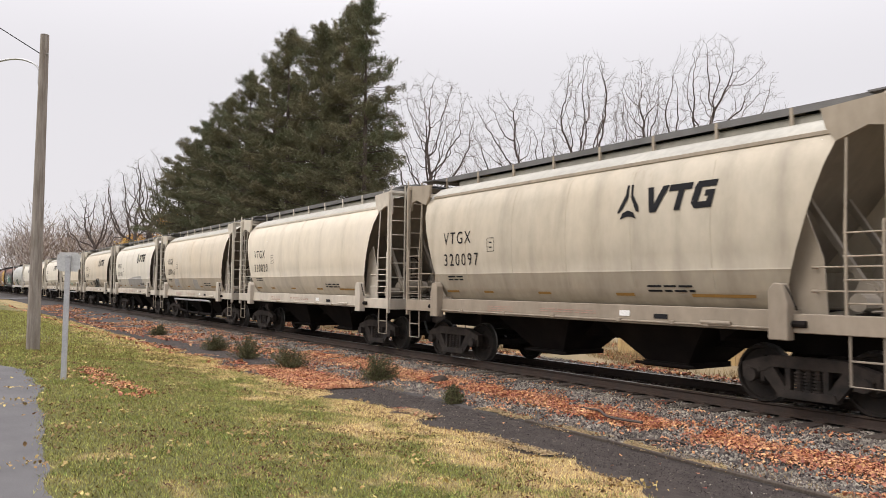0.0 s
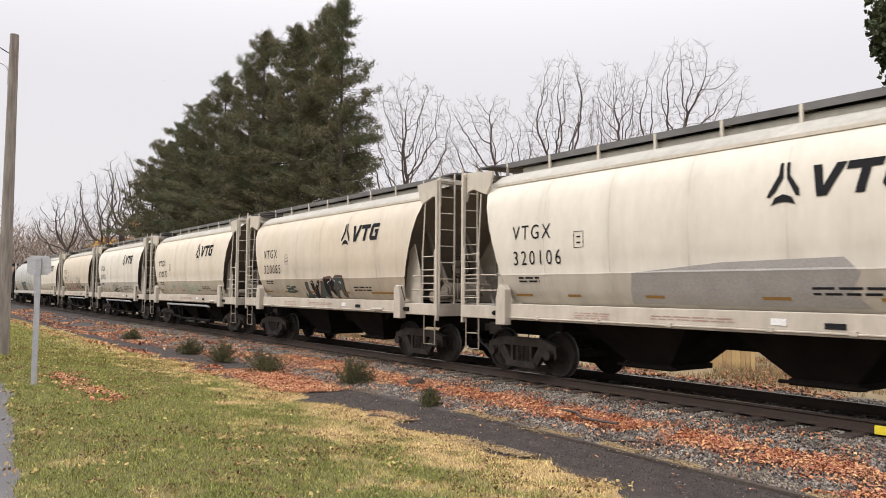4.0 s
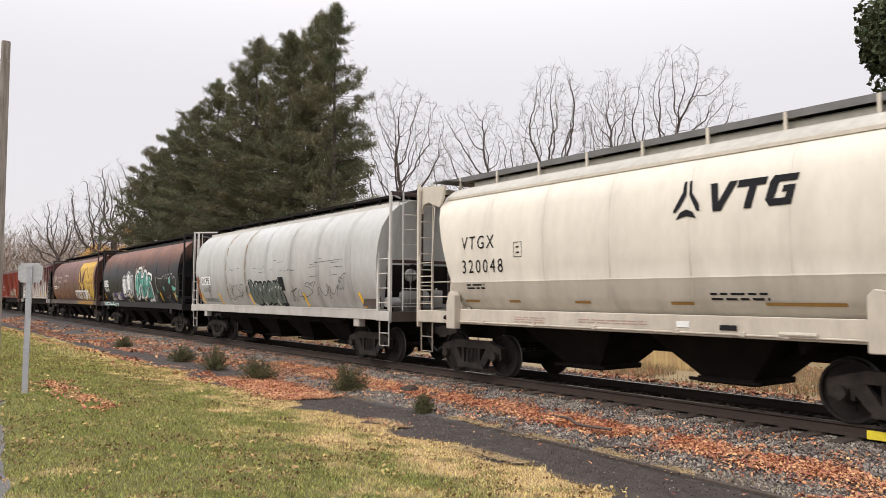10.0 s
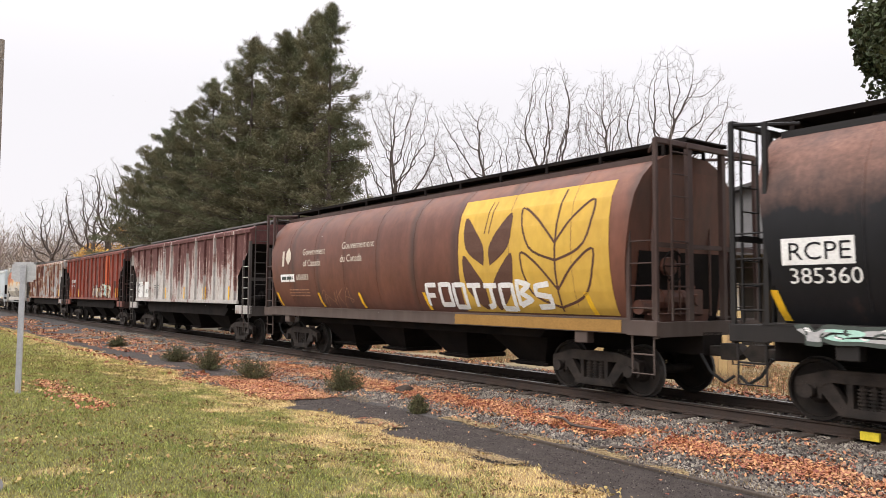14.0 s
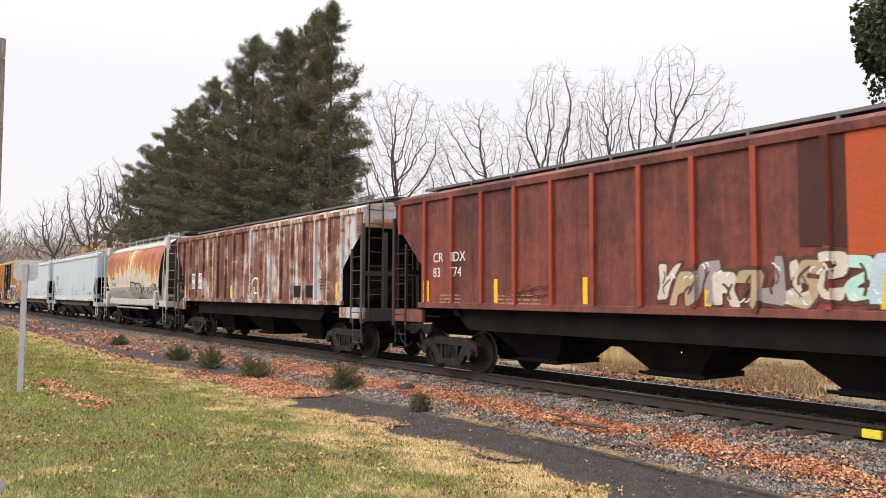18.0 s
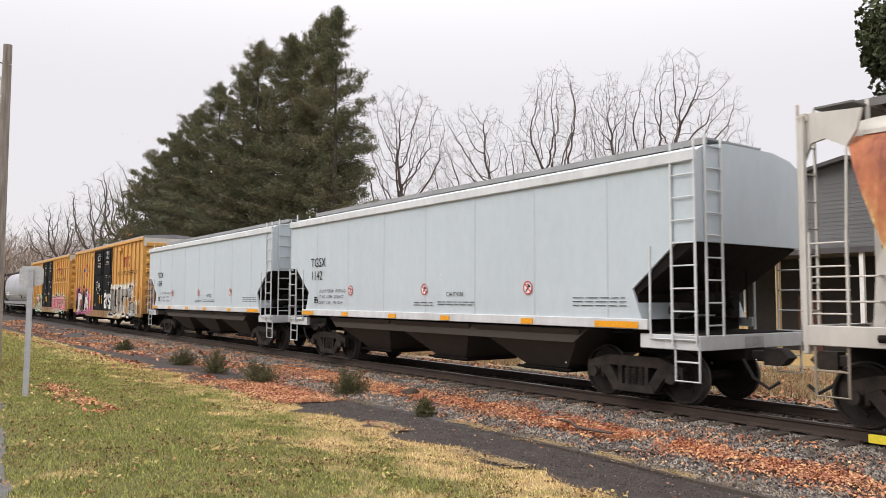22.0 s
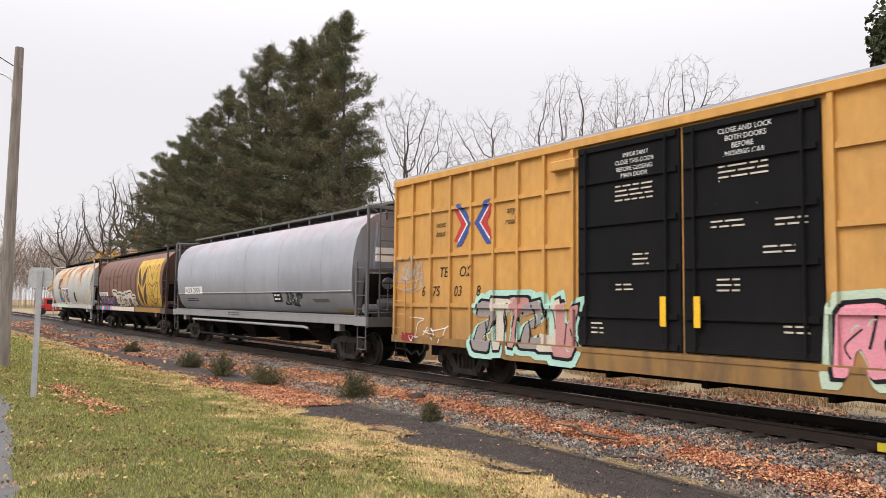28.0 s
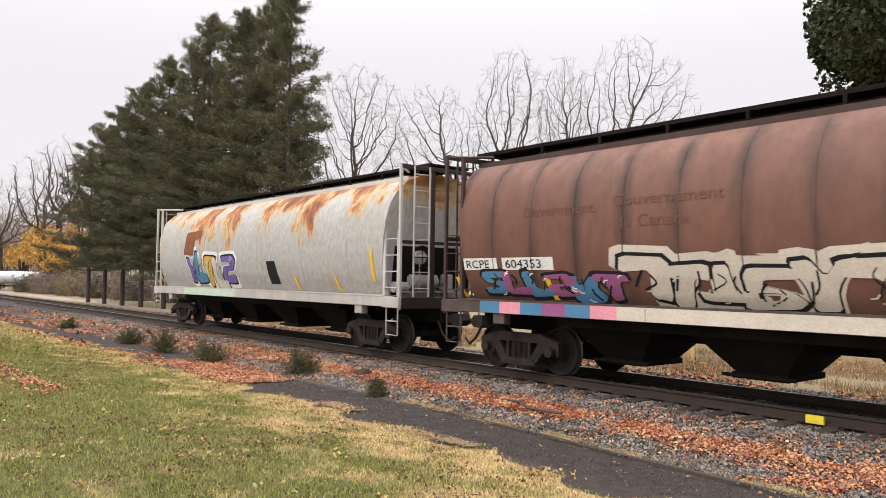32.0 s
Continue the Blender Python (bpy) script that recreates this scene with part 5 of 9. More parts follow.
# ---- ground, track and surroundings ----
def ground_z(x, y):
    """Height of the ground over the plan: lawn, path, ballast shoulder, level land behind the track."""
    z = np.interp(y, (-400, -30, -11, -9, -4.6, -3.2, -3.0, -1.7, -1.0, 2.6, 3.4, 5.0, 9, 60, 400), (0.2, 0.2, 0.13, 0.08, -0.34, -0.38, -0.38, -0.27, -0.23, -0.23, -0.28, -0.42, -0.40, -0.4, -0.4))
    return z


def axis(*runs):
    out = []
    for a, b, n in runs:
        out += list(np.linspace(a, b, n, endpoint=False))
    return np.array(out + [runs[-1][1]])


def sheet(name, xs, ys, mat, lift=0.0, rough=0.0, seed=0):
    X, Y = np.meshgrid(xs, ys, indexing="ij")
    Z = ground_z(X, Y) + lift
    if rough:
        r = np.random.RandomState(seed)
        Z = Z + r.normal(0, rough, Z.shape)
    v = np.stack([X, Y, Z], -1).reshape(-1, 3)
    n, m = len(xs), len(ys)
    i, j = np.meshgrid(np.arange(n - 1), np.arange(m - 1), indexing="ij")
    a = (i * m + j).ravel()
    return soup(name, v, np.stack([a, a + m, a + m + 1, a + 1], -1), mat, smooth=True)


xs = axis((-1500, -120, 30), (-120, -30, 120), (-30, 2, 160), (2, 40, 30), (40, 1500, 20))
ys = axis((-1500, -30, 20), (-30, -12, 20), (-12, -3, 60), (-3, 6, 40), (6, 30, 20), (30, 1500, 30))
ground = tagged(sheet("ground", xs, ys, M_GRASS), "mown lawn, green and straw-coloured in patches", "lawn", kind="structure")


def strip(name, xs, lo, hi, mat, lift, n=8, label="", category=""):
    """A ribbon between two lines y = lo(x) and y = hi(x)."""
    X = np.repeat(np.asarray(xs)[:, None], n, 1)
    f = np.linspace(0, 1, n)[None]
    a, b = np.array([lo(x) for x in xs])[:, None], np.array([hi(x) for x in xs])[:, None]
    Y = a + (b - a) * f
    Z = ground_z(X, Y) + lift
    v = np.stack([X, Y, Z], -1).reshape(-1, 3)
    i, j = np.meshgrid(np.arange(len(xs) - 1), np.arange(n - 1), indexing="ij")
    k = (i * n + j).ravel()
    return tagged(soup(name, v, np.stack([k, k + n, k + n + 1, k + 1], -1), mat, smooth=True), label, category, kind="structure")


def wob(x, s, a):
    return a * noise.noise((x * s, s * 7.1, 0.3))


strip("path", np.linspace(-70, 12, 400), lambda x: -4.62 - 0.012 * max(0, -x - 15) + wob(x, .9, .45) + wob(x, 1.7, .5) + wob(x, 4.1, .16) - (0.25 if x > -8 else 0), lambda x: -3.16 - .05 * max(0, x + 9) + wob(x, 2, .05),
      M_ASPHALT, 0.006, 6, "narrow worn asphalt path beside the ballast", "path")
strip("ballast", np.linspace(-260, 60, 500), lambda x: -3.22 - .05 * max(0, x + 9) + wob(x, .8, .12), lambda x: 4.4 + wob(x, .6, .3), M_BALLAST, 0.012, 26, "grey crushed-stone ballast bed under the track", "ballast")
strip("verge", np.linspace(-260, 80, 200), lambda x: 4.2 + wob(x, .6, .3), lambda x: 40, M_DRYGROUND, 0.004, 20, "dry grass and bare earth behind the track", "verge")
strip("driveway", np.linspace(-23.5, 4, 120), lambda x: -16.0, lambda x: -10.35 + 0.62 * min(1, max(0, (-x - 7) / 7)) - 0.22 * max(0, (-x - 17)) + wob(x, 1.3, .12) - 0.5 * max(0, x + 6.5),
      M_ROAD, 0.006, 10, "grey asphalt driveway with a ragged grass edge", "driveway")
strip("crossing_road", np.linspace(-121, -112, 10), lambda x: -90, lambda x: 120, M_ROAD, 0.05, 90, "road that crosses the track on the level", "road")

RAIL_Y = (0.0, 1.505)
track = tagged(new("railway_track"), "single railway track on dark wooden ties in ballast", "railway track", kind="structure")
for y in RAIL_Y:
    bm = B()
    prof = [(-.07, -.178), (.07, -.178), (.07, -.165), (.012, -.14), (.009, -.05), (.034, -.035), (.036, -.004), (.028, 0), (-.028, 0), (-.036, -.004), (-.034, -.035), (-.009, -.05), (-.012, -.14), (-.07, -.165)]
    a = [bm.verts.new((-300, y + p, z)) for p, z in prof]
    b = [bm.verts.new((70, y + p, z)) for p, z in prof]
    for i in range(len(prof)):
        j = (i + 1) % len(prof)
        bm.faces.new((a[i], a[j], b[j], b[i]))
    bm.faces.new(a[::-1])
    bm.faces.new(b)
    bmesh.ops.recalc_face_normals(bm, faces=bm.faces)
    rail = part("rail", bm, M_RAIL, track)
    rail.data.materials.append(M_RAILTOP)
    for p in rail.data.polygons:
        if p.normal.z > 0.8 and p.center.z > -.01:
            p.material_index = 1


def utility_pole():
    pole = tagged(new("utility_pole"), "weathered wooden utility pole with a street-lamp arm", "utility pole")
    bm = rod(B(), (0, 0, -.3), (0, 0, 8.25), .165, 14, .105)
    part("shaft", bm, M_WOODPOLE, pole, smooth=False)
    arm = pipe(B(), curve3([(-.1, 0, 7.05), (-.2, -.02, 7.4), (-.6, -.05, 7.62), (-1.2, -.1, 7.72), (-2.3, -.2, 7.66)]), .028, 8)
    part("lamp_arm", arm, M_GALV, pole)
    part("bracket", box(B(), -.16, -.06, -.05, .05, 6.95, 7.3, .01), M_GALV, pole)
    bm = box(B(), -2.9, -2.2, -.32, -.08, 7.55, 7.72, .05)
    part("lamp_head", bm, M_GALV, pole)
    part("bolt", rod(B(), (-.16, 0, 7.72), (.16, 0, 7.72), .015), M_GALV, pole)
    wire = pipe(B(), curve3([(-.12, 0, 7.75), (-2, -1.2, 9.1), (-5, -3, 11.1), (-9, -5.4, 13.6)]), .012, 4)
    part("wire", wire, M_BLACKPAINT, pole)
    return pole


def curve3(pts, n=6):
    out, p = [], [Vector(pts[0])] + [Vector(q) for q in pts] + [Vector(pts[-1])]
    for i in range(1, len(p) - 2):
        for k in range(n):
            t = k / n
            out.append(0.5 * (2 * p[i] + (p[i + 1] - p[i - 1]) * t + (2 * p[i - 1] - 5 * p[i] + 4 * p[i + 1] - p[i + 2]) * t * t + (3 * p[i] - p[i - 1] - 3 * p[i + 1] + p[i + 2]) * t ** 3))
    return out + [p[-1]]


pole = utility_pole()
pole.matrix_basis = pose(-22.3, -9.05, 0.06, 0, 0.35, 30)


def sign_post():
    sign = tagged(new("road_sign"), "back of a small bare metal sign on a steel post", "road sign")
    bm = box(B(), -.03, .03, -.02, .02, -.3, 2.28)
    box(bm, -.045, -.028, -.02, .012, -.3, 2.28)
    box(bm, .028, .045, -.02, .012, -.3, 2.28)
    part("post", bm, M_GALV, sign)
    bm = box(B(), -.20, .20, .022, .026, 1.99, 2.33)
    bmesh.ops.bevel(bm, geom=[e for e in bm.edges if abs(e.verts[0].co.y - e.verts[1].co.y) > .001], offset=.04, segments=3, affect="EDGES")
    part("plate", bm, M_SIGNBACK, sign, "pale unpainted sign back")
    for z in (2.06, 2.26):
        part("bolt", rod(B(), (0, -.03, z), (0, .035, z), .012, 6), M_GALV, sign)
    return sign


M_SIGNBACK = material("sign_aluminium", (0.55, 0.55, 0.54), 0.45, 0.3, scale=5, grain=30, bump=0.03)
sign = sign_post()
sign.matrix_basis = pose(-15.05, -9.25, 0.02, 0, 0.4, 62)


# ---- trees ----
def tubes(segs, sides=5):
    """Tapered tubes: rows of start, end, radius at each."""
    s = np.array([(*a, *b, r0, r1) for a, b, r0, r1 in segs])
    A, Bp, r0, r1 = s[:, :3], s[:, 3:6], s[:, 6], s[:, 7]
    d = Bp - A
    d /= np.linalg.norm(d, axis=1, keepdims=True) + 1e-9
    ref = np.where(np.abs(d[:, 2:3]) > .9, np.array([[1.0, 0, 0]]), np.array([[0, 0, 1.0]]))
    u = np.cross(d, ref)
    u /= np.linalg.norm(u, axis=1, keepdims=True) + 1e-9
    w = np.cross(d, u)
    ang = np.arange(sides) * 2 * np.pi / sides
    ring = np.cos(ang)[None, :, None] * u[:, None] + np.sin(ang)[None, :, None] * w[:, None]
    v = np.concatenate([A[:, None] + ring * r0[:, None, None], Bp[:, None] + ring * r1[:, None, None]], 1)
    base = np.arange(len(s))[:, None, None] * 2 * sides
    i = np.arange(sides)
    q = np.stack([i, (i + 1) % sides, (i + 1) % sides + sides, i + sides], -1)[None]
    return v.reshape(-1, 3), (base + q).reshape(-1, 4)


def bare_tree(seed, trunk_r, label, crown, fork, deep=1.5, buds=1500):
    """A leafless tree: limbs fork and wind until they fill a rounded crown.
    crown: from, to across the view and from, to in height; fork: height of the first limbs."""
    rs = np.random.RandomState(seed)
    x0, x1, z0, z1 = crown
    size = z1 / 13
    step, near, far = .20 * size, .26 * size, 1.7 * size
    across, away, up = np.array((.588, .809, 0)), np.array((-.809, .588, 0)), np.array((0, 0, 1.0))
    u = rs.normal(0, 1, (buds, 3))
    u *= (rs.uniform(0, 1, (buds, 1)) ** .36) / np.linalg.norm(u, axis=1, keepdims=True)
    goal = ((x0 + x1) / 2 + u[:, :1] * (x1 - x0) / 2) * across + u[:, 1:2] * deep * size * away + ((z0 + z1) / 2 + u[:, 2:] * (z1 - z0) / 2) * up
    nodes, parent = [np.array((0, 0, -.3))], [-1]
    lean = (x0 + x1) * .18 / fork
    while nodes[-1][2] < fork:
        parent.append(len(nodes) - 1)
        nodes.append(nodes[-1] + step * (up + across * (lean + rs.normal(0, .10)) + away * rs.normal(0, .10)))
    # limbs spring from the top of the trunk alone
    kids = [4] * (len(nodes) - 4) + [1] * 4
    P = np.array(nodes)
    d = np.linalg.norm(goal[:, None] - P[None, -4:], axis=2)
    who, dist = d.argmin(1) + len(nodes) - 4, d.min(1)
    for _ in range(150):
        if not len(goal):
            break
        pull = {}
        for g in np.nonzero(dist < max(far, dist.min() + .1))[0]:
            pull.setdefault(int(who[g]), []).append((goal[g] - nodes[who[g]]) / dist[g])
        fresh = []
        for k, ways in pull.items():
            if kids[k] > 3:
                continue
            w = np.sum(ways, 0)
            w = w / (np.linalg.norm(w) + 1e-6) + rs.normal(0, .24, 3) + up * .03
            if parent[k] >= 0:
                along = nodes[k] - nodes[parent[k]]
                w += .35 * along / np.linalg.norm(along)
            kids[k] += 1
            kids.append(0)
            parent.append(k)
            nodes.append(nodes[k] + step * w / np.linalg.norm(w))
            fresh.append(len(nodes) - 1)
        if not fresh:
            break
        F = np.array([nodes[k] for k in fresh])
        d = np.linalg.norm(goal[:, None] - F[None], axis=2)
        best = d.min(1)
        closer = best < dist
        who[closer], dist[closer] = np.array(fresh)[d.argmin(1)][closer], best[closer]
        keep = dist > near
        goal, who, dist = goal[keep], who[keep], dist[keep]
    n = len(nodes)
    flow = np.zeros(n)
    for k in range(n - 1, 0, -1):
        flow[k] = flow[k] or 1.0
        flow[parent[k]] += flow[k]
    r = .0055 * size + (trunk_r - .0055 * size) * ((flow - 1) / max(flow[0] - 1, 1)) ** .56
    thick, fine = [], []
    for k in range(1, n):
        a, b = Vector(nodes[parent[k]]), Vector(nodes[k])
        (thick if r[k] > .022 * size else fine).append((a, b, min(r[parent[k]], r[k] * 1.5), r[k]))
        if r[k] < .012 * size:
            for _ in range(2):
                w = (b - a).normalized() + Vector(rs.normal(0, .55, 3)) + Vector((0, 0, .12))
                q = b + w.normalized() * size * rs.uniform(.15, .45)
                fine.append((b, q, .0045 * size, .003 * size))
    tree = tagged(new("bare_tree"), label, "tree")
    for nm, segs, mat, sides in (("trunk", thick, M_BARK, 7), ("crown", fine, M_TWIG, 3)):
        v, q = tubes(segs, sides)
        soup(nm, v, q, mat, tree)
    return tree


def conifer(seed, height, radius, bare_to=2.6, droop=0.25, n_per_m=9, clump=60):
    """A cedar: straight trunk, tiers of boughs, sprays of needles with gaps between them."""
    rnd, rs = random.Random(seed), np.random.RandomState(seed)
    tree = tagged(new("conifer"), "tall dark green conifer with ragged tiers of boughs", "tree", "row of conifers behind the track")
    segs = [((0, 0, -.3), (0, 0, height * .5), .18, .12), ((0, 0, height * .5), (0, 0, height), .12, .02)]
    for z in np.arange(1.4, bare_to, .35):
        a = rnd.uniform(0, 6.28)
        segs.append(((0, 0, z), (math.cos(a) * rnd.uniform(.5, 1.3), math.sin(a) * rnd.uniform(.5, 1.3), z + rnd.uniform(-.2, .2)), .025, .008))
    pts = []
    z = bare_to
    while z < height - .15:
        f = (z - bare_to) / (height - bare_to)
        prof = min(1.0, (1 - f) ** .56 * 1.04) * (0.72 + 0.28 * min(1, f * 7))
        for _ in range(max(3, int(n_per_m * .32 * (1.2 - .5 * f)))):
            a = rnd.uniform(0, 2 * math.pi)
            ln = radius * prof * rnd.choice((rnd.uniform(.45, .95), rnd.uniform(.8, 1.22))) + .12
            dx, dy = math.cos(a), math.sin(a)
            up = rnd.uniform(-.10, .34) + .45 * f
            tip = Vector((dx * ln, dy * ln, z + up * ln))
            segs.append(((0, 0, z - .1), tuple(tip * .92 + Vector((0, 0, z)) * 0), .03 * (1 - f) + .012, .006))
            k = max(5, int(clump * ln / radius))
            t = rs.uniform(.18, 1.0, k) ** .8
            c = np.stack([dx * ln * t, dy * ln * t, z + up * ln * t - droop * .3 * t * t], -1)
            sp = .08 + .26 * (1 - t)
            c += rs.normal(0, 1, (k, 3)) * (sp * ln * .24 + .03)[:, None] * np.array([1, 1, .5])
            pts.append(np.concatenate([c, np.tile([[dx, dy, up]], (k, 1))], 1))
        z += .32
    # the leader and the tips round it rise as thin spires
    for _ in range(7):
        a, ln = rnd.uniform(0, 6.28), rnd.uniform(.0, .5)
        top = height + rnd.uniform(-.7, .55) - ln
        t = rs.uniform(0, 1, 26)
        c = np.stack([math.cos(a) * ln * (.4 + .6 * t), math.sin(a) * ln * (.4 + .6 * t), top - 1.3 + 1.3 * t], -1) + rs.normal(0, 1, (26, 3)) * (.10 * (1.15 - t))[:, None]
        pts.append(np.concatenate([c, np.tile([[math.cos(a) * .3, math.sin(a) * .3, 1.0]], (26, 1))], 1))
    P = np.concatenate(pts)
    k = len(P)
    # each spray: short narrow blades that sweep outwards and up along the bough
    reps = 19
    c = np.repeat(P[:, :3], reps, 0)
    d = np.repeat(P[:, 3:], reps, 0) + np.array([0, 0, .35]) + rs.normal(0, .62, (k * reps, 3))
    d /= np.linalg.norm(d, axis=1, keepdims=True)
    s = np.cross(d, rs.normal(0, 1, d.shape))
    s /= np.linalg.norm(s, axis=1, keepdims=True)
    ln, wd = rs.uniform(.07, .19, (k * reps, 1)), rs.uniform(.010, .024, (k * reps, 1))
    c = c + rs.normal(0, .10, c.shape)
    v = np.stack([c - d * ln * .4 - s * wd * 1.3, c - d * ln * .4 + s * wd * 1.3, c + d * ln * .6], 1).reshape(-1, 3)
    tv, tq = tubes(segs, 6)
    soup("trunk", tv, tq, M_BARK, tree)
    soup("crown", v, np.arange(k * reps * 3).reshape(-1, 3), M_NEEDLE, tree)
    return tree


def leafy_tree(name, seed, height, radius, leaf, label, n=9000, size=.16, trunk_r=.2, base=2.5, category="tree"):
    """A trunk with limbs and a crown of small leaves in uneven clumps."""
    rnd, rs = random.Random(seed), np.random.RandomState(seed)
    tree = tagged(new(name), label, category)
    segs = [((0, 0, -.2), (0, 0, base), trunk_r, trunk_r * .8)]
    centres = []
    for i in range(34):
        a, e = rnd.uniform(0, 6.28), rnd.uniform(-.25, 1.2)
        r = radius * rnd.uniform(.45, 1.0)
        hub = Vector((0, 0, base + (height - base) * .42))
        c = hub + Vector((math.cos(a) * math.cos(e) * r, math.sin(a) * math.cos(e) * r, math.sin(e) * (height - base) * .52 * rnd.uniform(.6, 1.05)))
        centres.append((c, rnd.uniform(.16, .34) * radius))
        mid = Vector((0, 0, base)) * .5 + c * .5 + Vector((0, 0, rnd.uniform(-.1, .3) * radius))
        segs += [((0, 0, base - .1), tuple(mid), trunk_r * .45, trunk_r * .25), (tuple(mid), tuple(c), trunk_r * .25, .02)]
    k = n // len(centres)
    def ball(k):
        q = rs.normal(0, 1, (k, 3))
        return q / np.linalg.norm(q, axis=1, keepdims=True) * rs.uniform(0, 1, (k, 1)) ** .45 * 1.35
    P = np.concatenate([np.array(c)[None] + ball(k) * s * np.array([1, 1, .75]) for c, s in centres])
    d = rs.normal(0, 1, P.shape)
    d /= np.linalg.norm(d, axis=1, keepdims=True)
    s = np.cross(d, rs.normal(0, 1, P.shape))
    s /= np.linalg.norm(s, axis=1, keepdims=True)
    z = size * rs.uniform(.6, 1.3, (len(P), 1))
    v = np.stack([P - d * z * .6, P + s * z * .34, P + d * z * .6, P - s * z * .34], 1).reshape(-1, 3)
    tv, tq = tubes(segs, 6)
    soup("trunk", tv, tq, M_BARK, tree)
    soup("crown", v, np.arange(len(P) * 4).reshape(-1, 4), leaf, tree)
    return tree


CONIFERS = ((-35.9, 7.6, 17.6, 2.9, 2.0), (-38.2, 7.9, 17.9, 3.3, 2.0), (-40.6, 7.3, 17.5, 3.8, 2.2), (-45.2, 7.0, 18.3, 4.0, 2.4), (-48.6, 7.4, 17.0, 4.0, 2.4), (-51.6, 6.8, 17.0, 4.0, 2.6), (-55.0, 6.4, 15.7, 4.0, 2.8),
            (-58.6, 6.2, 14.7, 4.2, 3.0), (-62.4, 6.0, 13.6, 4.4, 3.0), (-66.2, 5.8, 12.0, 4.4, 2.7), (-43.0, 9.2, 18.4, 3.8, 3.0), (-50.2, 9.4, 16.8, 3.8, 3.0), (-56.8, 8.6, 15.0, 3.8, 3.0), (-60.6, 8.2, 14.0, 3.8, 3.0))
for i, (x, y, h, r, b) in enumerate(CONIFERS):
    conifer(40 + i, h, r, b, clump=38 if i == 0 else 60).matrix_basis = pose(x, y, -.42, 0, 0, 40 * i)

BARE = "leafless deciduous tree with fine spreading twigs"
bare_tree(4, .25, BARE, (-2.9, 4.6, 5.6, 17.9), 7.6, 1.7, 1500).matrix_basis = pose(-46.8, 18, -.42)
for sd, x, y, r, crown, fork in ((8, -29.0, 14.3, .17, (-4.9, .9, 4.6, 12.2), 5.2), (11, -27.5, 16.3, .18, (-2.7, 1.6, 4.8, 14.3), 6.4), (33, -26.1, 18.3, .145, (-1.7, 1.3, 6.0, 14.0), 7.4), (15, -25.2, 19.5, .22, (-1.3, 5.6, 5.0, 15.1), 6.8)):
    bare_tree(sd, r, BARE, crown, fork).matrix_basis = pose(x, y, -.42)
for sd, x, y, r, crown, fork in ((21, -127, 14.5, .44, (-6.5, 5, 6, 21), 8.5), (22, -129, 17.2, .46, (-4.5, 5.5, 8, 24), 11), (27, -126, 9, .40, (-6, 5.5, 5, 17), 6.5)):
    bare_tree(sd, r, BARE, crown, fork, 2.2, 520).matrix_basis = pose(x, y, -.42)
leafy_tree("leafy_tree", 5, 15.5, 4.4, M_DARKLEAF, "broad dark-leaved tree behind the track", 90000, .17, .3, 5.0).matrix_basis = pose(-7.6, 13.5, -.42)


# ---- shrubs at the edge of the ballast ----
def shrub(seed, r, h, leaf=M_SHRUB, label="low grey-green shrub among fallen leaves"):
    rnd, rs = random.Random(seed), np.random.RandomState(seed)
    ob = tagged(new("shrub"), label, "shrub", "shrubs along the ballast")
    segs, pts = [], []
    for _ in range(100):
        a, e = rnd.uniform(0, 6.28), rnd.uniform(.2, 1.45)
        ln = rnd.uniform(.6, 1.1)
        tip = (math.cos(a) * math.cos(e) * r * ln * 1.15, math.sin(a) * math.cos(e) * r * ln * 1.15, math.sin(e) * h * ln)
        segs.append(((0, 0, -.05), tip, .008, .003))
        t = rs.uniform(.25, 1.05, 52)[:, None]
        pts.append(np.array(tip)[None] * t + rs.normal(0, .028, (52, 3)))
    P = np.concatenate(pts)
    d = rs.normal(0, .6, P.shape) + np.array([0, 0, .8])
    d /= np.linalg.norm(d, axis=1, keepdims=True)
    s = np.cross(d, rs.normal(0, 1, P.shape))
    s /= np.linalg.norm(s, axis=1, keepdims=True)
    z = rs.uniform(.022, .058, (len(P), 1))
    v = np.stack([P - d * z * .5, P + s * z * .16, P + d * z * .7, P - s * z * .16], 1).reshape(-1, 3)
    tv, tq = tubes(segs, 4)
    soup("stem", tv, tq, M_SHRUBWOOD, ob)
    soup("foliage", v, np.arange(len(P) * 4).reshape(-1, 4), leaf, ob)
    return ob


for i, (x, y, r, h) in enumerate(((-33.8, -3.2, .42, .42), (-25.2, -3.4, .46, .55), (-21.9, -3.5, .62, .66), (-18.75, -3.45, .66, .62), (-15.4, -2.75, .56, .60), (-11.8, -3.1, .17, .34))):
    shrub(70 + i, r, h).matrix_basis = pose(x, y, ground_z(x, y) - .02, 0, 0, i * 50)
lump = B()
bmesh.ops.create_icosphere(lump, subdivisions=2, radius=.2)
for v in lump.verts:
    v.co = Vector((v.co.x * 1.25, v.co.y, v.co.z * .7)) * (1 + .35 * noise.noise(v.co * 9))
lump = tagged(part("earth_clod", lump, M_EARTH), "dark clod of earth and leaves on the ballast", "clod")
lump.matrix_basis = pose(-14.0, -1.95, -.27)


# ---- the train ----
# the shade under the roof ends is put into this paint, along with grime
END_CAP = weathered("grimy_shaded_end_paint", (0.21, 0.18, 0.142), (0.15, 0.12, 0.095), 0.42, dirt=(0.36, 0.31, 0.25), dirty=.4, grime_top=2.2, seed=7.7, sharp=.3, drippy=.3)
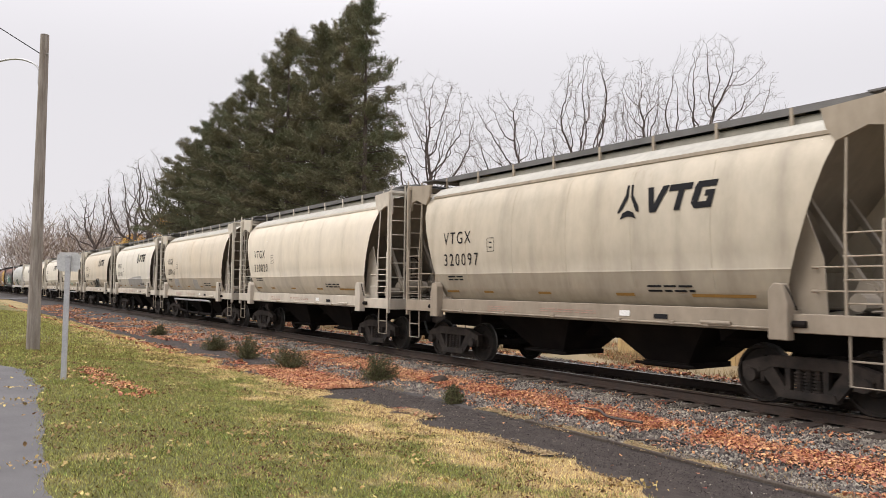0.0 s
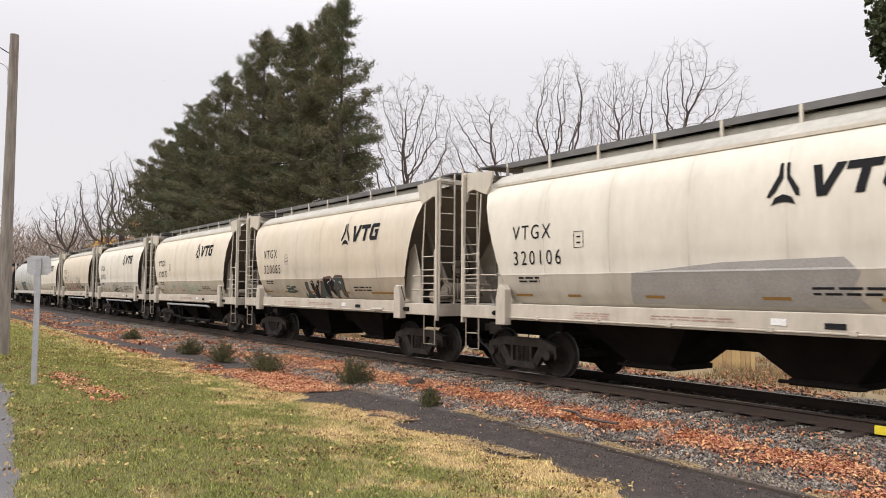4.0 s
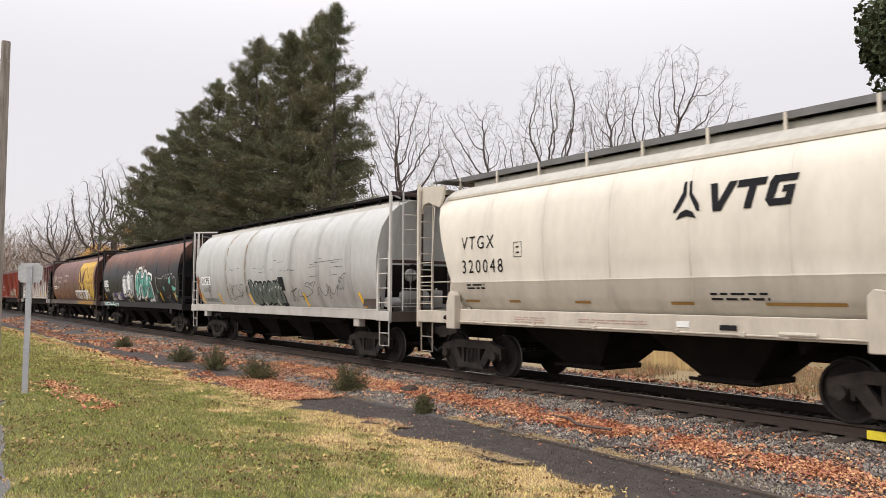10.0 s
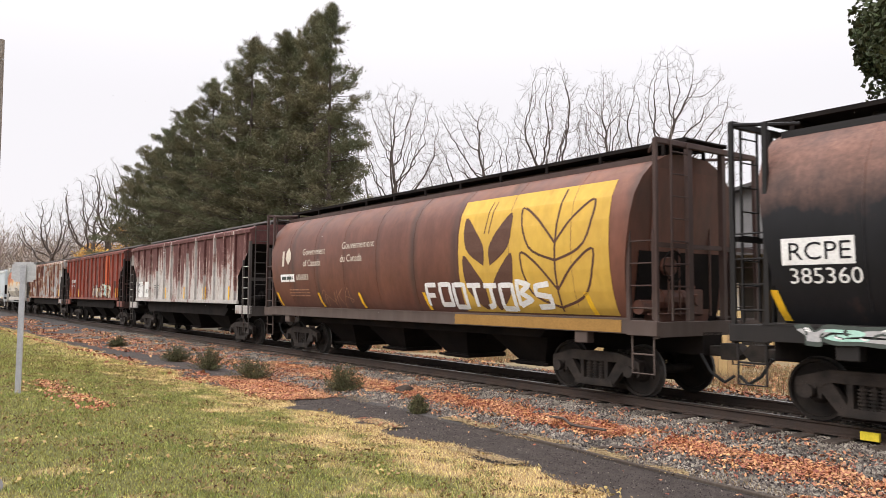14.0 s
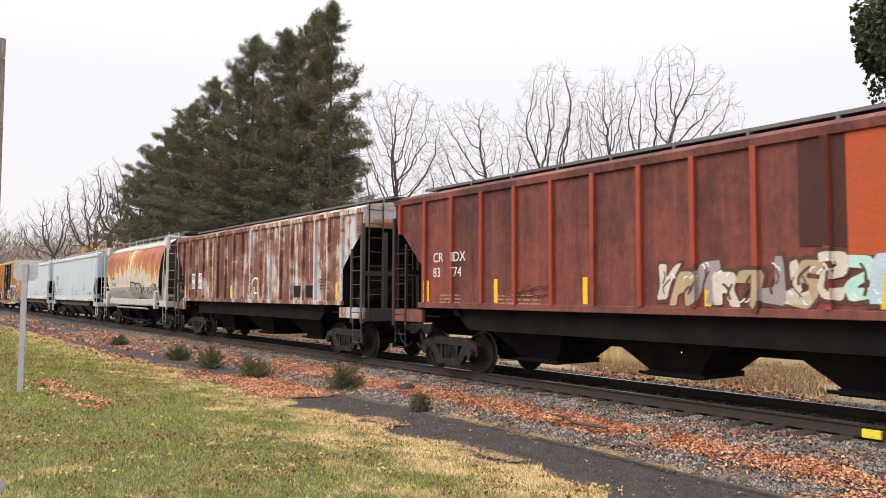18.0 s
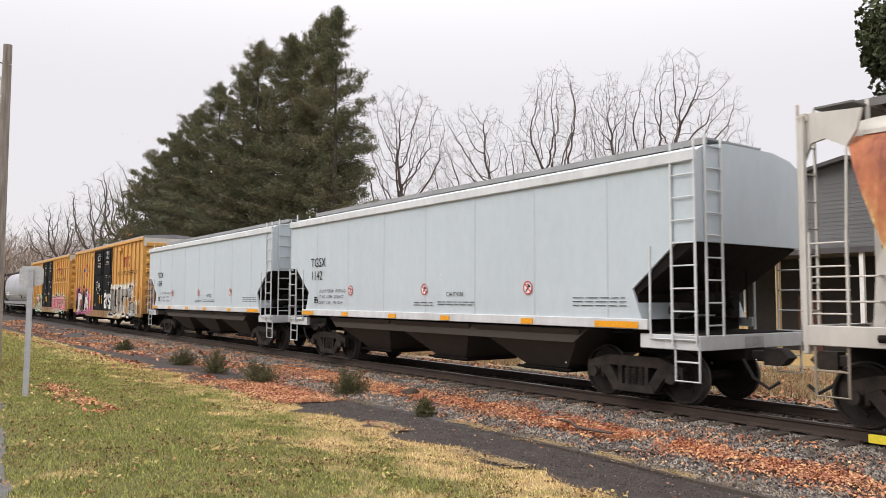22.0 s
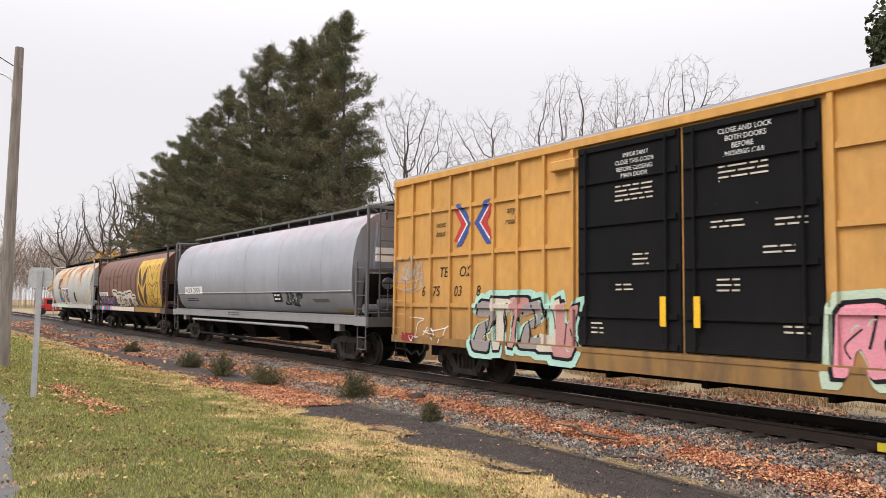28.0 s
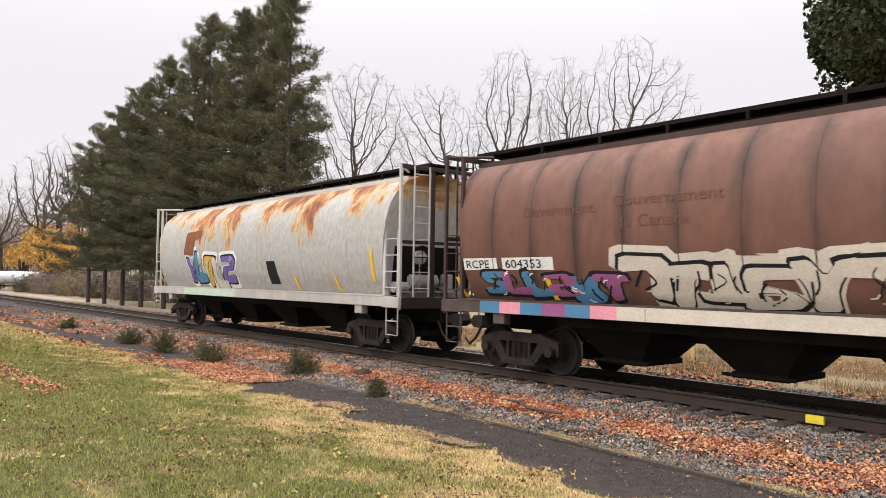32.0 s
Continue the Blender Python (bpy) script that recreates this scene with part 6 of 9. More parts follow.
# metres run at 0, 4, 8 ... 32 s: the train slows a little
RUN = (0, 43.50, 87.07, 130.32, 173.22, 215.75, 257.83, 299.46, 340.62)
CREAM = weathered("cream_paint", (0.665, 0.59, 0.468), (0.34, 0.18, 0.08), 0.0, dirt=(0.19, 0.165, 0.14), dirty=0.85, grime_top=2.7, bands=(1.7, 0.0, .07), second=(0.625, 0.56, 0.46), seed=1.0, mottle=.06)
CREAM_DULL = weathered("dulled_cream_paint", (0.50, 0.435, 0.335), (0.36, 0.25, 0.14), 0.22, dirt=(0.17, 0.145, 0.115), dirty=0.85, grime_top=2.7, bands=(.95, 0.1, .22), second=(0.47, 0.42, 0.335), seed=6.0, sharp=.35, mottle=.09)
CREAM_STAINED = weathered("stained_cream_paint", (0.60, 0.515, 0.395), (0.40, 0.285, 0.145), 0.28, dirt=(0.18, 0.155, 0.13), dirty=0.9, grime_top=2.8, bands=(1.7, 0.0, .07), second=(0.585, 0.52, 0.42), seed=5.0, sharp=.35, mottle=.07)
PALE = weathered("pale_paint", (0.67, 0.625, 0.53), (0.34, 0.18, 0.08), 0.0, dirt=(0.20, 0.18, 0.16), dirty=0.8, grime_top=2.6, bands=(1.7, 0.0, .07), second=(0.64, 0.595, 0.51), seed=3.0, mottle=.06)
CREAM_FRAME = weathered("cream_frame_paint", (0.60, 0.545, 0.455), (0.30, 0.19, 0.12), 0.12, dirt=(0.27, 0.23, 0.19), dirty=0.4, grime_top=2.6, seed=2.0, mottle=.14)
FRAME_DULL = weathered("grimy_tan_frame_paint", (0.36, 0.305, 0.235), (0.20, 0.14, 0.10), 0.2, dirt=(0.20, 0.165, 0.13), dirty=0.5, grime_top=2.6, seed=2.4, mottle=.16)
ROOF_GRIME = weathered("dulled_roof_paint", (0.44, 0.42, 0.36), (0.30, 0.20, 0.13), 0.15, dirty=0, second=(0.36, 0.345, 0.30), seed=2.9, mottle=.16)
RUST_WHITE = rusty("white_paint_rusted_orange", ((.30, (.50, .465, .42)), (.42, (.52, .465, .39)), (.47, (.64, .50, .27)), (.53, (.50, .25, .10)), (.66, (.40, .145, .068)), (.95, (.22, .075, .05))), 4.0, (2.6, .1, .5), .45, (1.9, 3.5, -.36, .20), None, None, (1.7, 8.5, .05), (1.3, 2.2, .35), .7, .9)
GREY_RC = weathered("pale_grey_paint", (0.455, 0.465, 0.455), (0.36, 0.21, 0.11), 0.20, dirt=(0.20, 0.175, 0.15), dirty=.75, seed=6.0, sharp=.06, second=(0.41, 0.405, 0.38), bands=(1.93, 0, .4), grime_top=2.7)
BLACK_RC = weathered("black_paint_faded_pink", (0.011, 0.011, 0.013), (0.40, 0.205, 0.150), 0.84, dirt=(0.03, 0.03, 0.03), dirty=.2, where=(2.65, 3.85), seed=7.0, sharp=.55, streak=(1.2, .6, .4), rough=.4, mottle=.2, stain=.1, gloss=.22)
BROWN_RC = weathered("faded_brown_paint", (0.165, 0.066, 0.042), (0.40, 0.20, 0.125), 0.30, dirt=(0.10, 0.07, 0.06), dirty=.4, where=(2.0, 4.0), seed=8.0, sharp=.5, bands=(1.6875, .844, .75), second=(0.115, 0.048, 0.034), rough=.42, mottle=.2)
BROWN2 = weathered("dark_brown_paint", (0.185, 0.088, 0.062), (0.33, 0.205, 0.155), 0.36, dirt=(0.09, 0.07, 0.06), dirty=.4, where=(2.0, 4.0), seed=9.0, sharp=.35, bands=(1.0615, 0.0, .9), second=(0.145, 0.068, 0.048), mottle=.18)
BROWN_FRAME = weathered("brown_frame_paint", (0.06, 0.036, 0.031), (0.12, 0.06, 0.04), 0.3, dirty=.4, seed=3.3)
BLACK_FRAME = weathered("black_frame_paint", (0.014, 0.013, 0.013), (0.08, 0.045, 0.03), 0.1, dirt=(.035, .03, .027), dirty=.3, seed=2.2)
WHITE_FRAME = weathered("white_frame_paint", (0.58, 0.56, 0.52), (0.28, 0.15, 0.08), 0.22, dirt=(0.2, 0.17, 0.14), dirty=.4, seed=2.5)
PM_PAINT = rusty("rust_streaked_white_paint", ((.30, (.48, .455, .43)), (.44, (.42, .375, .345)), (.50, (.24, .135, .115)), (.58, (.115, .048, .043)), (1.0, (.085, .034, .033))), 10.0, (5.5, .1, .30), .58, (1.5, 4.2, -.22, .24), None, (1.0857, 7.6, .16), (1.0857, 7.6, .09), (1.4, 1.7, .3))
RED_PAINT = rusty("rust_red_paint", ((.22, (.235, .060, .040)), (.45, (.180, .052, .038)), (.60, (.135, .045, .035)), (.78, (.085, .034, .028)), (1.0, (.04, .024, .022))), 11.0, (3.0, .1, .22), .5, (1.5, 4.2, -.06, .14), (-8, 8, .06, -.04), None, (1.06, 7.42, .10), (1.4, 1.7, .3))
RED_POST = weathered("brighter_red_post_paint", (0.33, 0.062, 0.036), (0.10, 0.04, 0.03), 0.35, dirty=.2, streak=(3, .1, .3), seed=11.6, mottle=.16)
LN_PAINT = rusty("rust_streaked_grey_paint", ((.30, (.50, .505, .52)), (.40, (.47, .44, .41)), (.45, (.38, .23, .15)), (.53, (.205, .092, .064)), (.70, (.13, .056, .044)), (1.0, (.07, .034, .03))), 12.5, (5.0, .1, .28), .5, (1.5, 4.2, .04, .03), (-7, 8, .12, -.09), (.8263, 7.85, .12), (.8263, 7.85, .09), (1.4, 1.7, .3))
DARK_FRAME = weathered("dark_rusty_frame", (0.034, 0.024, 0.022), (0.09, 0.04, 0.03), 0.4, dirt=(.05, .04, .035), dirty=.3, seed=4.1)
GREY_FRAME = weathered("grey_rusty_frame", (0.075, 0.066, 0.062), (0.08, 0.045, 0.035), 0.45, dirt=(.07, .06, .05), dirty=.4, seed=4.4)
TG_PAINT = weathered("light_grey_paint", (0.470, 0.532, 0.568), (0.3, 0.2, 0.1), 0.0, dirt=(0.36, 0.36, 0.35), dirty=.3, seed=13.0, second=(0.452, 0.512, 0.548), rough=.35, mottle=.05, stain=.15)
TG_SEAM = weathered("grey_seam_grime", (0.455, 0.50, 0.52), (0.3, 0.2, 0.1), 0.0, dirty=.2, seed=13.5)
TG_WHITE = weathered("white_trim_paint", (0.62, 0.64, 0.65), (0.3, 0.2, 0.1), 0.0, dirty=.15, seed=14.0, rough=.4)
M_HOPPER_BROWN = weathered("brown_hopper_grime", (0.062, 0.052, 0.046), (0.085, 0.058, 0.044), 0.2, dirt=(0.065, 0.055, 0.046), dirty=.4, seed=15.0)
BOX_YELLOW = weathered("boxcar_yellow_paint", (0.60, 0.315, 0.080), (0.30, 0.13, 0.045), 0.24, dirt=(0.22, 0.135, 0.07), dirty=.65, streak=(5, 5, .14), seed=16.0, second=(0.54, 0.295, 0.090), sharp=.12, grime_top=2.2, mottle=.13)
BOX_SILL = weathered("grimy_boxcar_sill", (0.44, 0.235, 0.062), (0.11, 0.06, 0.035), 0.45, dirt=(0.10, 0.075, 0.05), dirty=.6, streak=(2.5, 2.5, .5), seed=23.0, sharp=.2)
BOX_WHITE = weathered("boxcar_white_paint", (0.66, 0.64, 0.58), (0.3, 0.15, 0.07), 0.2, dirty=.1, seed=17.0)
M_DOORBLACK = weathered("black_door_paint", (0.008, 0.008, 0.009), (0.03, 0.025, 0.022), 0.12, dirt=(0.022, 0.02, 0.019), dirty=.3, seed=18.0, rough=.85, gloss=.15)
# the dark gradient below 3 m puts the side's reflected shading into the paint
GREY_MC = weathered("grey_paint_with_pink_fade", (0.345, 0.36, 0.40), (0.52, 0.345, 0.34), 0.55, dirt=(0.10, 0.096, 0.094), dirty=.95, where=(2.6, 4.3), seed=19.0, sharp=.4, grime_top=3.0, rough=.32, mottle=.07, stain=.12, streak=(1.0, 1.0, .5))
GREY_SILL = weathered("pale_grey_sill_paint", (0.28, 0.28, 0.29), (0.22, 0.14, 0.10), 0.1, dirty=.3, seed=21.0)
GREY_MCFRAME = weathered("grey_frame_paint", (0.115, 0.118, 0.122), (0.16, 0.10, 0.07), 0.15, dirty=.4, seed=20.0)
LAST_PAINT = rusty("white_paint_with_rust_patches", ((.40, (.43, .42, .395)), (.58, (.42, .39, .335)), (.62, (.55, .36, .17)), (.68, (.40, .18, .075)), (.80, (.22, .085, .05)), (1.0, (.12, .05, .04))), 22.0, (1.6, .3, .9), .35, (1.8, 4.3, -.22, .17), None, None, (1.9, 8.3, .05), (1.2, 2.0, .35), .7, .8)

TRAIN = []      # (car, half its length, rear end's place at the start)


def put(car, half, rear):
    TRAIN.append((car, half, rear))
    return car


def logo_forms(car, x, z, s, side):
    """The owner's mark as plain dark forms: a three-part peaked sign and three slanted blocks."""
    bm = B()
    for poly in (((0, .06), (.07, .20), (.22, .46), (.24, .68), (.30, .68), (.31, .40), (.16, .14), (.06, .05)), ((.36, .68), (.42, .68), (.44, .44), (.62, .18), (.64, .04), (.56, .06), (.38, .38)),
                 ((.08, -.10), (.16, .04), (.32, .10), (.48, .04), (.56, -.10), (.44, -.06), (.32, -.04), (.20, -.06))):
        fill(bm, [(x + a * s, z + b * s) for a, b in poly], side, .012, 8)
    for k, poly in enumerate((((0, .56), (.16, .56), (.20, .18), (.42, .56), (.60, .56), (.26, 0), (.08, 0)), ((.02, .56), (.62, .56), (.58, .42), (.40, .42), (.30, 0), (.14, 0), (.24, .42), (-.02, .42)),
                              ((.14, .56), (.62, .56), (.58, .43), (.24, .43), (.15, .13), (.36, .13), (.39, .24), (.30, .24), (.33, .36), (.56, .36), (.48, 0), (.06, 0), (-.02, .12), (.06, .45)))):
        x0 = x + s * (.86 + k * .60)
        fill(bm, [(x0 + a * s, z + b * s) for a, b in poly], side, .012, 14)
    return part("owner_mark", bm, M_BLACKPAINT, car)


SAND_BASE = {}


def base_sand(key):
    if key not in SAND_BASE:
        paint, piped = key
        SAND_BASE[key] = sand_hopper(paint, "cream-white two-bay covered hopper car with grimy lower sides", FRAME_DULL if paint is CREAM_DULL else CREAM_FRAME, pipe_side=piped)
        return SAND_BASE[key], True
    return SAND_BASE[key], False


def sand_car(paint, piped):
    car, first = base_sand((paint, piped))
    if not first:
        car = copy_thing(car, Matrix.Identity(4))
    return car


SAND = (("320097", CREAM_DULL, 1, 0), ("320020", CREAM, 0, 0), ("320065", CREAM_STAINED, 0, 1), ("320106", PALE, 1, 0), ("320085", CREAM_STAINED, 1, 0), ("320072", CREAM, 1, 1), ("320073", PALE, 1, 1),
        ("320015", CREAM_STAINED, 0, 1), ("320048", PALE, 1, 0))
sand_cars = [sand_car(paint, piped) for number, paint, logo, piped in SAND]
for i, (car, (number, paint, logo, piped)) in enumerate(zip(sand_cars, SAND)):
    put(car, SAND_HALF, -17.43 - 13.344 * i)
    lettering(car, "VTGX", -4.32, 2.82, .29, M_BLACKPAINT, SAND_SIDE, .88, .006, spaced=1.3)
    lettering(car, number, -4.32, 2.30, .29, M_BLACKPAINT, SAND_SIDE, .88, .006, spaced=1.36)
    bm = B()
    stroke(bm, [(-2.55, 2.60), (-2.55, 2.90), (-2.31, 2.90), (-2.31, 2.60), (-2.55, 2.60)], .012, SAND_SIDE, .010)
    for z in (2.69, 2.80):
        stroke(bm, [(-2.48, z), (-2.38, z)], .03, SAND_SIDE, .010)
    part("data_box", bm, M_BLACKPAINT, car)
    if logo:
        logo_forms(car, 1.40, 3.12, .80, SAND_SIDE)
    bars(car, -4.2, 2.02, .62, 2, M_BLACKPAINT, SAND_SIDE, .035, .07, i)
    bars(car, 2.0, 1.82, 1.0, 2, M_BLACKPAINT, SAND_SIDE, .035, .08, i + 20)
    sill = flat_side(1.54)
    bars(car, -2.6, 1.36, .9, 3, M_SILLPRINT, sill, .014, .045, i + 40)
    bars(car, -.8, 1.36, 1.6, 2, M_SILLPRINT, sill, .014, .045, i + 60)
    stripe(car, [(2.2, 1.28), (2.5, 1.28), (2.5, 1.36), (2.2, 1.36)], M_BLACKPAINT, sill, "data_plate", rows=1)
    stripe(car, [(1.4, 1.30), (1.65, 1.30), (1.65, 1.40), (1.4, 1.40)], M_WHITEPAINT, sill, "data_plate", rows=1)
    for x, w in ((-4.4, .5), (-2.9, .35), (-1.0, .4), (1.2, .45), (2.9, 1.2)):
        stripe(car, [(x, 1.66), (x + w, 1.66), (x + w, 1.71), (x, 1.71)], M_OCHRE, SAND_SIDE, rows=1)


def sprayed(k, fn):
    """Graffiti on the k-th of the cream hoppers."""
    fn(sand_cars[k])


part("paint_patch", patch([(-1.35, 1.56), (2.75, 1.56), (2.55, 1.80), (2.7, 2.06), (2.5, 2.27), (.6, 2.24), (-1.2, 2.10)], SAND_SIDE, .008), M_GREYPATCH, sand_cars[3])
for poly in (((-3.2, 1.58), (-2.2, 1.58), (-2.3, 2.05), (-3.1, 2.08)), ((.2, 1.58), (1.1, 1.58), (1.0, 2.0), (.3, 2.04))):
    part("paint_patch", patch(poly, SAND_SIDE, .008), M_GREYPATCH, sand_cars[2])
sprayed(4, lambda c: (piece(c, -1.3, 1.5, 2.6, .55, 5, [M_DARKTAG, M_BLACKPAINT], M_SPRAYBROWN, None, SAND_SIDE, 4), tag(c, -2.6, 1.7, .7, .2, M_DARKTAG, SAND_SIDE, 9, 6, .09)))
sprayed(5, lambda c: (tag(c, -2.3, 1.75, .35, .25, M_TEAL, SAND_SIDE, 5, 4, .04), tag(c, -.6, 1.6, 2.2, .3, M_TEAL, SAND_SIDE, 6, 16, .035), tag(c, 3.0, 1.6, 1.2, .15, M_PALELINE, SAND_SIDE, 8, 8, .03)))
sprayed(6, lambda c: (tag(c, -1.4, 1.62, 1.3, .36, M_BLACKPAINT, SAND_SIDE, 11, 12, .06), tag(c, .3, 1.6, .5, .2, M_BLACKPAINT, SAND_SIDE, 12, 6, .04), tag(c, 1.2, 1.6, 1.0, .3, M_DARKTAG, SAND_SIDE, 13, 8, .04)))
sprayed(7, lambda c: (tag(c, -3.7, 1.62, .8, .32, M_DARKTAG, SAND_SIDE, 14, 9, .05), tag(c, -2.7, 1.6, 1.8, .62, M_DULLRED, SAND_SIDE, 15, 14, .05), tag(c, -.6, 1.7, 1.6, .5, M_DULLRED, SAND_SIDE, 16, 12, .05),
                      tag(c, .4, 1.62, 1.5, .78, M_BLACKPAINT, SAND_SIDE, 17, 11, .07), tag(c, 2.2, 1.6, 1.2, .4, M_BLACKPAINT, SAND_SIDE, 18, 8, .05)))
for car in sand_cars[7:8]:
    for x in (-4.45, -2.9, -.9, 1.9):
        stripe(car, [(x, 1.62), (x + .10, 1.62), (x - .02, 2.25), (x - .12, 2.25)], M_OCHRE, SAND_SIDE)
nahx = put(sand_hopper(RUST_WHITE, "two-bay covered hopper car, upper half rusted orange, graffiti below", WHITE_FRAME, pipe_side=True, half=6.18, tail=.05), 6.18, -242.57)


def wheat(car, half, x0, x1, z0, z1, side, leaf=None):
    """The grain emblem: a yellow field, one ear in solid dark leaves and one in outline."""
    stripe(car, [(x0, z0), (x1, z0), (x1, z1), (x0, z1)], M_WHEAT, side, "emblem", .008, 24)
    w, h = x1 - x0, z1 - z0
    mid = x0 + w * .40

    def pt(a, b, base, ww):
        return base + a * ww, z0 + b * h
    solid = B()
    base, ww = x0 + .1, w * .40
    for s in (-1, 1):
        for poly in (((.5 + s * .06, .40), (.5 + s * .40, .56), (.5 + s * .44, .84), (.5 + s * .22, .72), (.5 + s * .05, .56)), ((.5 + s * .06, .08), (.5 + s * .14, .02), (.5 + s * .42, .20), (.5 + s * .46, .50), (.5 + s * .22, .36), (.5 + s * .07, .22))):
            fill(solid, curve_pts([pt(a, b, base, ww) for a, b in poly] + [pt(*poly[0], base, ww)], 4)[:-1], side, .012, 16)
    for a in (-.04, .04):
        stroke(solid, [pt(.5 + a, .68, base, ww), pt(.56 + a, .96, base, ww)], .03, side, .012)
    part("emblem", solid, leaf or M_SPRAYBROWN, car)
    line = B()
    base, ww = mid + .05, w * .56
    stroke(line, curve_pts([pt(.5, .02, base, ww), pt(.5, .5, base, ww), pt(.56, .98, base, ww)], 6), .05, side, .012)
    for s in (-1, 1):
        for b in (.05, .42):
            leafline = [(.5, b), (.5 + s * .30, b + .12), (.5 + s * .40, b + .44), (.5 + s * .20, b + .34), (.5, b + .14)]
            stroke(line, curve_pts([pt(a, c, base, ww) for a, c in leafline], 5), .05, side, .012)
    part("emblem", line, leaf or M_SPRAYBROWN, car)


def plate(car, x0, x1, z0, z1, side, mat=None):
    return stripe(car, [(x0, z0), (x1, z0), (x1, z1), (x0, z1)], mat or M_WHITEPAINT, side, "number_panel", .007, 4)


def yellow_marks(car, xs, side, z=1.46, high=.42, lean=.12):
    for x in xs:
        stripe(car, [(x, z), (x + .12, z), (x + .12 - lean, z + high), (x - lean, z + high)], M_YELLOWPAINT, side)


# the rest of the train, front to back
h = 7.95
c = put(long_hopper(h, GREY_RC, WHITE_FRAME, "pale grey round-bodied four-bay hopper car with dark graffiti", rail_paint=M_UNDER, seams=7, end_paint=BROWN_FRAME), h, -141.35)
h -= 0.06      # the lettering is set out from the rear end
plate(c, 1.22 - h, 2.28 - h, 2.20, 2.54, ROUND_SIDE)
lettering(c, "RCPE", 1.30 - h, 2.26, .23, M_BLACKPAINT, ROUND_SIDE, 1.15, .003)
lettering(c, "316767", 1.32 - h, 1.92, .19, M_DARKTAG, ROUND_SIDE, 1.05, .008)
bars(c, 1.3 - h, 1.62, 1.5, 2, M_DARKTAG, ROUND_SIDE, .04, .08, 3)
yellow_marks(c, [1.04 - h, 3.11 - h, 6.26 - h, 10.7 - h, 14.2 - h], ROUND_SIDE)
piece(c, 6.4 - h, 1.5, 2.7, .80, 7, [M_GREENGREY], M_BLACKPAINT, None, ROUND_SIDE, 31, -.25, (6, 6, 4))
stripe(c, [(8.95 - h, 1.95), (9.35 - h, 1.95), (9.25 - h, 2.4), (8.85 - h, 2.4)], M_BLACKPAINT, ROUND_SIDE, "number_panel")
for k, (x, z, w, hh) in enumerate(((4.3, 1.72, .55, .5), (5.0, 1.78, .75, .38), (6.0, 1.9, .3, .3))):
    tag(c, x - h, z, w, hh, M_DARKTAG, ROUND_SIDE, 330 + k, 5, .035)
for x in (4.05, 5.98):
    for k in range(5):
        z = 1.7 + .5 * k
        part("rust_streak", patch([(x + .03 * (k % 2) - h, z), (x + .05 - h, z + .1), (x + .04 - h, z + .42), (x - .02 - h, z + .40)], ROUND_SIDE, .007), M_OCHRE, c)
part("rust_patch", patch([(.62 - h, 1.62), (.80 - h, 1.60), (.98 - h, 1.85), (.86 - h, 2.15), (1.0 - h, 2.4), (.82 - h, 2.62), (.66 - h, 2.5), (.72 - h, 2.1)], ROUND_SIDE, .009), M_RUSTPATCH, c)
for k, (x, z, w, hh) in enumerate(((9.8, 1.7, .9, .5), (10.9, 1.8, .7, .4), (11.9, 1.7, 1.1, .45), (13.1, 2.0, .4, .4))):
    tag(c, x - h, z, w, hh, M_DARKTAG, ROUND_SIDE, 340 + k, 6, .035)
rnd = random.Random(18)
for i in range(26):
    a, z, w = rnd.uniform(3.0, 13.6), rnd.choice((rnd.uniform(2.3, 3.0), rnd.uniform(2.55, 2.8))), rnd.uniform(.12, .55)
    stripe(c, [(a - h, z), (a + w - h, z + .03 * w), (a + w - h, z + .03 * w + .008), (a - h, z + .014)], M_DARKTAG, ROUND_SIDE, "scrape", rows=2)
stripe(c, [(11.6 - h, 2.78), (13.4 - h, 2.83), (13.4 - h, 2.842), (11.6 - h, 2.796)], M_DARKTAG, ROUND_SIDE, "scrape", rows=2)
bm = prism(B(), [(14.25 - h, 1.5), (15.1 - h, 1.5), (15.1 - h, 2.5), (14.8 - h, 2.7), (14.5 - h, 2.2)], -1.40, -1.34)
part("torn_sheet", bm, BROWN_FRAME, c, "torn rusty end sheet")

h = 7.97
c = put(long_hopper(h, BLACK_RC, BLACK_FRAME, "black round-bodied hopper car faded pink on top, covered in graffiti", rail_paint=M_UNDER, seams=7), h, -158.6)
h -= 0.46      # the lettering is set out from the rear end
plate(c, .42 - h, 1.45 - h, 2.26, 2.64, ROUND_SIDE)
lettering(c, "RCPE", .50 - h, 2.33, .25, M_BLACKPAINT, ROUND_SIDE, 1.1, .003)
lettering(c, "385360", .50 - h, 2.00, .22, M_WHITEPAINT, ROUND_SIDE, 1.1, .012)
yellow_marks(c, [.30 - h, 6.02 - h, 8.93 - h, 11.95 - h, 14.1 - h], ROUND_SIDE, 1.46, .45)
piece(c, 4.95 - h, 1.92, 1.95, .95, 4, [M_WHITEPAINT, M_PALELINE], M_DARKTAG, M_PALELINE, ROUND_SIDE, 41, .05, (6,))
piece(c, 7.65 - h, 1.70, 2.8, 1.15, 6, [M_TEAL, M_DARKTEAL], M_BLACKPAINT, M_WHITEPAINT, ROUND_SIDE, 42, .25, (6, 4, 2, 6, 3, 1))
tag(c, 7.6 - h, 2.95, .5, .3, M_CREAM, ROUND_SIDE, 43, 6, .05)
tag(c, 8.6 - h, 3.0, .7, .35, M_CREAM, ROUND_SIDE, 44, 7, .05)
rnd = random.Random(45)
ghost = [(11.35 - h + k * .155, 2.62 + .05 * (k % 3) + rnd.uniform(-.12, .14)) for k in range(20)]
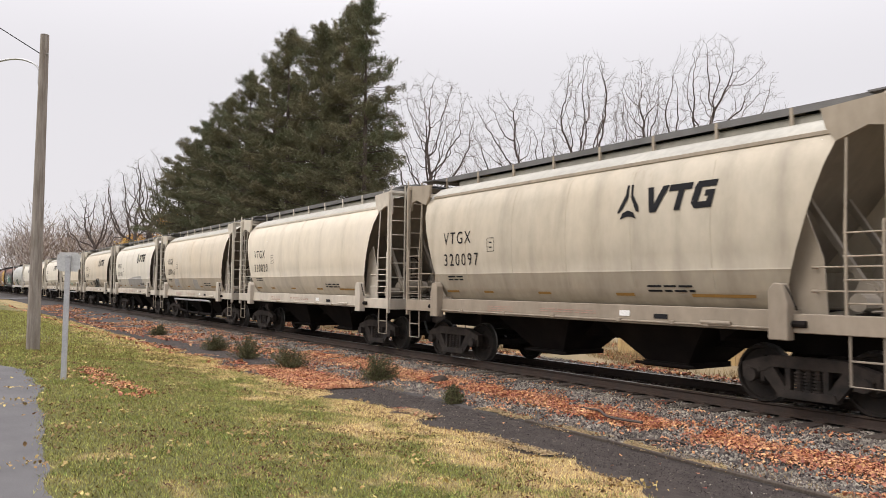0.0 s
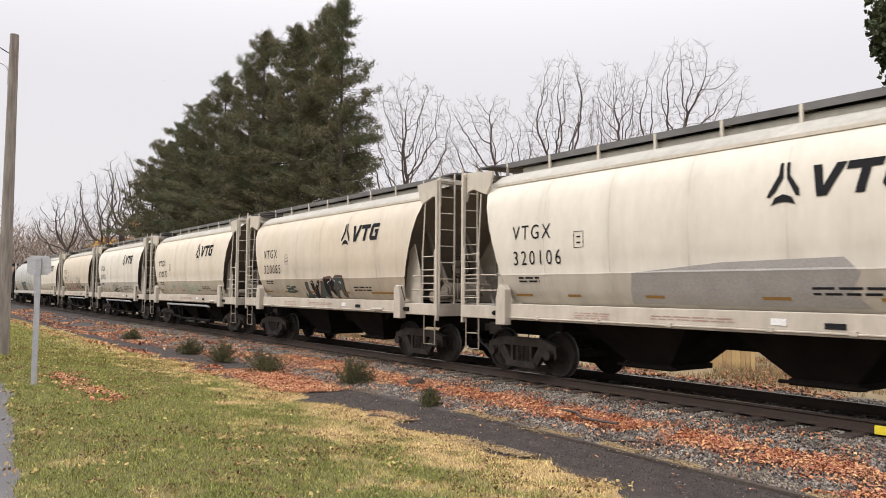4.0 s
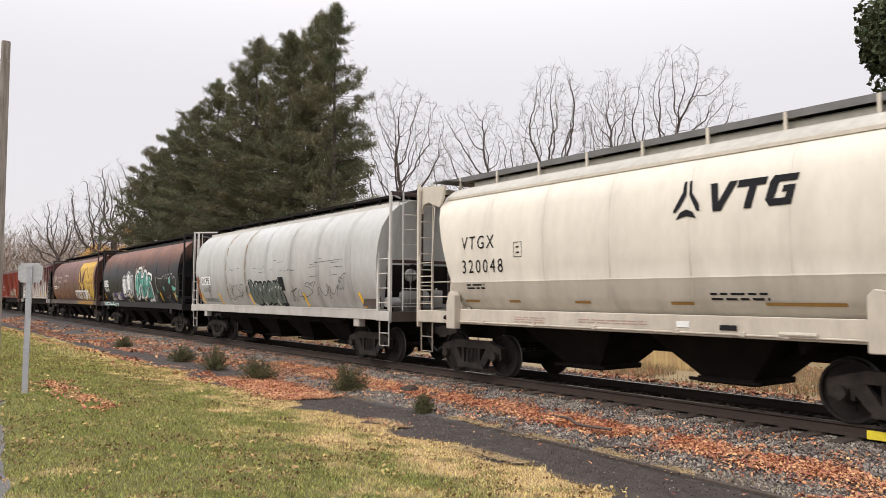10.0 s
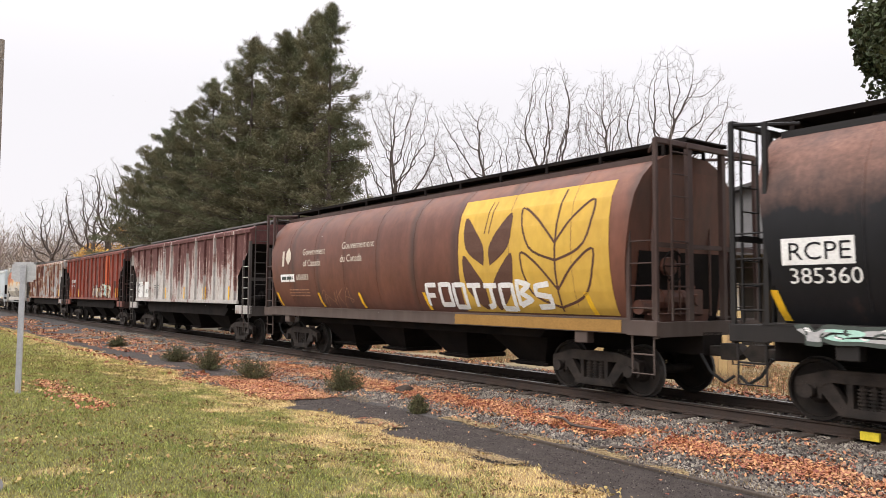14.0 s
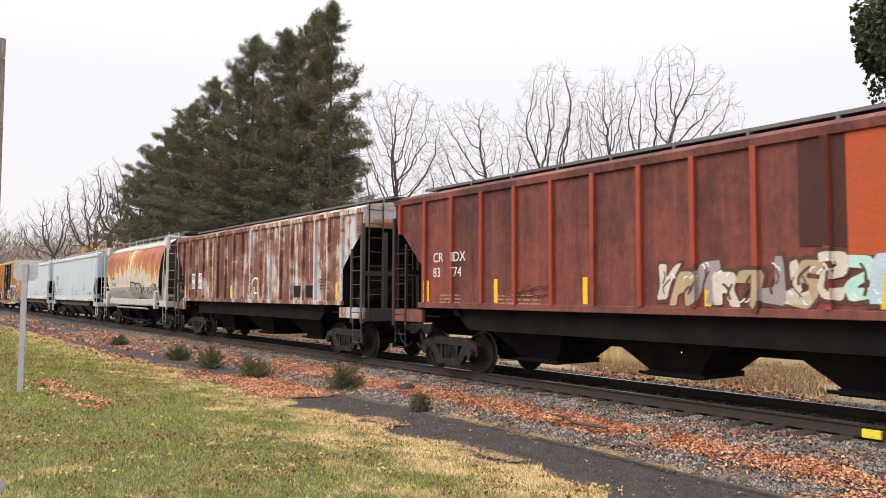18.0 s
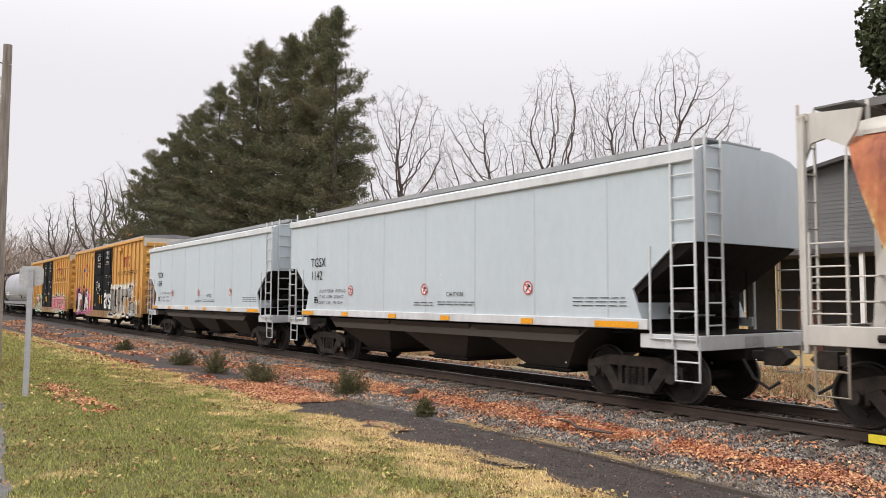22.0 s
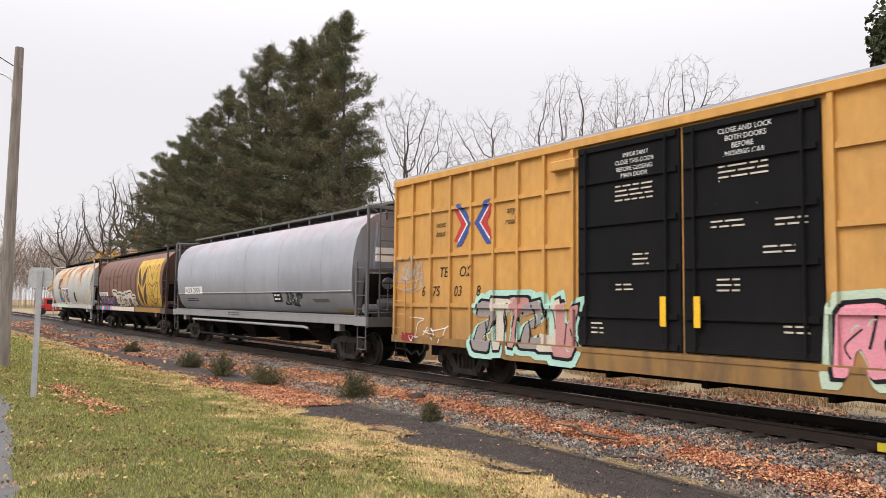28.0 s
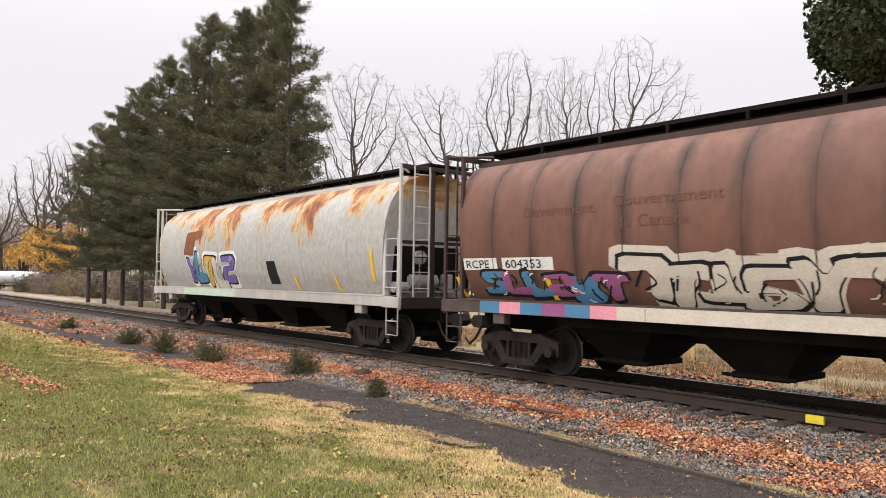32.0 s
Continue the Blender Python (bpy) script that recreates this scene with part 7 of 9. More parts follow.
part("graffiti", stroke(stroke(B(), [(11.5 - h, 2.0), (11.38 - h, 2.3), *ghost], .03, ROUND_SIDE, .014), curve_pts([ghost[-1], (14.55 - h, 2.4), (14.35 - h, 1.95), (14.0 - h, 1.62)], 6), .028, ROUND_SIDE, .014), M_PALELINE, c)
smear = B()
for k in range(26):
    x = 11.5 - h + k * .105 + rnd.uniform(-.04, .04)
    stroke(smear, [(x, 1.7 + rnd.uniform(0, .5)), (x + rnd.uniform(-.05, .05), 2.55 + rnd.uniform(-.4, .1))], rnd.uniform(.01, .035), ROUND_SIDE, .008)
part("graffiti", smear, M_SMEAR, c)
for x, z, w, hh in ((13.55, 2.45, .22, .45), (14.1, 2.1, .35, .30), (14.25, 1.75, .25, .18), (11.55, 1.95, .14, .12), (12.6, 2.1, .10, .35)):
    part("graffiti", patch([(x - h + w * math.cos(a) * (.7 + .3 * math.sin(3 * a + x)), z + hh * .5 * math.sin(a) * (.75 + .25 * math.cos(2 * a + x))) for a in np.linspace(0, 6.0, 13)], ROUND_SIDE, .012), M_TEAL, c)
tag(c, 5.2 - h, 1.45, 1.2, .4, M_WHITEPAINT, ROUND_SIDE, 47, 9, .03)
tag(c, 6.8 - h, 1.4, .9, .5, M_WHITEPAINT, ROUND_SIDE, 48, 8, .03)
tag(c, 10.6 - h, 1.45, .6, .45, M_PALELINE, ROUND_SIDE, 49, 9, .035)
tag(c, 12.7 - h, 1.44, .7, .3, M_PALELINE, ROUND_SIDE, 50, 7, .035)
piece(c, 1.9 - h, 1.45, 2.6, .48, 6, [M_CREAM, M_GREYSPRAY, M_PURPLE], M_DARKTAG, None, ROUND_SIDE, 51)
piece(c, .6 - h, 1.18, 3.6, .20, 8, [M_PALELINE, M_MINT], M_DARKTAG, None, flat_side(1.56), 52)

h = 8.1
c = put(long_hopper(h, BROWN_RC, BROWN_FRAME, "faded brown round-bodied grain hopper car with a yellow wheat emblem", rail_paint=M_UNDER, seams=8), h, -176.14)
h -= 0.45      # the lettering is set out from the rear end
wheat(c, h, 10.35 - h, 14.75 - h, 1.46, 3.92, ROUND_SIDE)
for t, x, z, s in (("Government", 2.45, 3.02, .20), ("of Canada", 2.5, 2.68, .20), ("Gouvernement", 4.92, 3.10, .20), ("du Canada", 4.85, 2.74, .20)):
    lettering(c, t, x - h, z, s, M_CREAM, ROUND_SIDE, 1.0, .008)
stripe(c, [(1.0 - h, 2.72), (1.15 - h, 2.72), (1.15 - h, 3.2), (1.0 - h, 3.2)], M_CREAM, ROUND_SIDE, "emblem")
stripe(c, [(1.25 - h, 2.95), (1.45 - h, 2.75), (1.65 - h, 2.95), (1.6 - h, 3.15), (1.45 - h, 3.3), (1.3 - h, 3.15)], M_CREAM, ROUND_SIDE, "emblem")
plate(c, .85 - h, 1.85 - h, 2.22, 2.46, ROUND_SIDE)
bars(c, .95 - h, 2.29, .8, 1, M_DARKTAG, ROUND_SIDE, .10, .1, 2)
lettering(c, "606083", 2.0 - h, 2.27, .18, M_CREAM, ROUND_SIDE, 1.1)
block_letters(c, "FOOTJOBS", 9.0 - h, 1.57, 4.3, .48, .11, M_WHITEPAINT, ROUND_SIDE, 61)
yellow_marks(c, [.5 - h, 3.4 - h, 5.8 - h, 8.9 - h, 14.15 - h], ROUND_SIDE)
tag(c, 3.4 - h, 1.5, 2.0, .5, M_FADED, ROUND_SIDE, 62, 9, .04)
bars(c, 1.4 - h, 1.95, 1.4, 3, M_FADED, ROUND_SIDE, .04, .09, 7)
part("paint_streak", fill(B(), [(10.2 - h, 1.18), (15.0 - h, 1.18), (15.0 - h, 1.40), (10.2 - h, 1.40)], flat_side(1.552), .006, 2), M_OCHRE, c)


def rib_side(half, posts=15):
    span = half - .35
    return flat_side(1.462, [(-span + 2 * span * i / (posts - 1) - .045, -span + 2 * span * i / (posts - 1) + .045, 1.547) for i in range(posts)])


h = 8.08
c = put(ribbed_hopper(h, PM_PAINT, "white ribbed three-bay hopper car streaked with dark rust", GREY_FRAME, ladder_paint=WHITE_FRAME), h, -193.73)
side = rib_side(h)
for a, b in ((1.30, 3.28),):
    plate(c, a - h, b - h, 1.66, 2.42, side)
lettering(c, "PM", 1.48 - h, 2.16, .20, M_BLACKPAINT, side, 1.1, .012, off=.016)
lettering(c, "RX", 2.12 - h, 2.16, .20, M_BLACKPAINT, side, 1.1, .012, off=.016)
for t, x in (("43", 1.52), ("04", 2.15), ("05", 2.85)):
    lettering(c, t, x - h, 1.86, .20, M_BLACKPAINT, side, 1.1, .012, off=.016)
yellow_marks(c, [1.22 - h, 3.42 - h, 6.04 - h, 8.72 - h, 11.4 - h, 14.0 - h], side, 1.62, .5, 0)
bars(c, 4.3 - h, 2.2, .7, 5, M_DARKTAG, side, .04, .1, 5)

h = 7.9
c = put(ribbed_hopper(h, RED_PAINT, "rust-red ribbed three-bay hopper car with graffiti", DARK_FRAME, post_paint=RED_POST), h, -210.96)
side = rib_side(h)
for t, x, z in (("CR", 1.72, 2.55), ("DX", 2.52, 2.55), ("83", 1.72, 2.20), ("74", 2.52, 2.20)):
    lettering(c, t, x - h, z, .22, M_WHITEPAINT, side, 1.0, .012)
piece(c, 8.2 - h, 1.62, 2.6, .66, 7, [M_CREAM, M_TANSPRAY, M_GREYSPRAY], M_SPRAYBROWN, None, side, 71, .15)
piece(c, 10.6 - h, 1.64, 2.2, .72, 6, [M_TANSPRAY, M_CREAM, M_MINT, M_PALEBLUE], M_SPRAYBROWN, None, side, 72, .12)
stripe(c, [(10.72 - h, 2.5), (11.40 - h, 2.45), (11.40 - h, 4.02), (10.72 - h, 4.02)], M_DARKPATCH, side, "paint_patch")
stripe(c, [(11.40 - h, 2.35), (12.45 - h, 2.30), (12.45 - h, 4.02), (11.40 - h, 4.02)], M_ORANGEPATCH, side, "paint_patch")
stripe(c, [(13.6 - h, 1.9), (14.05 - h, 1.9), (14.05 - h, 2.55), (13.6 - h, 2.55)], M_DARKPATCH, side, "number_panel")
yellow_marks(c, [1.45 - h, 3.97 - h, 6.54 - h, 9.15 - h, 11.8 - h, 14.35 - h], side, 1.62, .5, 0)
tag(c, 4.4 - h, 1.8, 1.2, .25, M_DARKPATCH, side, 73, 8, .03)
for x, w in ((4.0, 1.4), (2.0, .8), (12.9, .8)):
    bars(c, x - h, 1.75, w, 3, M_FADED, side, .04, .08, int(x))

h = 8.3
c = put(ribbed_hopper(h, LN_PAINT, "grey ribbed three-bay hopper car with heavy brown rust streaks", GREY_FRAME, posts=20), h, -229.07)
side = rib_side(h, 20)
for x in (2.22, 3.04):
    plate(c, x - h, x + .42 - h, 1.98, 2.62, side)
for t, x, z in (("NA", 2.26, 2.36), ("HX", 3.08, 2.36), ("24", 2.26, 2.04), ("47", 3.08, 2.04)):
    lettering(c, t, x - h, z, .20, M_BLACKPAINT, side, .9, .01, off=.016)
for x in (12.2, 13.05):
    stripe(c, [(x - h, 1.68), (x + .62 - h, 1.68), (x + .62 - h, 2.05), (x - h, 2.05)], M_BLACKPAINT, side, "number_panel")
ring = [(9.1 - h + .38 * math.cos(a), 1.98 + .36 * math.sin(a)) for a in np.linspace(-.7, 3.9, 16)]
part("owner_mark", stroke(B(), ring, .06, side, .012), M_WHITEPAINT, c)
part("owner_mark", fill(fill(B(), [(8.95 - h, 1.78), (9.2 - h, 1.78), (9.2 - h, 1.84), (9.02 - h, 1.84), (9.02 - h, 2.02), (8.95 - h, 2.02)], side, .012, 5), [(9.3 - h, 1.78), (9.45 - h, 1.78), (9.45 - h, 1.84), (9.3 - h, 1.84)], side, .012, 2), M_WHITEPAINT, c)
yellow_marks(c, [1.35 - h, 4.2 - h, 6.7 - h, 9.4 - h, 15.0 - h], side, 1.62, .5, 0)
bars(c, 14.0 - h, 2.2, .6, 4, M_DARKTAG, side, .04, .09, 6)

c, h = nahx, 5.72
lettering(c, "NAHX", 1.62 - h, 2.52, .17, M_DARKTAG, SAND_SIDE, 1.15, .01)
lettering(c, "321083", 1.62 - h, 2.17, .20, M_BLACKPAINT, SAND_SIDE, 1.05, .012)
for i, (x, z, w, hh, wd) in enumerate(((7.5, 1.9, .8, .4, .05), (8.6, 1.7, .9, .35, .045), (9.4, 1.9, 1.0, .4, .05), (5.2, 1.9, .3, .15, .03), (2.6, 1.6, 1.6, .3, .025))):
    tag(c, x - h, z, w, hh, M_BLACKPAINT if i < 3 else M_DARKTAG, SAND_SIDE, 80 + i, 8, wd)
fat_letters(c, "BR", 5.7 - h, 1.50, 2.1, .84, [M_SILVERWARM], M_BLACKPAINT, None, SAND_SIDE, 7, .05)
yellow_marks(c, [1.2 - h, 5.0 - h, 7.9 - h, 9.75 - h], SAND_SIDE, 2.05, .45, 0)
yellow_marks(c, [7.7 - h, 10.0 - h], SAND_SIDE, 1.6, .3, .1)


def no_climb(car, x, z, r, side):
    """A round red prohibition mark."""
    ringp = [(x + r * math.cos(a), z + r * math.sin(a)) for a in np.linspace(0, 2 * math.pi, 19)]
    disc = [(x + r * math.cos(a), z + r * math.sin(a)) for a in np.linspace(0, 2 * math.pi, 18)[:-1]]
    part("warning_mark", fill(B(), disc, side, .006, 8), M_WHITEPAINT, car)
    part("warning_mark", stroke(stroke(B(), ringp, .028, side, .014), [(x - r * .7, z + r * .7), (x + r * .7, z - r * .7)], .03, side, .014), M_REDPAINT, car)
    part("warning_mark", stroke(stroke(B(), [(x - .06, z - .08), (x + .05, z + .06)], .035, side, .010), [(x - .02, z + .08), (x + .08, z + .01)], .03, side, .010), M_BLACKPAINT, car)


for h, rear, number in ((7.68, -259.64, "1142"), (7.63, -276.35, "1369")):
    c = put(smooth_hopper(h, TG_PAINT, TG_WHITE, "clean light grey smooth-sided hopper car with white trim"), h, rear)
    side = flat_side(1.537)
    lettering(c, "TGSX", 1.50 - h, 2.75, .27, M_BLACKPAINT, side, 1.0, .018)
    lettering(c, number, 1.50 - h, 2.36, .27, M_BLACKPAINT, side, 1.0, .018)
    for z, row in ((1.98, "LD LMT 225500  102250 KG"), (1.81, "LT WT  60500   27450 KG"), (1.64, "CU FT   5431   153 CU M")):
        lettering(c, row, 2.05 - h, z, .085, M_BLACKPAINT, side, 1.15, name="capacity_data")
    for x in (4.0, 7.65, 11.35):
        no_climb(c, x - h, 2.03, .125, side)
    lettering(c, "CAUTION", 8.55 - h, 1.86, .10, M_BLACKPAINT, side, 1.0, .008, name="warning_text")
    bars(c, 8.2 - h, 1.72, 1.4, 2, M_DARKTAG, side, .02, .06, 4)
    bars(c, 7.2 - h, 1.70, .8, 2, M_DARKTAG, side, .018, .06, 5)
    bars(c, 12.6 - h, 1.82, 1.3, 3, M_DARKTAG, side, .016, .07, 6)
    bars(c, 1.75 - h, 1.80, .26, 3, M_BLACKPAINT, side, .05, .07, 7)
    sill = flat_side(1.593)
    for x, w in ((1.05, .75), (3.6, .35), (6.1, .35), (8.4, .35), (11.2, .35), (13.2, 1.0)):
        stripe(c, [(x - h, 1.31), (x + w - h, 1.31), (x + w - h, 1.42), (x - h, 1.42)], M_AMBER, sill, rows=1)


def box_side(half, railed=True):
    d0, d1 = -2.55, 2.20
    xs = [-half + .05 + (d0 - .15 + half - .05) * i / 8 for i in range(9)] + [d1 + .15 + (half - .05 - d1 - .15) * i / 8 for i in range(9)]
    return flat_side(1.422, [(x - .04, x + .04, 1.492) for x in xs] + [(d0 - .05, d1 + .05, 1.472)], [(.60, .985, 1.526)] + ([(z - .05, z + .05, 1.477) for z in (1.75, 2.95, 4.05)] if railed else []))


def cross_mark(car, x, z, w, high, side):
    """The owner's crossed mark as plain chevrons: blue round red, with a white line between."""
    for e in (-1, 1):
        for near, t, tall, mat in ((.02, .15, .5, M_BLUEPAINT), (.17, .04, .5, M_WHITEPAINT), (.21, .17, .5, M_REDPAINT)):
            reach = .36
            poly = [(near, 0), (near + reach, tall), (min(near + reach + t, .56), tall if near < .2 else tall * .80), (near + t, 0), (min(near + reach + t, .56), -tall if near < .2 else -tall * .80), (near + reach, -tall)]
            if near > .1:
                poly = [(near, 0), (near + reach * .8, tall * .8), (near + reach * .8 + t * .6, tall * .74), (near + t, 0), (near + reach * .8 + t * .6, -tall * .74), (near + reach * .8, -tall * .8)]
            part("owner_mark", patch([(x + e * a * w, z + b * high) for a, b in poly], side, .012), mat, car)


def owner_blocks(car, x, z, w, high, side):
    """The owner's large mark as plain maroon blocks."""
    bm = fill(B(), [(x, z + high * .72), (x + w * .66, z + high * .8), (x + w * .66, z + high), (x - .03, z + high)], side, .013, 3)
    for a in (.12, .44):
        fill(bm, [(x + w * a, z), (x + w * (a + .13), z), (x + w * (a + .13), z + high * .8), (x + w * a, z + high * .76)], side, .013, 8)
    for k in (0, 1):
        y0, y1 = (0, high) if k else (high, 0)
        fill(bm, [(x + w * .70, z + y0), (x + w * .80, z + y0), (x + w * 1.0, z + y1), (x + w * .90, z + y1)], side, .0135 + .0025 * k, 10)
    return part("owner_mark", bm, M_MAROON, car)


for number, h, rear in ((0, 9.03, -295.87), (1, 9.22, -316.5)):
    c = put(boxcar(h, BOX_YELLOW, BOX_WHITE, "yellow high-cube boxcar with black double doors and " + ("pink and teal" if number else "silver and magenta") + " graffiti", bool(number)), h, rear)
    side = box_side(h, bool(number))
    cross_mark(c, 3.35 - h, 3.62, 1.25, 1.0, side)
    for t, x, z in (("next", 1.86, 3.62), ("load", 1.86, 3.40), ("any", 4.50, 3.74), ("road", 4.45, 3.50)):
        lettering(c, t, x - h, z, .15, M_BLACKPAINT, side, 1.0, .004, slant=.25)
    owner_blocks(c, 13.65 - h, 3.50, 1.9, .58, side)
    lettering(c, "RAILCAR POOLING EXPERTS", 12.45 - h, 3.08, .22, M_BLACKPAINT, side, 1.02, .0, spaced=1.06)
    lettering(c, "TB", 2.0 - h, 2.42, .24, M_BLACKPAINT, side, .95, .004, slant=.2)
    lettering(c, "OX", 2.80 - h, 2.42, .24, M_BLACKPAINT, side, .95, .004, slant=.2)
    if number:
        for t, x in (("6", 1.25), ("75", 1.72), ("03", 2.6), ("8", 3.45)):
            lettering(c, t, x - h, 1.97, .24, M_BLACKPAINT, side, .9, .004, slant=.2)
        piece(c, 3.5 - h, .78, 3.1, 1.10, 6, [M_GREYSPRAY, M_CREAM, M_DULLPINK], M_BLACKPAINT, M_MINT, side, 91, .1, None, .06)
        piece(c, 11.6 - h, .80, 5.2, 1.10, 9, [M_PINK], M_BLACKPAINT, M_MINTPALE, side, 92, .1, (4, 1, 2, 0, 4, 3, 1, 5, 4), .06)
        tag(c, .1 - h, 2.4, 1.1, .5, M_PALELINE, side, 93, 9, .05)
        tag(c, .3 - h, 2.2, 1.0, .7, M_PALELINE, side, 94, 7, .05)
        tag(c, .9 - h, .9, 1.6, .5, M_WHITEPAINT, side, 95, 7, .05)
    else:
        piece(c, .8 - h, .85, 3.8, 1.4, 7, [M_BLACKPAINT, M_WHITEPAINT, M_WHITEPAINT, M_DARKTAG], M_BLACKPAINT, M_MAGENTA, side, 96, .15)
        piece(c, 4.2 - h, .9, 1.6, 1.2, 3, [M_MAGENTA, M_PINK], M_MAGENTA, None, side, 97)
        fat_letters(c, "RUSTY", 10.9 - h, .88, 4.9, 1.42, [M_SILVER, M_SILVERWARM], M_BLACKPAINT, M_CREAM, side, 98, .05)
        piece(c, 15.5 - h, .72, 1.4, .8, 2, [M_SILVER], M_BLACKPAINT, None, side, 198, .12)
        piece(c, 11.2 - h, 2.3, 3.8, .25, 6, [M_WHITEPAINT], M_CREAM, None, side, 99)
        tag(c, 15.4 - h, 2.3, 1.3, .5, M_WHITEPAINT, side, 100, 10, .06)
        tag(c, 15.4 - h, 1.9, 1.2, .4, M_WHITEPAINT, side, 101, 8, .06)
        piece(c, 15.9 - h, .95, 1.3, .7, 2, [M_MINTPALE, M_CREAM], M_CREAM, None, side, 102)
    door = flat_side(1.476, (), [(z - .052, z + .052, 1.522) for z in (1.1, 1.62, 2.45, 3.3, 4.1, 4.7)])
    for x, z, size, rows in ((-1.60, 4.45, .078, ("IMPORTANT", "CLOSE THIS DOOR", "BEFORE CLOSING", "MAIN DOOR")), (.52, 4.52, .084, ("CLOSE AND LOCK", "BOTH DOORS", "BEFORE", "MOVING CAR"))):
        for i, row in enumerate(rows):
            lettering(c, row, x + .03 * (15 - len(row)), z - .125 * i, size, M_WHITEPAINT, door, .92, .006, name="stencil")
    for x, z, w, r in ((-1.6, 3.92, .85, 4), (.55, 3.98, .85, 3), (.4, 3.12, .6, 2), (1.5, 3.08, .5, 2), (-1.2, 2.68, .35, 3), (1.3, 2.68, .5, 2), (-1.6, 2.15, .4, 2), (.5, 2.2, .4, 3), (-2.2, 1.45, .3, 3), (1.6, 1.5, .4, 2)):
        bars(c, x, z, w, r, M_CREAM, door, .028, .085, int(100 * abs(x)), "stencil")
    yellow_marks(c, [-.55, .12], flat_side(1.56), 1.45, .5, 0)
    if not number:
        tag(c, -1.7, 2.3, 1.3, .4, M_WHITEPAINT, flat_side(1.52), 103, 9, .06)
        piece(c, .6, 1.15, 1.6, .9, 3, [M_WHITEPAINT, M_PALELINE], M_DARKTAG, None, flat_side(1.52), 104)
    for x in (4.2, -2.2 - .35 * 2):
        part("defect_card_box", box(B(), x - .35, x + .35, -1.56, -1.42, 4.42, 4.62, .02), BOX_YELLOW, c)
    part("route_panel", fill(B(), [(-h + .5, .85), (-h + 1.1, .85), (-h + 1.1, 1.05), (-h + .5, 1.05)], flat_side(1.525), .006, 2), M_MAROON if number else M_YELLOWPAINT, c)

h = 9.12
c = put(long_hopper(h, GREY_MC, GREY_MCFRAME, "grey four-bay covered hopper car with a darker lower half", 4, 5, FLOW_PROFILE, .55, .14, pipe_side=True, z_board=4.70, sill_paint=GREY_SILL), h, -336.06)
h -= 0.55      # the lettering is set out from the rear end
plate(c, 1.3 - h, 3.7 - h, 2.06, 2.40, FLOW_SIDE)
lettering(c, "MCEX", 1.40 - h, 2.14, .19, M_BLACKPAINT, FLOW_SIDE, 1.3, .01, off=.016)
lettering(c, "250576", 2.50 - h, 2.14, .19, M_BLACKPAINT, FLOW_SIDE, 1.1, .01, off=.016)
bars(c, 1.4 - h, 1.86, 1.6, 2, M_BLACKPAINT, FLOW_SIDE, .04, .08, 3)
stripe(c, [(11.2 - h, 1.78), (11.9 - h, 1.78), (11.9 - h, 2.10), (11.2 - h, 2.10)], M_BLACKPAINT, FLOW_SIDE, "number_panel")
bars(c, 11.28 - h, 1.98, .52, 2, M_WHITEPAINT, FLOW_SIDE, .06, .13, 9, "small_print", .018)
piece(c, 12.2 - h, 1.7, 1.2, .35, 4, [M_DARKTAG], M_BLACKPAINT, None, FLOW_SIDE, 111)
stripe(c, [(14.4 - h, 1.78), (15.4 - h, 1.80), (15.3 - h, 1.90), (14.2 - h, 1.88)], M_DARKTAG, FLOW_SIDE, "scrape")
stripe(c, [(15.6 - h, 1.50), (16.9 - h, 1.50), (16.9 - h, 1.57), (15.6 - h, 1.57)], M_OCHRE, FLOW_SIDE, rows=1)
bars(c, 6.9 - h, 1.34, 1.2, 2, M_DARKTAG, flat_side(1.555), .03, .07, 6)
for z in (3.16, 2.94):
    part("end_plate", box(B(), 9.08, 9.135, -1.25, -.55, z, z + .17), M_WHITEPAINT, c)

h = 7.98
c = put(long_hopper(h, BROWN2, BROWN_FRAME, "brown round-bodied grain hopper car with a yellow wheat emblem and graffiti", rail_paint=M_UNDER, seams=13), h, -353.38)
h -= 0.15      # the lettering is set out from the rear end
wheat(c, h, 10.45 - h, 14.8 - h, 1.46, 3.92, ROUND_SIDE)
plate(c, .55 - h, 1.55 - h, 2.02, 2.26, ROUND_SIDE)
plate(c, 1.70 - h, 3.05 - h, 2.02, 2.26, ROUND_SIDE)
lettering(c, "RCPE", .62 - h, 2.06, .16, M_BLACKPAINT, ROUND_SIDE, 1.35, .01, off=.016)
lettering(c, "604353", 1.78 - h, 2.06, .16, M_BLACKPAINT, ROUND_SIDE, 1.45, .01, off=.016)
for t, x, z in (("Government", 2.3, 3.02), ("Gouvernement", 4.42, 3.10), ("du Canada", 4.5, 2.74)):
    lettering(c, t, x - h, z, .20, M_GHOST, ROUND_SIDE, 1.18, .008)
for x, z, w in ((5.25, 2.12, .42), (6.45, 2.16, .5), (7.55, 2.14, .75), (8.7, 2.10, .35)):
    blob = [(x + w * math.cos(k * .35) * (.8 + .25 * math.sin(k * 2.1)) - h, z + .17 * math.sin(k * .35) * (.85 + .2 * math.cos(k * 1.7))) for k in range(18)]
    part("spray_cloud", fill(B(), blob, ROUND_SIDE, .004, 4), M_CREAM, c)
piece(c, 1.1 - h, 1.47, 3.5, .52, 6, [M_STEELBLUE, M_MAGENTA2], M_BLACKPAINT, None, ROUND_SIDE, 121, -.25)
piece(c, 4.6 - h, 1.47, 5.0, .68, 7, [M_CREAM], M_BLACKPAINT, M_CREAM, ROUND_SIDE, 122, -.1)
yellow_marks(c, [.35 - h, 2.9 - h, 9.2 - h, 12.1 - h, 14.3 - h], ROUND_SIDE)
lower = flat_side(1.552)
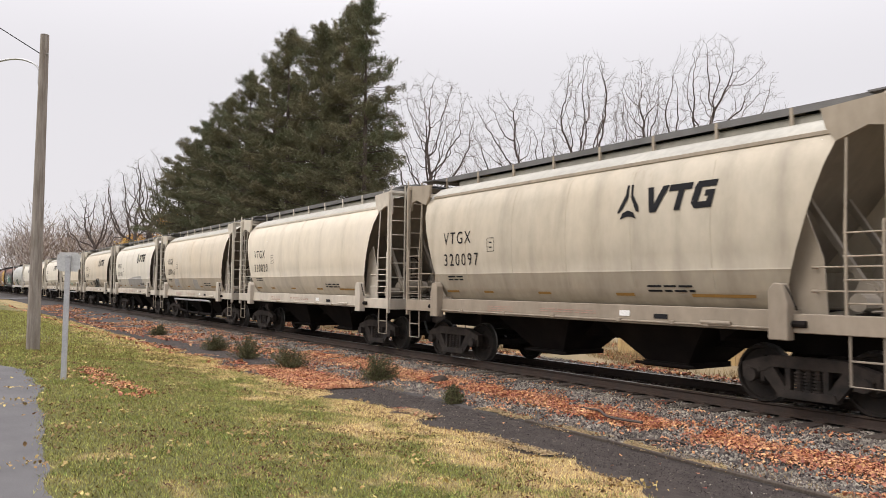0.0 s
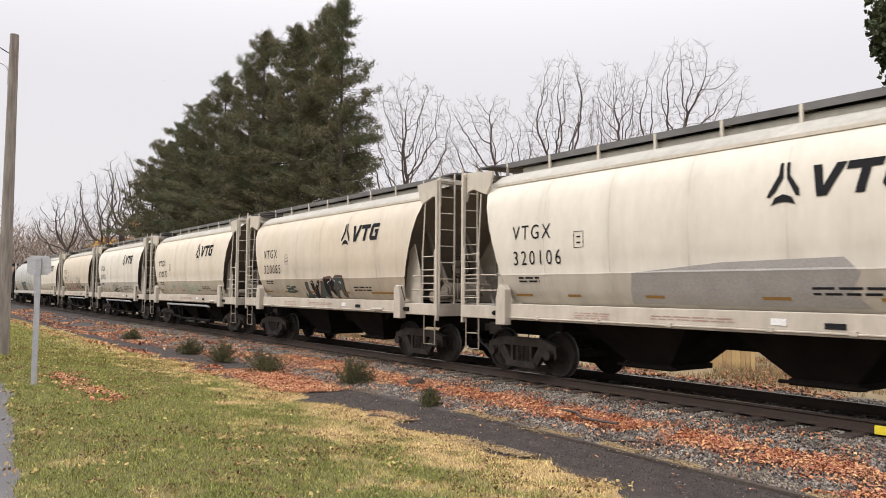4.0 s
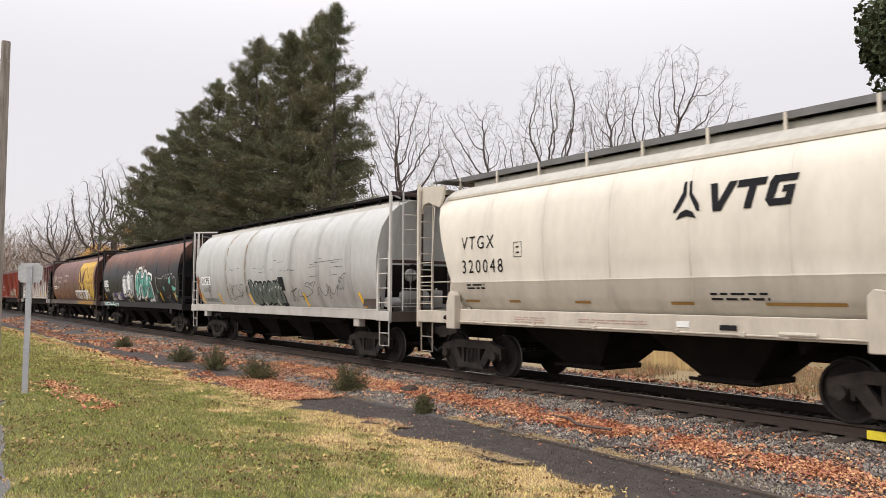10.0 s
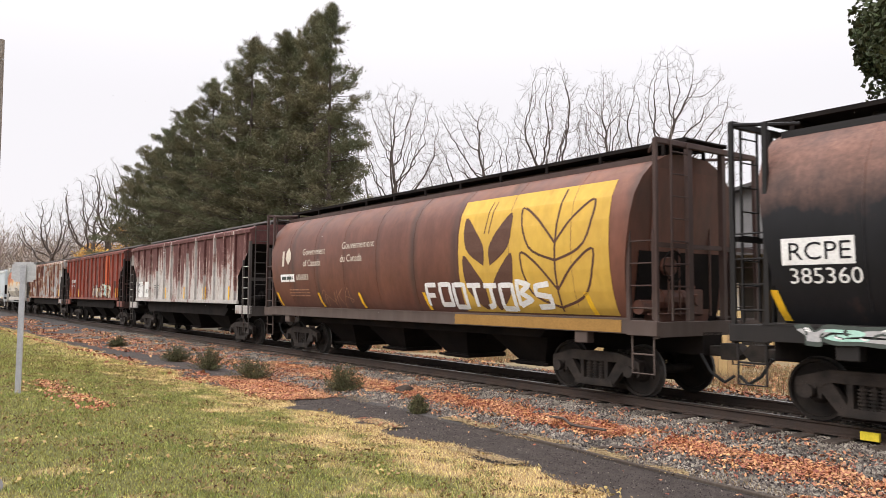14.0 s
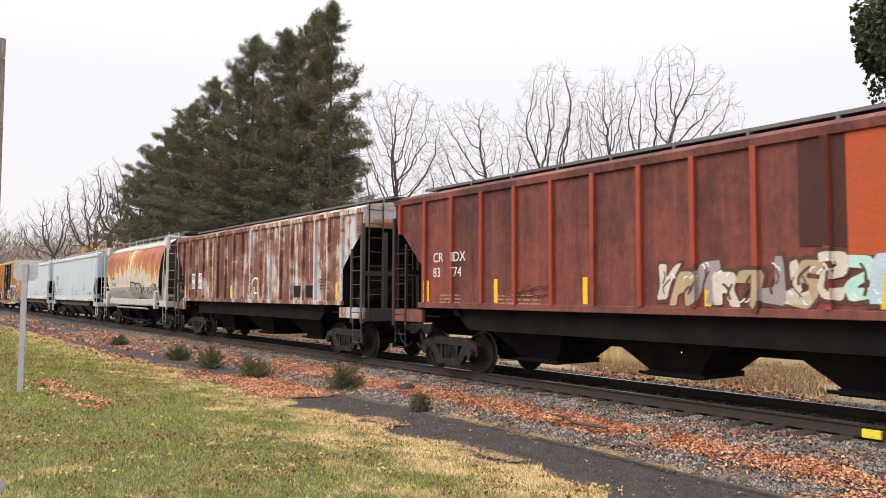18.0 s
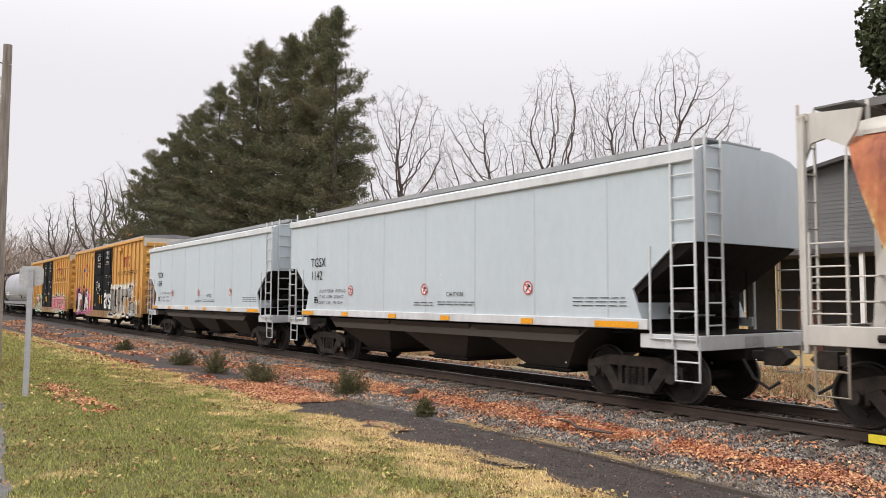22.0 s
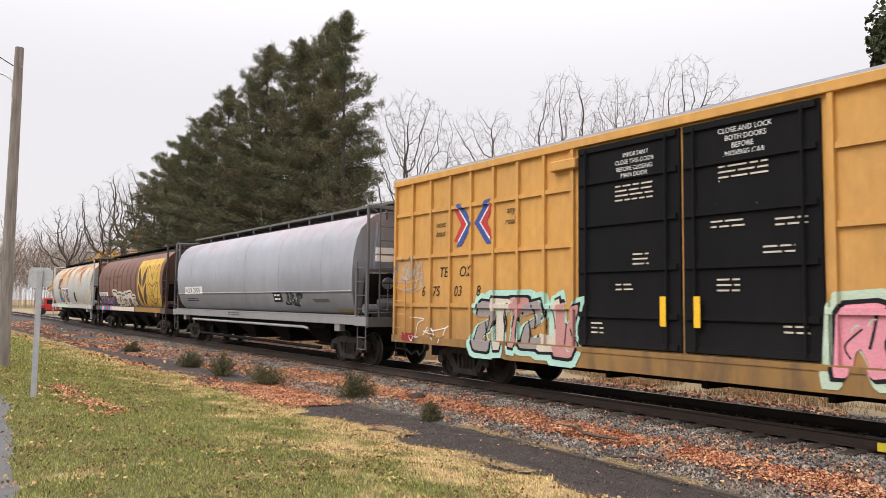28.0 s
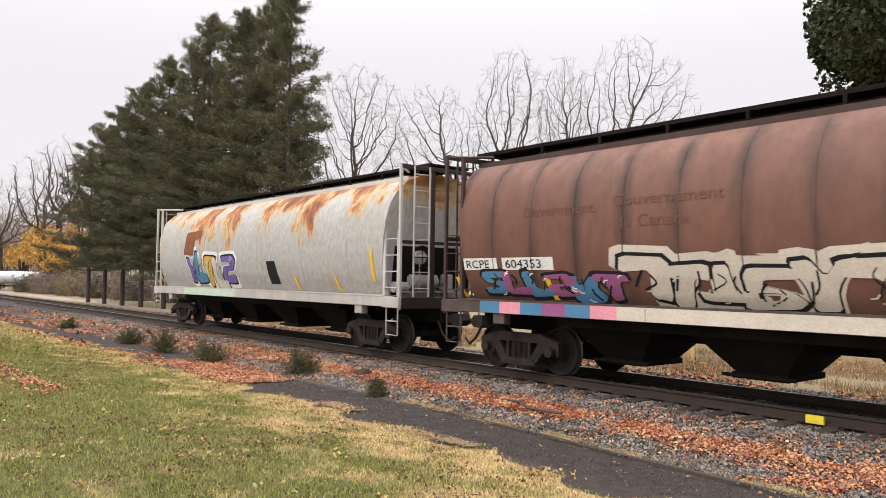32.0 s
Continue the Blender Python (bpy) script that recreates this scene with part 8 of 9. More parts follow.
for i in range(7):
    a = 1.1 + i * .57
    part("sill_paint", fill(B(), [(a - h, 1.17), (a + .57 - h, 1.17), (a + .57 - h, 1.41), (a - h, 1.41)], lower, .006, 2), (M_STEELBLUE, M_PINK, M_STEELBLUE, M_MAGENTA2, M_STEELBLUE, M_PINK, M_CREAM)[i], c)
part("sill_paint", fill(B(), [(5.1 - h, 1.17), (9.8 - h, 1.17), (9.8 - h, 1.41), (5.1 - h, 1.41)], lower, .006, 2), M_CREAM, c)
part("sill_paint", fill(B(), [(10.1 - h, 1.17), (15.0 - h, 1.17), (15.0 - h, 1.41), (10.1 - h, 1.41)], lower, .006, 2), M_OCHRE, c)
tag(c, 10.0 - h, 1.5, 4.2, .5, M_SPRAYBROWN, ROUND_SIDE, 123, 12, .03)

h = 8.3
c = put(long_hopper(h, LAST_PAINT, WHITE_FRAME, "white round-bodied hopper car with orange rust patches and graffiti", rail_paint=M_UNDER, seams=6, end_paint=DARK_FRAME), h, -371.56)
h -= 0.2      # the lettering is set out from the rear end
piece(c, 3.25 - h, 1.46, 3.9, 1.05, 5, [M_PURPLE, M_STEELBLUE, M_WHEAT, M_CREAM], M_BLACKPAINT, M_WHITEPAINT, ROUND_SIDE, 131)
stripe(c, [(9.7 - h, 1.62), (10.3 - h, 1.62), (10.15 - h, 2.3), (9.6 - h, 2.3)], M_BLACKPAINT, ROUND_SIDE, "number_panel")
yellow_marks(c, [.4 - h, 11.3 - h, 13.5 - h], ROUND_SIDE)
yellow_marks(c, [15.2 - h], ROUND_SIDE, 1.75, .8, 0)
stripe(c, [(3.0 - h, 2.6), (3.9 - h, 2.55), (4.0 - h, 3.1), (4.6 - h, 3.2), (4.5 - h, 3.45), (3.2 - h, 3.4)], M_RUSTPATCH, ROUND_SIDE, "rust_patch", rows=8)
part("sill_paint", fill(B(), [(3.0 - h, 1.17), (7.4 - h, 1.17), (7.4 - h, 1.40), (3.0 - h, 1.40)], lower, .006, 2), M_MINTPALE, c)


# ---- house, fence and far surroundings behind the track ----
def house():
    ob = tagged(new("house"), "low gabled house with grey lap siding and a dark porch", "house")
    x0, x1, y0, y1 = -21.0, -5.5, 16.0, 25.0
    peak, eave, mid = 6.7, 5.3, (-21.0 - 5.5) / 2
    body = prism(B(), [(x0, -.4), (x1, -.4), (x1, eave), (mid, peak), (x0, eave)], y0, y1)
    wall = part("wall", body, M_SIDING, ob)
    z = 3.55
    while z < peak - .1:
        run = (x1 - x0) / 2 * min(1.0, (peak - z) / (peak - eave))
        b = B()
        v = [b.verts.new(q) for q in ((mid - run, y0 - .012, z), (mid + run, y0 - .012, z), (mid + run, y0 - .002, z + .15), (mid - run, y0 - .002, z + .15), (mid - run, y0, z), (mid + run, y0, z))]
        b.faces.new((v[0], v[1], v[2], v[3]))
        b.faces.new((v[4], v[5], v[1], v[0]))
        part("siding_board", b, M_SIDING, wall)
        z += .15
    for s in (-1, 1):
        b = B()
        e = x0 - .4 if s < 0 else x1 + .4
        prism(b, [(mid, peak + .02), (e, eave - .10), (e, eave + .02), (mid, peak + .16)], y0 - .4, y1 + .3)
        part("roof", b, M_ROOF, ob)
    porch = part("porch_roof", box(B(), x0 + .2, x1 - .2, y0 - 2.4, y0 - .02, 3.32, 3.50), M_ROOF, ob)
    # near-black sheet before the wall stands in for the shade of the porch
    part("porch_shade_panel", box(B(), x0 + .3, x1 - .3, y0 - .06, y0 - .02, -.3, 3.3), M_PORCH, ob)
    part("porch_floor", box(B(), x0 + .3, x1 - .3, y0 - 2.3, y0 - .07, -.4, -.05), M_FENCE, ob)
    for i in range(6):
        x = x0 + .6 + i * 2.85
        part("porch_post", box(B(), x - .07, x + .07, y0 - 2.3, y0 - 2.16, -.05, 3.32, .01), M_WHITEPAINT if i % 2 else M_FENCE, ob)
    for x in (-18, -11.2):
        w = part("window", box(B(), x - .6, x + .6, y0 - .10, y0 - .065, .9, 2.3), M_GLASS, ob)
        part("window_frame", box(box(B(), x - .68, x - .6, y0 - .12, y0 - .06, .85, 2.35), x + .6, x + .68, y0 - .12, y0 - .06, .85, 2.35), M_WHITEPAINT, w)
    part("door", box(B(), -15.2, -14.3, y0 - .10, y0 - .065, -.05, 2.0), M_SPRAYBROWN, ob)
    return ob


house()


def board_fence():
    ob = tagged(new("fence"), "tan upright-board wooden fence behind the track", "fence")
    x, rnd = -18.2, random.Random(3)
    first = None
    while x < -12.3:
        top = 1.45 + rnd.uniform(-.015, .015)
        m = pose(x + .07, 8.0 + rnd.uniform(-.006, .006), -.42)
        if first is None:
            first = part("board", box(B(), -.068, .068, -.011, .011, 0, 1.85, .004), M_FENCE, ob)
            first.matrix_basis = m
        else:
            share("board", first, ob, m)
        x += .146
    for z in (.1, 1.1):
        part("rail", box(B(), -18.2, -12.3, 8.015, 8.055, z - .045, z + .045), M_FENCE, ob)
    for x in (-18.1, -16.2, -14.3, -12.4):
        part("post", box(B(), x - .05, x + .05, 8.06, 8.16, -.5, 1.45, .005), M_FENCE, ob)
    return ob


board_fence()
strip("dirt_track", np.linspace(-112, -40, 60), lambda x: 4.9, lambda x: 7.0 + wob(x, .3, .6), M_PALEDIRT, 0.02, 6, "pale dirt track beside the railway", "dirt track")

for i, (x, y, h, r, m) in enumerate(((-126, 12, 7.5, 3.0, M_AUTUMN), (-132, 22, 9.0, 4.2, M_AUTUMN), (-129, 18, 7.0, 3.4, M_AUTUMN), (-134, 11, 6.5, 3.5, M_AUTUMN), (-100, 10, 8.0, 3.2, M_AUTUMN), (-96, 11.5, 6.0, 2.6, M_AUTUMN), (-118, 36, 11, 5.0, M_BRUSH),
                                    (-150, 20, 10, 5, M_AUTUMN), (-90, 36, 12, 5, M_AUTUMN), (-72, 30, 9, 4.5, M_AUTUMN), (-130, 21, 15, 3.2, M_AUTUMN), (-131, 15.5, 11, 3.6, M_AUTUMN))):
    leafy_tree("autumn_tree" if h > 5 else "bush", 200 + i, h, r, m, "tree with sparse yellow autumn leaves" if m is M_AUTUMN else "tangled brown roadside bush", 2600 if h > 5 else 3500, .26 if h > 5 else .16, .16, h * .25,
               "tree" if h > 5 else "bush").matrix_basis = pose(x, y, -.42, 0, 0, 31 * i)


def thicket(seed, h, r, leaf, label):
    """Arching stems from a wide root, hung with small leaves down to the ground."""
    rnd, rs = random.Random(seed), np.random.RandomState(seed)
    ob = tagged(new("bush"), label, "bush", "tangled bushes along the dirt track")
    segs, pts = [], []
    for _ in range(110):
        a, q = rnd.uniform(0, 6.28), r * rnd.uniform(0, .8)
        foot = Vector((math.cos(a) * q, math.sin(a) * q, -.1))
        b, reach, top = rnd.uniform(0, 6.28), rnd.uniform(.2, .6) * r, h * rnd.uniform(.35, 1.0)
        mid = foot + Vector((math.cos(b) * reach * .3, math.sin(b) * reach * .3, top * .7))
        tip = foot + Vector((math.cos(b) * reach, math.sin(b) * reach, top))
        segs += [(tuple(foot), tuple(mid), .022, .014), (tuple(mid), tuple(tip), .014, .005)]
        for _ in range(5):
            t = rnd.uniform(.2, 1)
            p = foot.lerp(mid, t) if rnd.random() < .5 else mid.lerp(tip, t)
            segs.append((tuple(p), tuple(p + Vector((rnd.uniform(-.5, .5), rnd.uniform(-.5, .5), rnd.uniform(.0, .6)))), .009, .003))
        t = rs.uniform(.05, 1.05, (34, 1))
        pts.append(np.array(foot) * (1 - t) + np.array(tip) * t + rs.normal(0, .16, (34, 3)))
    P = np.concatenate(pts)
    d = rs.normal(0, 1, P.shape)
    s = np.cross(d, rs.normal(0, 1, P.shape))
    d, s = (w / np.linalg.norm(w, axis=1, keepdims=True) for w in (d, s))
    z = rs.uniform(.06, .13, (len(P), 1))
    v = np.stack([P - d * z, P + s * z * .5, P + d * z, P - s * z * .5], 1).reshape(-1, 3)
    tv, tq = tubes(segs, 4)
    soup("stem_tangle", tv, tq, M_TWIG, ob)
    soup("foliage", v, np.arange(len(P) * 4).reshape(-1, 4), leaf, ob)
    return ob


for i, (x, y, h, r) in enumerate(((-70, 10.6, 2.6, 2.4), (-74, 11.4, 3.2, 2.6), (-78, 10.2, 2.4, 2.3), (-82, 11.2, 3.4, 2.8), (-86.5, 9.8, 2.6, 2.4), (-91, 10.8, 3.6, 2.9), (-96, 9.6, 2.8, 2.6), (-101, 10.4, 3.2, 2.8), (-106, 9.2, 2.6, 2.6), (-64, 12.5, 2.8, 2.6), (-58, 13.0, 2.6, 2.5))):
    thicket(230 + i, h, r, (M_BRUSH, M_DRY, M_SHRUB)[i % 3], ("tangled brown roadside bush", "dry straw-coloured roadside bush", "dull green roadside bush")[i % 3]).matrix_basis = pose(x, y, -.42)


def far_woods():
    """Leafless woods all round, far off: fans of twigs over dark stems."""
    rs = np.random.RandomState(9)
    n, k = 2200, 42
    ang = rs.uniform(0, 2 * np.pi, n)
    rad = rs.uniform(185, 330, n)
    cx, cy = rad * np.cos(ang), rad * np.sin(ang)
    keep = ~((np.abs(cy - 1) < 4.5))
    cx, cy = np.concatenate([cx[keep], rs.uniform(-320, -190, 900)]), np.concatenate([cy[keep], rs.uniform(6, 75, 900)])
    n = len(cx)
    hgt = rs.uniform(8, 15, n) + 8 * (cx < -170)
    base = np.stack([cx, cy, np.full(n, -.5)], -1)[:, None]
    a = rs.uniform(0, 2 * np.pi, (n, k, 1))
    out = np.sqrt(rs.uniform(0, 1, (n, k, 1)))
    up = rs.uniform(-1, 1, (n, k, 1)) * np.sqrt(1 - out ** 2 * .9)
    h3 = hgt[:, None, None]
    root = base + np.concatenate([np.cos(a) * out * h3 * .24, np.sin(a) * out * h3 * .24, h3 * (.58 + .38 * up)], -1)
    ln = h3 * rs.uniform(.06, .17, (n, k, 1))
    d = np.concatenate([np.cos(a) * .7, np.sin(a) * .7, rs.uniform(-.1, 1.0, (n, k, 1))], -1)
    side = np.concatenate([-np.sin(a), np.cos(a), np.zeros((n, k, 1))], -1) * rs.uniform(.06, .26, (n, k, 1))
    v = np.stack([root - side * .5, root + side * .5, root + d * ln], 2).reshape(-1, 3)
    stem = np.stack([base[:, 0] + np.array([-.22, 0, 0]), base[:, 0] + np.array([.22, 0, 0]), base[:, 0] + np.stack([np.zeros(n), np.zeros(n), hgt], -1)], 1).reshape(-1, 3)
    v = np.concatenate([v, stem])
    return tagged(soup("far_woods", v, np.arange(len(v)).reshape(-1, 3), M_BRUSH), "leafless grey-brown woods in the distance", "woods", kind="stuff")


far_woods()


def tank_truck():
    ob = tagged(new("tank_truck"), "red-cabbed truck with a white tank waiting at the crossing", "truck")
    cab = box(B(), -1.1, 1.1, -1.0, .9, .55, 2.35, .12)
    box(cab, -1.05, 1.05, -1.9, -1.0, .55, 1.45, .10)
    cab = part("cab", cab, M_REDPAINT, ob)
    part("windscreen", box(B(), -.95, .95, -1.03, -1.0, 1.5, 2.15), M_GLASS, cab)
    for s in (-1, 1):
        part("side_window", box(B(), s * 1.1 - .01, s * 1.1 + .01, -.7, .4, 1.5, 2.1), M_GLASS, cab)
    bm = B()
    bmesh.ops.create_cone(bm, cap_ends=True, segments=20, radius1=1.05, radius2=1.05, depth=5.6, matrix=Matrix.Translation((0, 4.1, 1.75)) @ Matrix.Rotation(radians(90), 4, "X") @ Matrix.Diagonal((1, .8, 1, 1)))
    part("tank", bm, M_WHITEPAINT, ob, "white tank")
    part("chassis", box(B(), -.5, .5, -1.6, 6.9, .5, .75), M_RUBBER, ob)
    for y in (-1.2, 4.4, 5.7):
        for s in (-1, 1):
            part("wheel", rod(B(), (s * .75, y, .48), (s * 1.08, y, .48), .48, 16), M_RUBBER, ob)
    part("bumper", box(B(), -1.1, 1.1, -2.05, -1.9, .45, .7), M_GALV, ob)
    return ob


tank_truck().matrix_basis = pose(-117.2, 5.6, -.38)


def pickup():
    ob = tagged(new("pickup_truck"), "white pickup truck waiting behind the tank truck", "pickup")
    bm = prism(B(), [(-2.6, .45), (2.6, .45), (2.6, 1.0), (1.3, 1.08), (.7, 1.7), (-.5, 1.7), (-.8, 1.1), (-2.6, 1.1)], -.9, .9)
    part("body", bm, M_WHITEPAINT, ob)
    for s in (-1, 1):
        part("side_window", prism(B(), [(1.0, 1.12), (.65, 1.6), (-.4, 1.6), (-.6, 1.12)], s * .905 - .01, s * .905 + .01), M_GLASS, ob)
        for x in (-1.6, 1.6):
            part("wheel", rod(B(), (x, s * .62, .38), (x, s * .93, .38), .38, 14), M_RUBBER, ob)
    return ob


pickup().matrix_basis = pose(-117.5, 17.5, -.40, 0, 0, -90)


# ---- small things on the ground ----
def edging():
    ob = tagged(new("path_edging"), "dark weathered timber edging along the path", "edging")
    x = -9.6
    rnd = random.Random(4)
    while x < 3:
        ln = rnd.uniform(1.7, 2.6)
        a, b = ((v, -3.20 - .05 * max(0, v + 9) + wob(v, .5, .10)) for v in (x, x + ln))
        bm = box(B(), 0, math.hypot(b[0] - a[0], b[1] - a[1]) - .03, -.03, .03, -.06, .05, .008)
        p = part("timber", bm, M_TIE, ob)
        p.matrix_basis = pose(a[0], a[1], ground_z(a[0], a[1]), 0, 0, math.degrees(math.atan2(b[1] - a[1], b[0] - a[0])))
        x += ln
    return ob


edging()
marker = tagged(part("rail_marker", box(B(), -.13, .13, -.03, .03, -.06, .06, .006), M_MARKYELLOW), "small bright yellow marker block at the rail", "marker")
marker.matrix_basis = pose(-5.12, -.10, -.115)
stick = tagged(part("fallen_branch", pipe(B(), curve3([(0, 0, 0), (.5, .12, .04), (1.0, .1, .02), (1.7, .35, .05)]), .022, 6), M_BARK), "dark fallen branch lying on the ballast", "branch")
stick.matrix_basis = pose(-9.6, -1.95, -.25, 0, 0, -25)
stick2 = tagged(part("fallen_branch", pipe(B(), curve3([(0, 0, 0), (.5, .10, .03), (1.1, .05, .02)]), .02, 6), M_BARK), "dark fallen branch beside the path edging", "branch")
stick2.matrix_basis = pose(-7.6, -2.95, -.34, 0, 0, 22)

tie = part("tie", box(B(), -.115, .115, -1.3, 1.3, -.18, 0, .012), M_TIE, track)
tie.matrix_basis = pose(-60, .7525, -.185)
tplate = part("tie_plate", box(B(), -.09, .09, -.17, .17, 0, .018), M_RAIL, track)
tplate.matrix_basis = pose(-60, 0, -.185)
rnd = random.Random(12)
for i in range(1, 130):
    x = -60 + i * .53 + rnd.uniform(-.03, .03)
    share("tie", tie, track, pose(x, .7525 + rnd.uniform(-.05, .05), -.185, 0, 0, rnd.uniform(-1.2, 1.2)))
    if i > 70:
        share("tie_plate", tplate, track, pose(x, 0, -.185))

RS = np.random.RandomState(21)


def scatter_z(x, y):
    return ground_z(x, y)


def pebbles(name, x, y, lo, hi, mat, label, sink=.3):
    n = len(x)
    octa = np.array([(1, 0, -.45), (-1, 0, -.3), (0, 1, -.45), (0, -1, -.45), (.25, .1, .8), (-.4, -.2, .65)], float)
    tri = np.array([(0, 2, 4), (2, 1, 5), (1, 3, 5), (3, 0, 4), (2, 5, 4), (3, 4, 5)])
    s = RS.uniform(lo, hi, (n, 1, 1)) * RS.uniform(.65, 1.25, (n, 1, 3))
    v = octa[None] * s + RS.normal(0, .12, (n, 6, 3)) * s
    a = RS.uniform(0, 2 * np.pi, n)
    b = RS.uniform(-.7, .7, n)
    ca, sa, cb, sb = np.cos(a)[:, None], np.sin(a)[:, None], np.cos(b)[:, None], np.sin(b)[:, None]
    X, Y, Z = v[..., 0], v[..., 1], v[..., 2]
    Y, Z = Y * cb - Z * sb, Y * sb + Z * cb
    X, Y = X * ca - Y * sa, X * sa + Y * ca
    z0 = scatter_z(x, y) + .012 + s[:, 0, 0] * sink
    v = np.stack([X + x[:, None], Y + y[:, None], Z + z0[:, None]], -1).reshape(-1, 3)
    f = (tri[None] + (np.arange(n) * 6)[:, None, None]).reshape(-1, 3)
    return tagged(soup(name, v, f, mat), label, "gravel", kind="stuff")


n = 115000
x = -1.0 - 46 * RS.uniform(0, 1, n) ** 1.7 + 2
y = RS.uniform(-3.05 - .05 * np.maximum(0, x + 9), -.12)
pebbles("ballast_stones", x, y, .009, .027, M_STONE, "grey crushed stone on the ballast shoulder")
n = 32000
x = -1.0 - 46 * RS.uniform(0, 1, n) ** 1.5 + 2
y = RS.uniform(.1, 4.9, n)
pebbles("ballast_stones", x, y, .02, .045, M_STONE, "grey crushed stone between and behind the rails")
n = 1500
pebbles("path_grit", -24 * RS.uniform(0, 1, n) ** 1.4, RS.uniform(-4.6, -3.2, n), .004, .012, M_STONE, "grit on the asphalt path", .6)
n = 16000
pebbles("path_grit", -16 * RS.uniform(0, 1, n) ** 1.3, RS.uniform(-4.55, -3.2, n), .004, .009, M_GRIT, "coarse dark grit bedded in the asphalt path", .3)


def leaf_litter(name, x, y, lo, hi, mat, label, lift=.03, tilt=.5):
    n = len(x)
    s = RS.uniform(lo, hi, (n, 1))
    a = RS.uniform(0, 2 * np.pi, n)
    # a folded leaf: stalk end, two sides, tip
    P = np.array([(-1, 0, 0), (-.1, .62, .25), (1, 0, .1), (-.1, -.62, .25), (-.75, .30, .1), (.55, .42, .2), (.55, -.42, .2), (-.75, -.30, .1)])
    v = P[None] * s[:, :, None] * RS.uniform(.7, 1.3, (n, 1, 3))
    v[:, :, 2] += RS.normal(0, .18, (n, 8)) * s
    t1, t2 = RS.normal(0, tilt, (n, 1)), RS.normal(0, tilt, (n, 1))
    X, Y, Z = v[..., 0], v[..., 1], v[..., 2]
    Y, Z = Y * np.cos(t1) - Z * np.sin(t1), Y * np.sin(t1) + Z * np.cos(t1)
    X, Z = X * np.cos(t2) - Z * np.sin(t2), X * np.sin(t2) + Z * np.cos(t2)
    ca, sa = np.cos(a)[:, None], np.sin(a)[:, None]
    X, Y = X * ca - Y * sa, X * sa + Y * ca
    v = np.stack([X + x[:, None], Y + y[:, None], Z + (scatter_z(x, y) + RS.uniform(.01, lift, n) + .02)[:, None]], -1).reshape(-1, 3)
    tri = np.array([(0, 4, 7), (4, 1, 7), (1, 3, 7), (1, 5, 3), (5, 6, 3), (5, 2, 6)])
    f = (tri[None] + (np.arange(n) * 8)[:, None, None]).reshape(-1, 3)
    return tagged(soup(name, v, f, mat), label, "leaves", kind="stuff")


def cat(*pairs):
    return np.concatenate([p[0] for p in pairs]), np.concatenate([p[1] for p in pairs])


def band(n, x0, x1, centre, spread, power=1.0):
    x = x1 - (x1 - x0) * RS.uniform(0, 1, n) ** power
    c = np.array([centre(v) for v in x])
    return x, c + RS.normal(0, spread, n)


def lumpy(pair, scale, cut):
    """Leaves drift together: thins out a scatter by a slow noise."""
    x, y = pair
    k = np.array([noise.noise((a * scale, b * scale, 4.2)) for a, b in zip(x, y)]) > cut
    return x[k], y[k]


def swept(pair):
    """The path stays nearly bare of leaves farther on."""
    x, y = pair
    k = (np.abs(y - (-3.45 + .09 * np.clip(x + 20.5, -18, 0))) > .55 + RS.normal(0, .10, len(x))) & (y > -4.35 + .09 * np.clip(x + 20.5, -18, 0) - RS.exponential(.25, len(x)))
    k |= x > -19.2 + RS.normal(0, .3, len(x))
    return x[k], y[k]


litter = cat(lumpy(band(34000, -22, 1.0, lambda v: -1.95 - .02 * (v + 12) + wob(v, .5, .2), .18), 1.1, -.30), lumpy(band(8500, -22, 1.0, lambda v: -1.95 - .02 * (v + 12), .42), 2.0, -.05), lumpy(band(5200, -4.6, 1, lambda v: -2.85 + wob(v, .6, .12), .16), 1.5, -.05),
             lumpy((RS.uniform(-46, -18, 17000), RS.uniform(-5.4, -1.9, 17000)), .8, .02), band(16000, -19.5, -14.4, lambda v: -4.0 - .06 * (v + 16), .36), lumpy((RS.uniform(-40, 0, 15000), RS.uniform(-3.0, -.3, 15000)), 1.4, .08))
leaf_litter("fallen_leaves", *swept(litter), .013, .034, M_LEAF, "drift of orange-brown fallen leaves on the ballast")
leaf_litter("fallen_leaves", *swept(lumpy((-20 - 60 * RS.uniform(0, 1, 6500) ** 1.3, RS.uniform(-6.0, -1.5, 6500)), .5, -.05)), .04, .09, M_LEAF, "wide drift of fallen leaves beside the track")
behind = lumpy((RS.uniform(-45, 3, 14000), RS.uniform(3.2, 12, 14000)), .5, -.1)
leaf_litter("fallen_leaves", *behind, .04, .08, M_LEAF, "fallen leaves in the dry grass behind the track")
lawn_leaves = cat(lumpy((-26 * RS.uniform(0, 1, 14000) ** 1.3 - 2, RS.uniform(-10.9, -4.6, 14000)), 1.7, .22))
leaf_litter("lawn_leaves", *lawn_leaves, .012, .030, M_LEAF_Y, "yellow and brown leaves scattered on the lawn", .045)
leaf_litter("lawn_leaves", *lumpy((RS.uniform(-3, 4.5, 900), RS.uniform(-13.5, -5.5, 900)), 1.4, .02), .011, .026, M_LEAF_Y, "a few yellow leaves on the lawn", .045)
leaf_litter("lawn_leaves", *lumpy(band(1000, -17.2, -12.0, lambda v: -8.52 + wob(v, 1.0, .25), .17), 2.2, -.12), .015, .034, M_LEAF, "short drift of brown leaves on the lawn", .04)
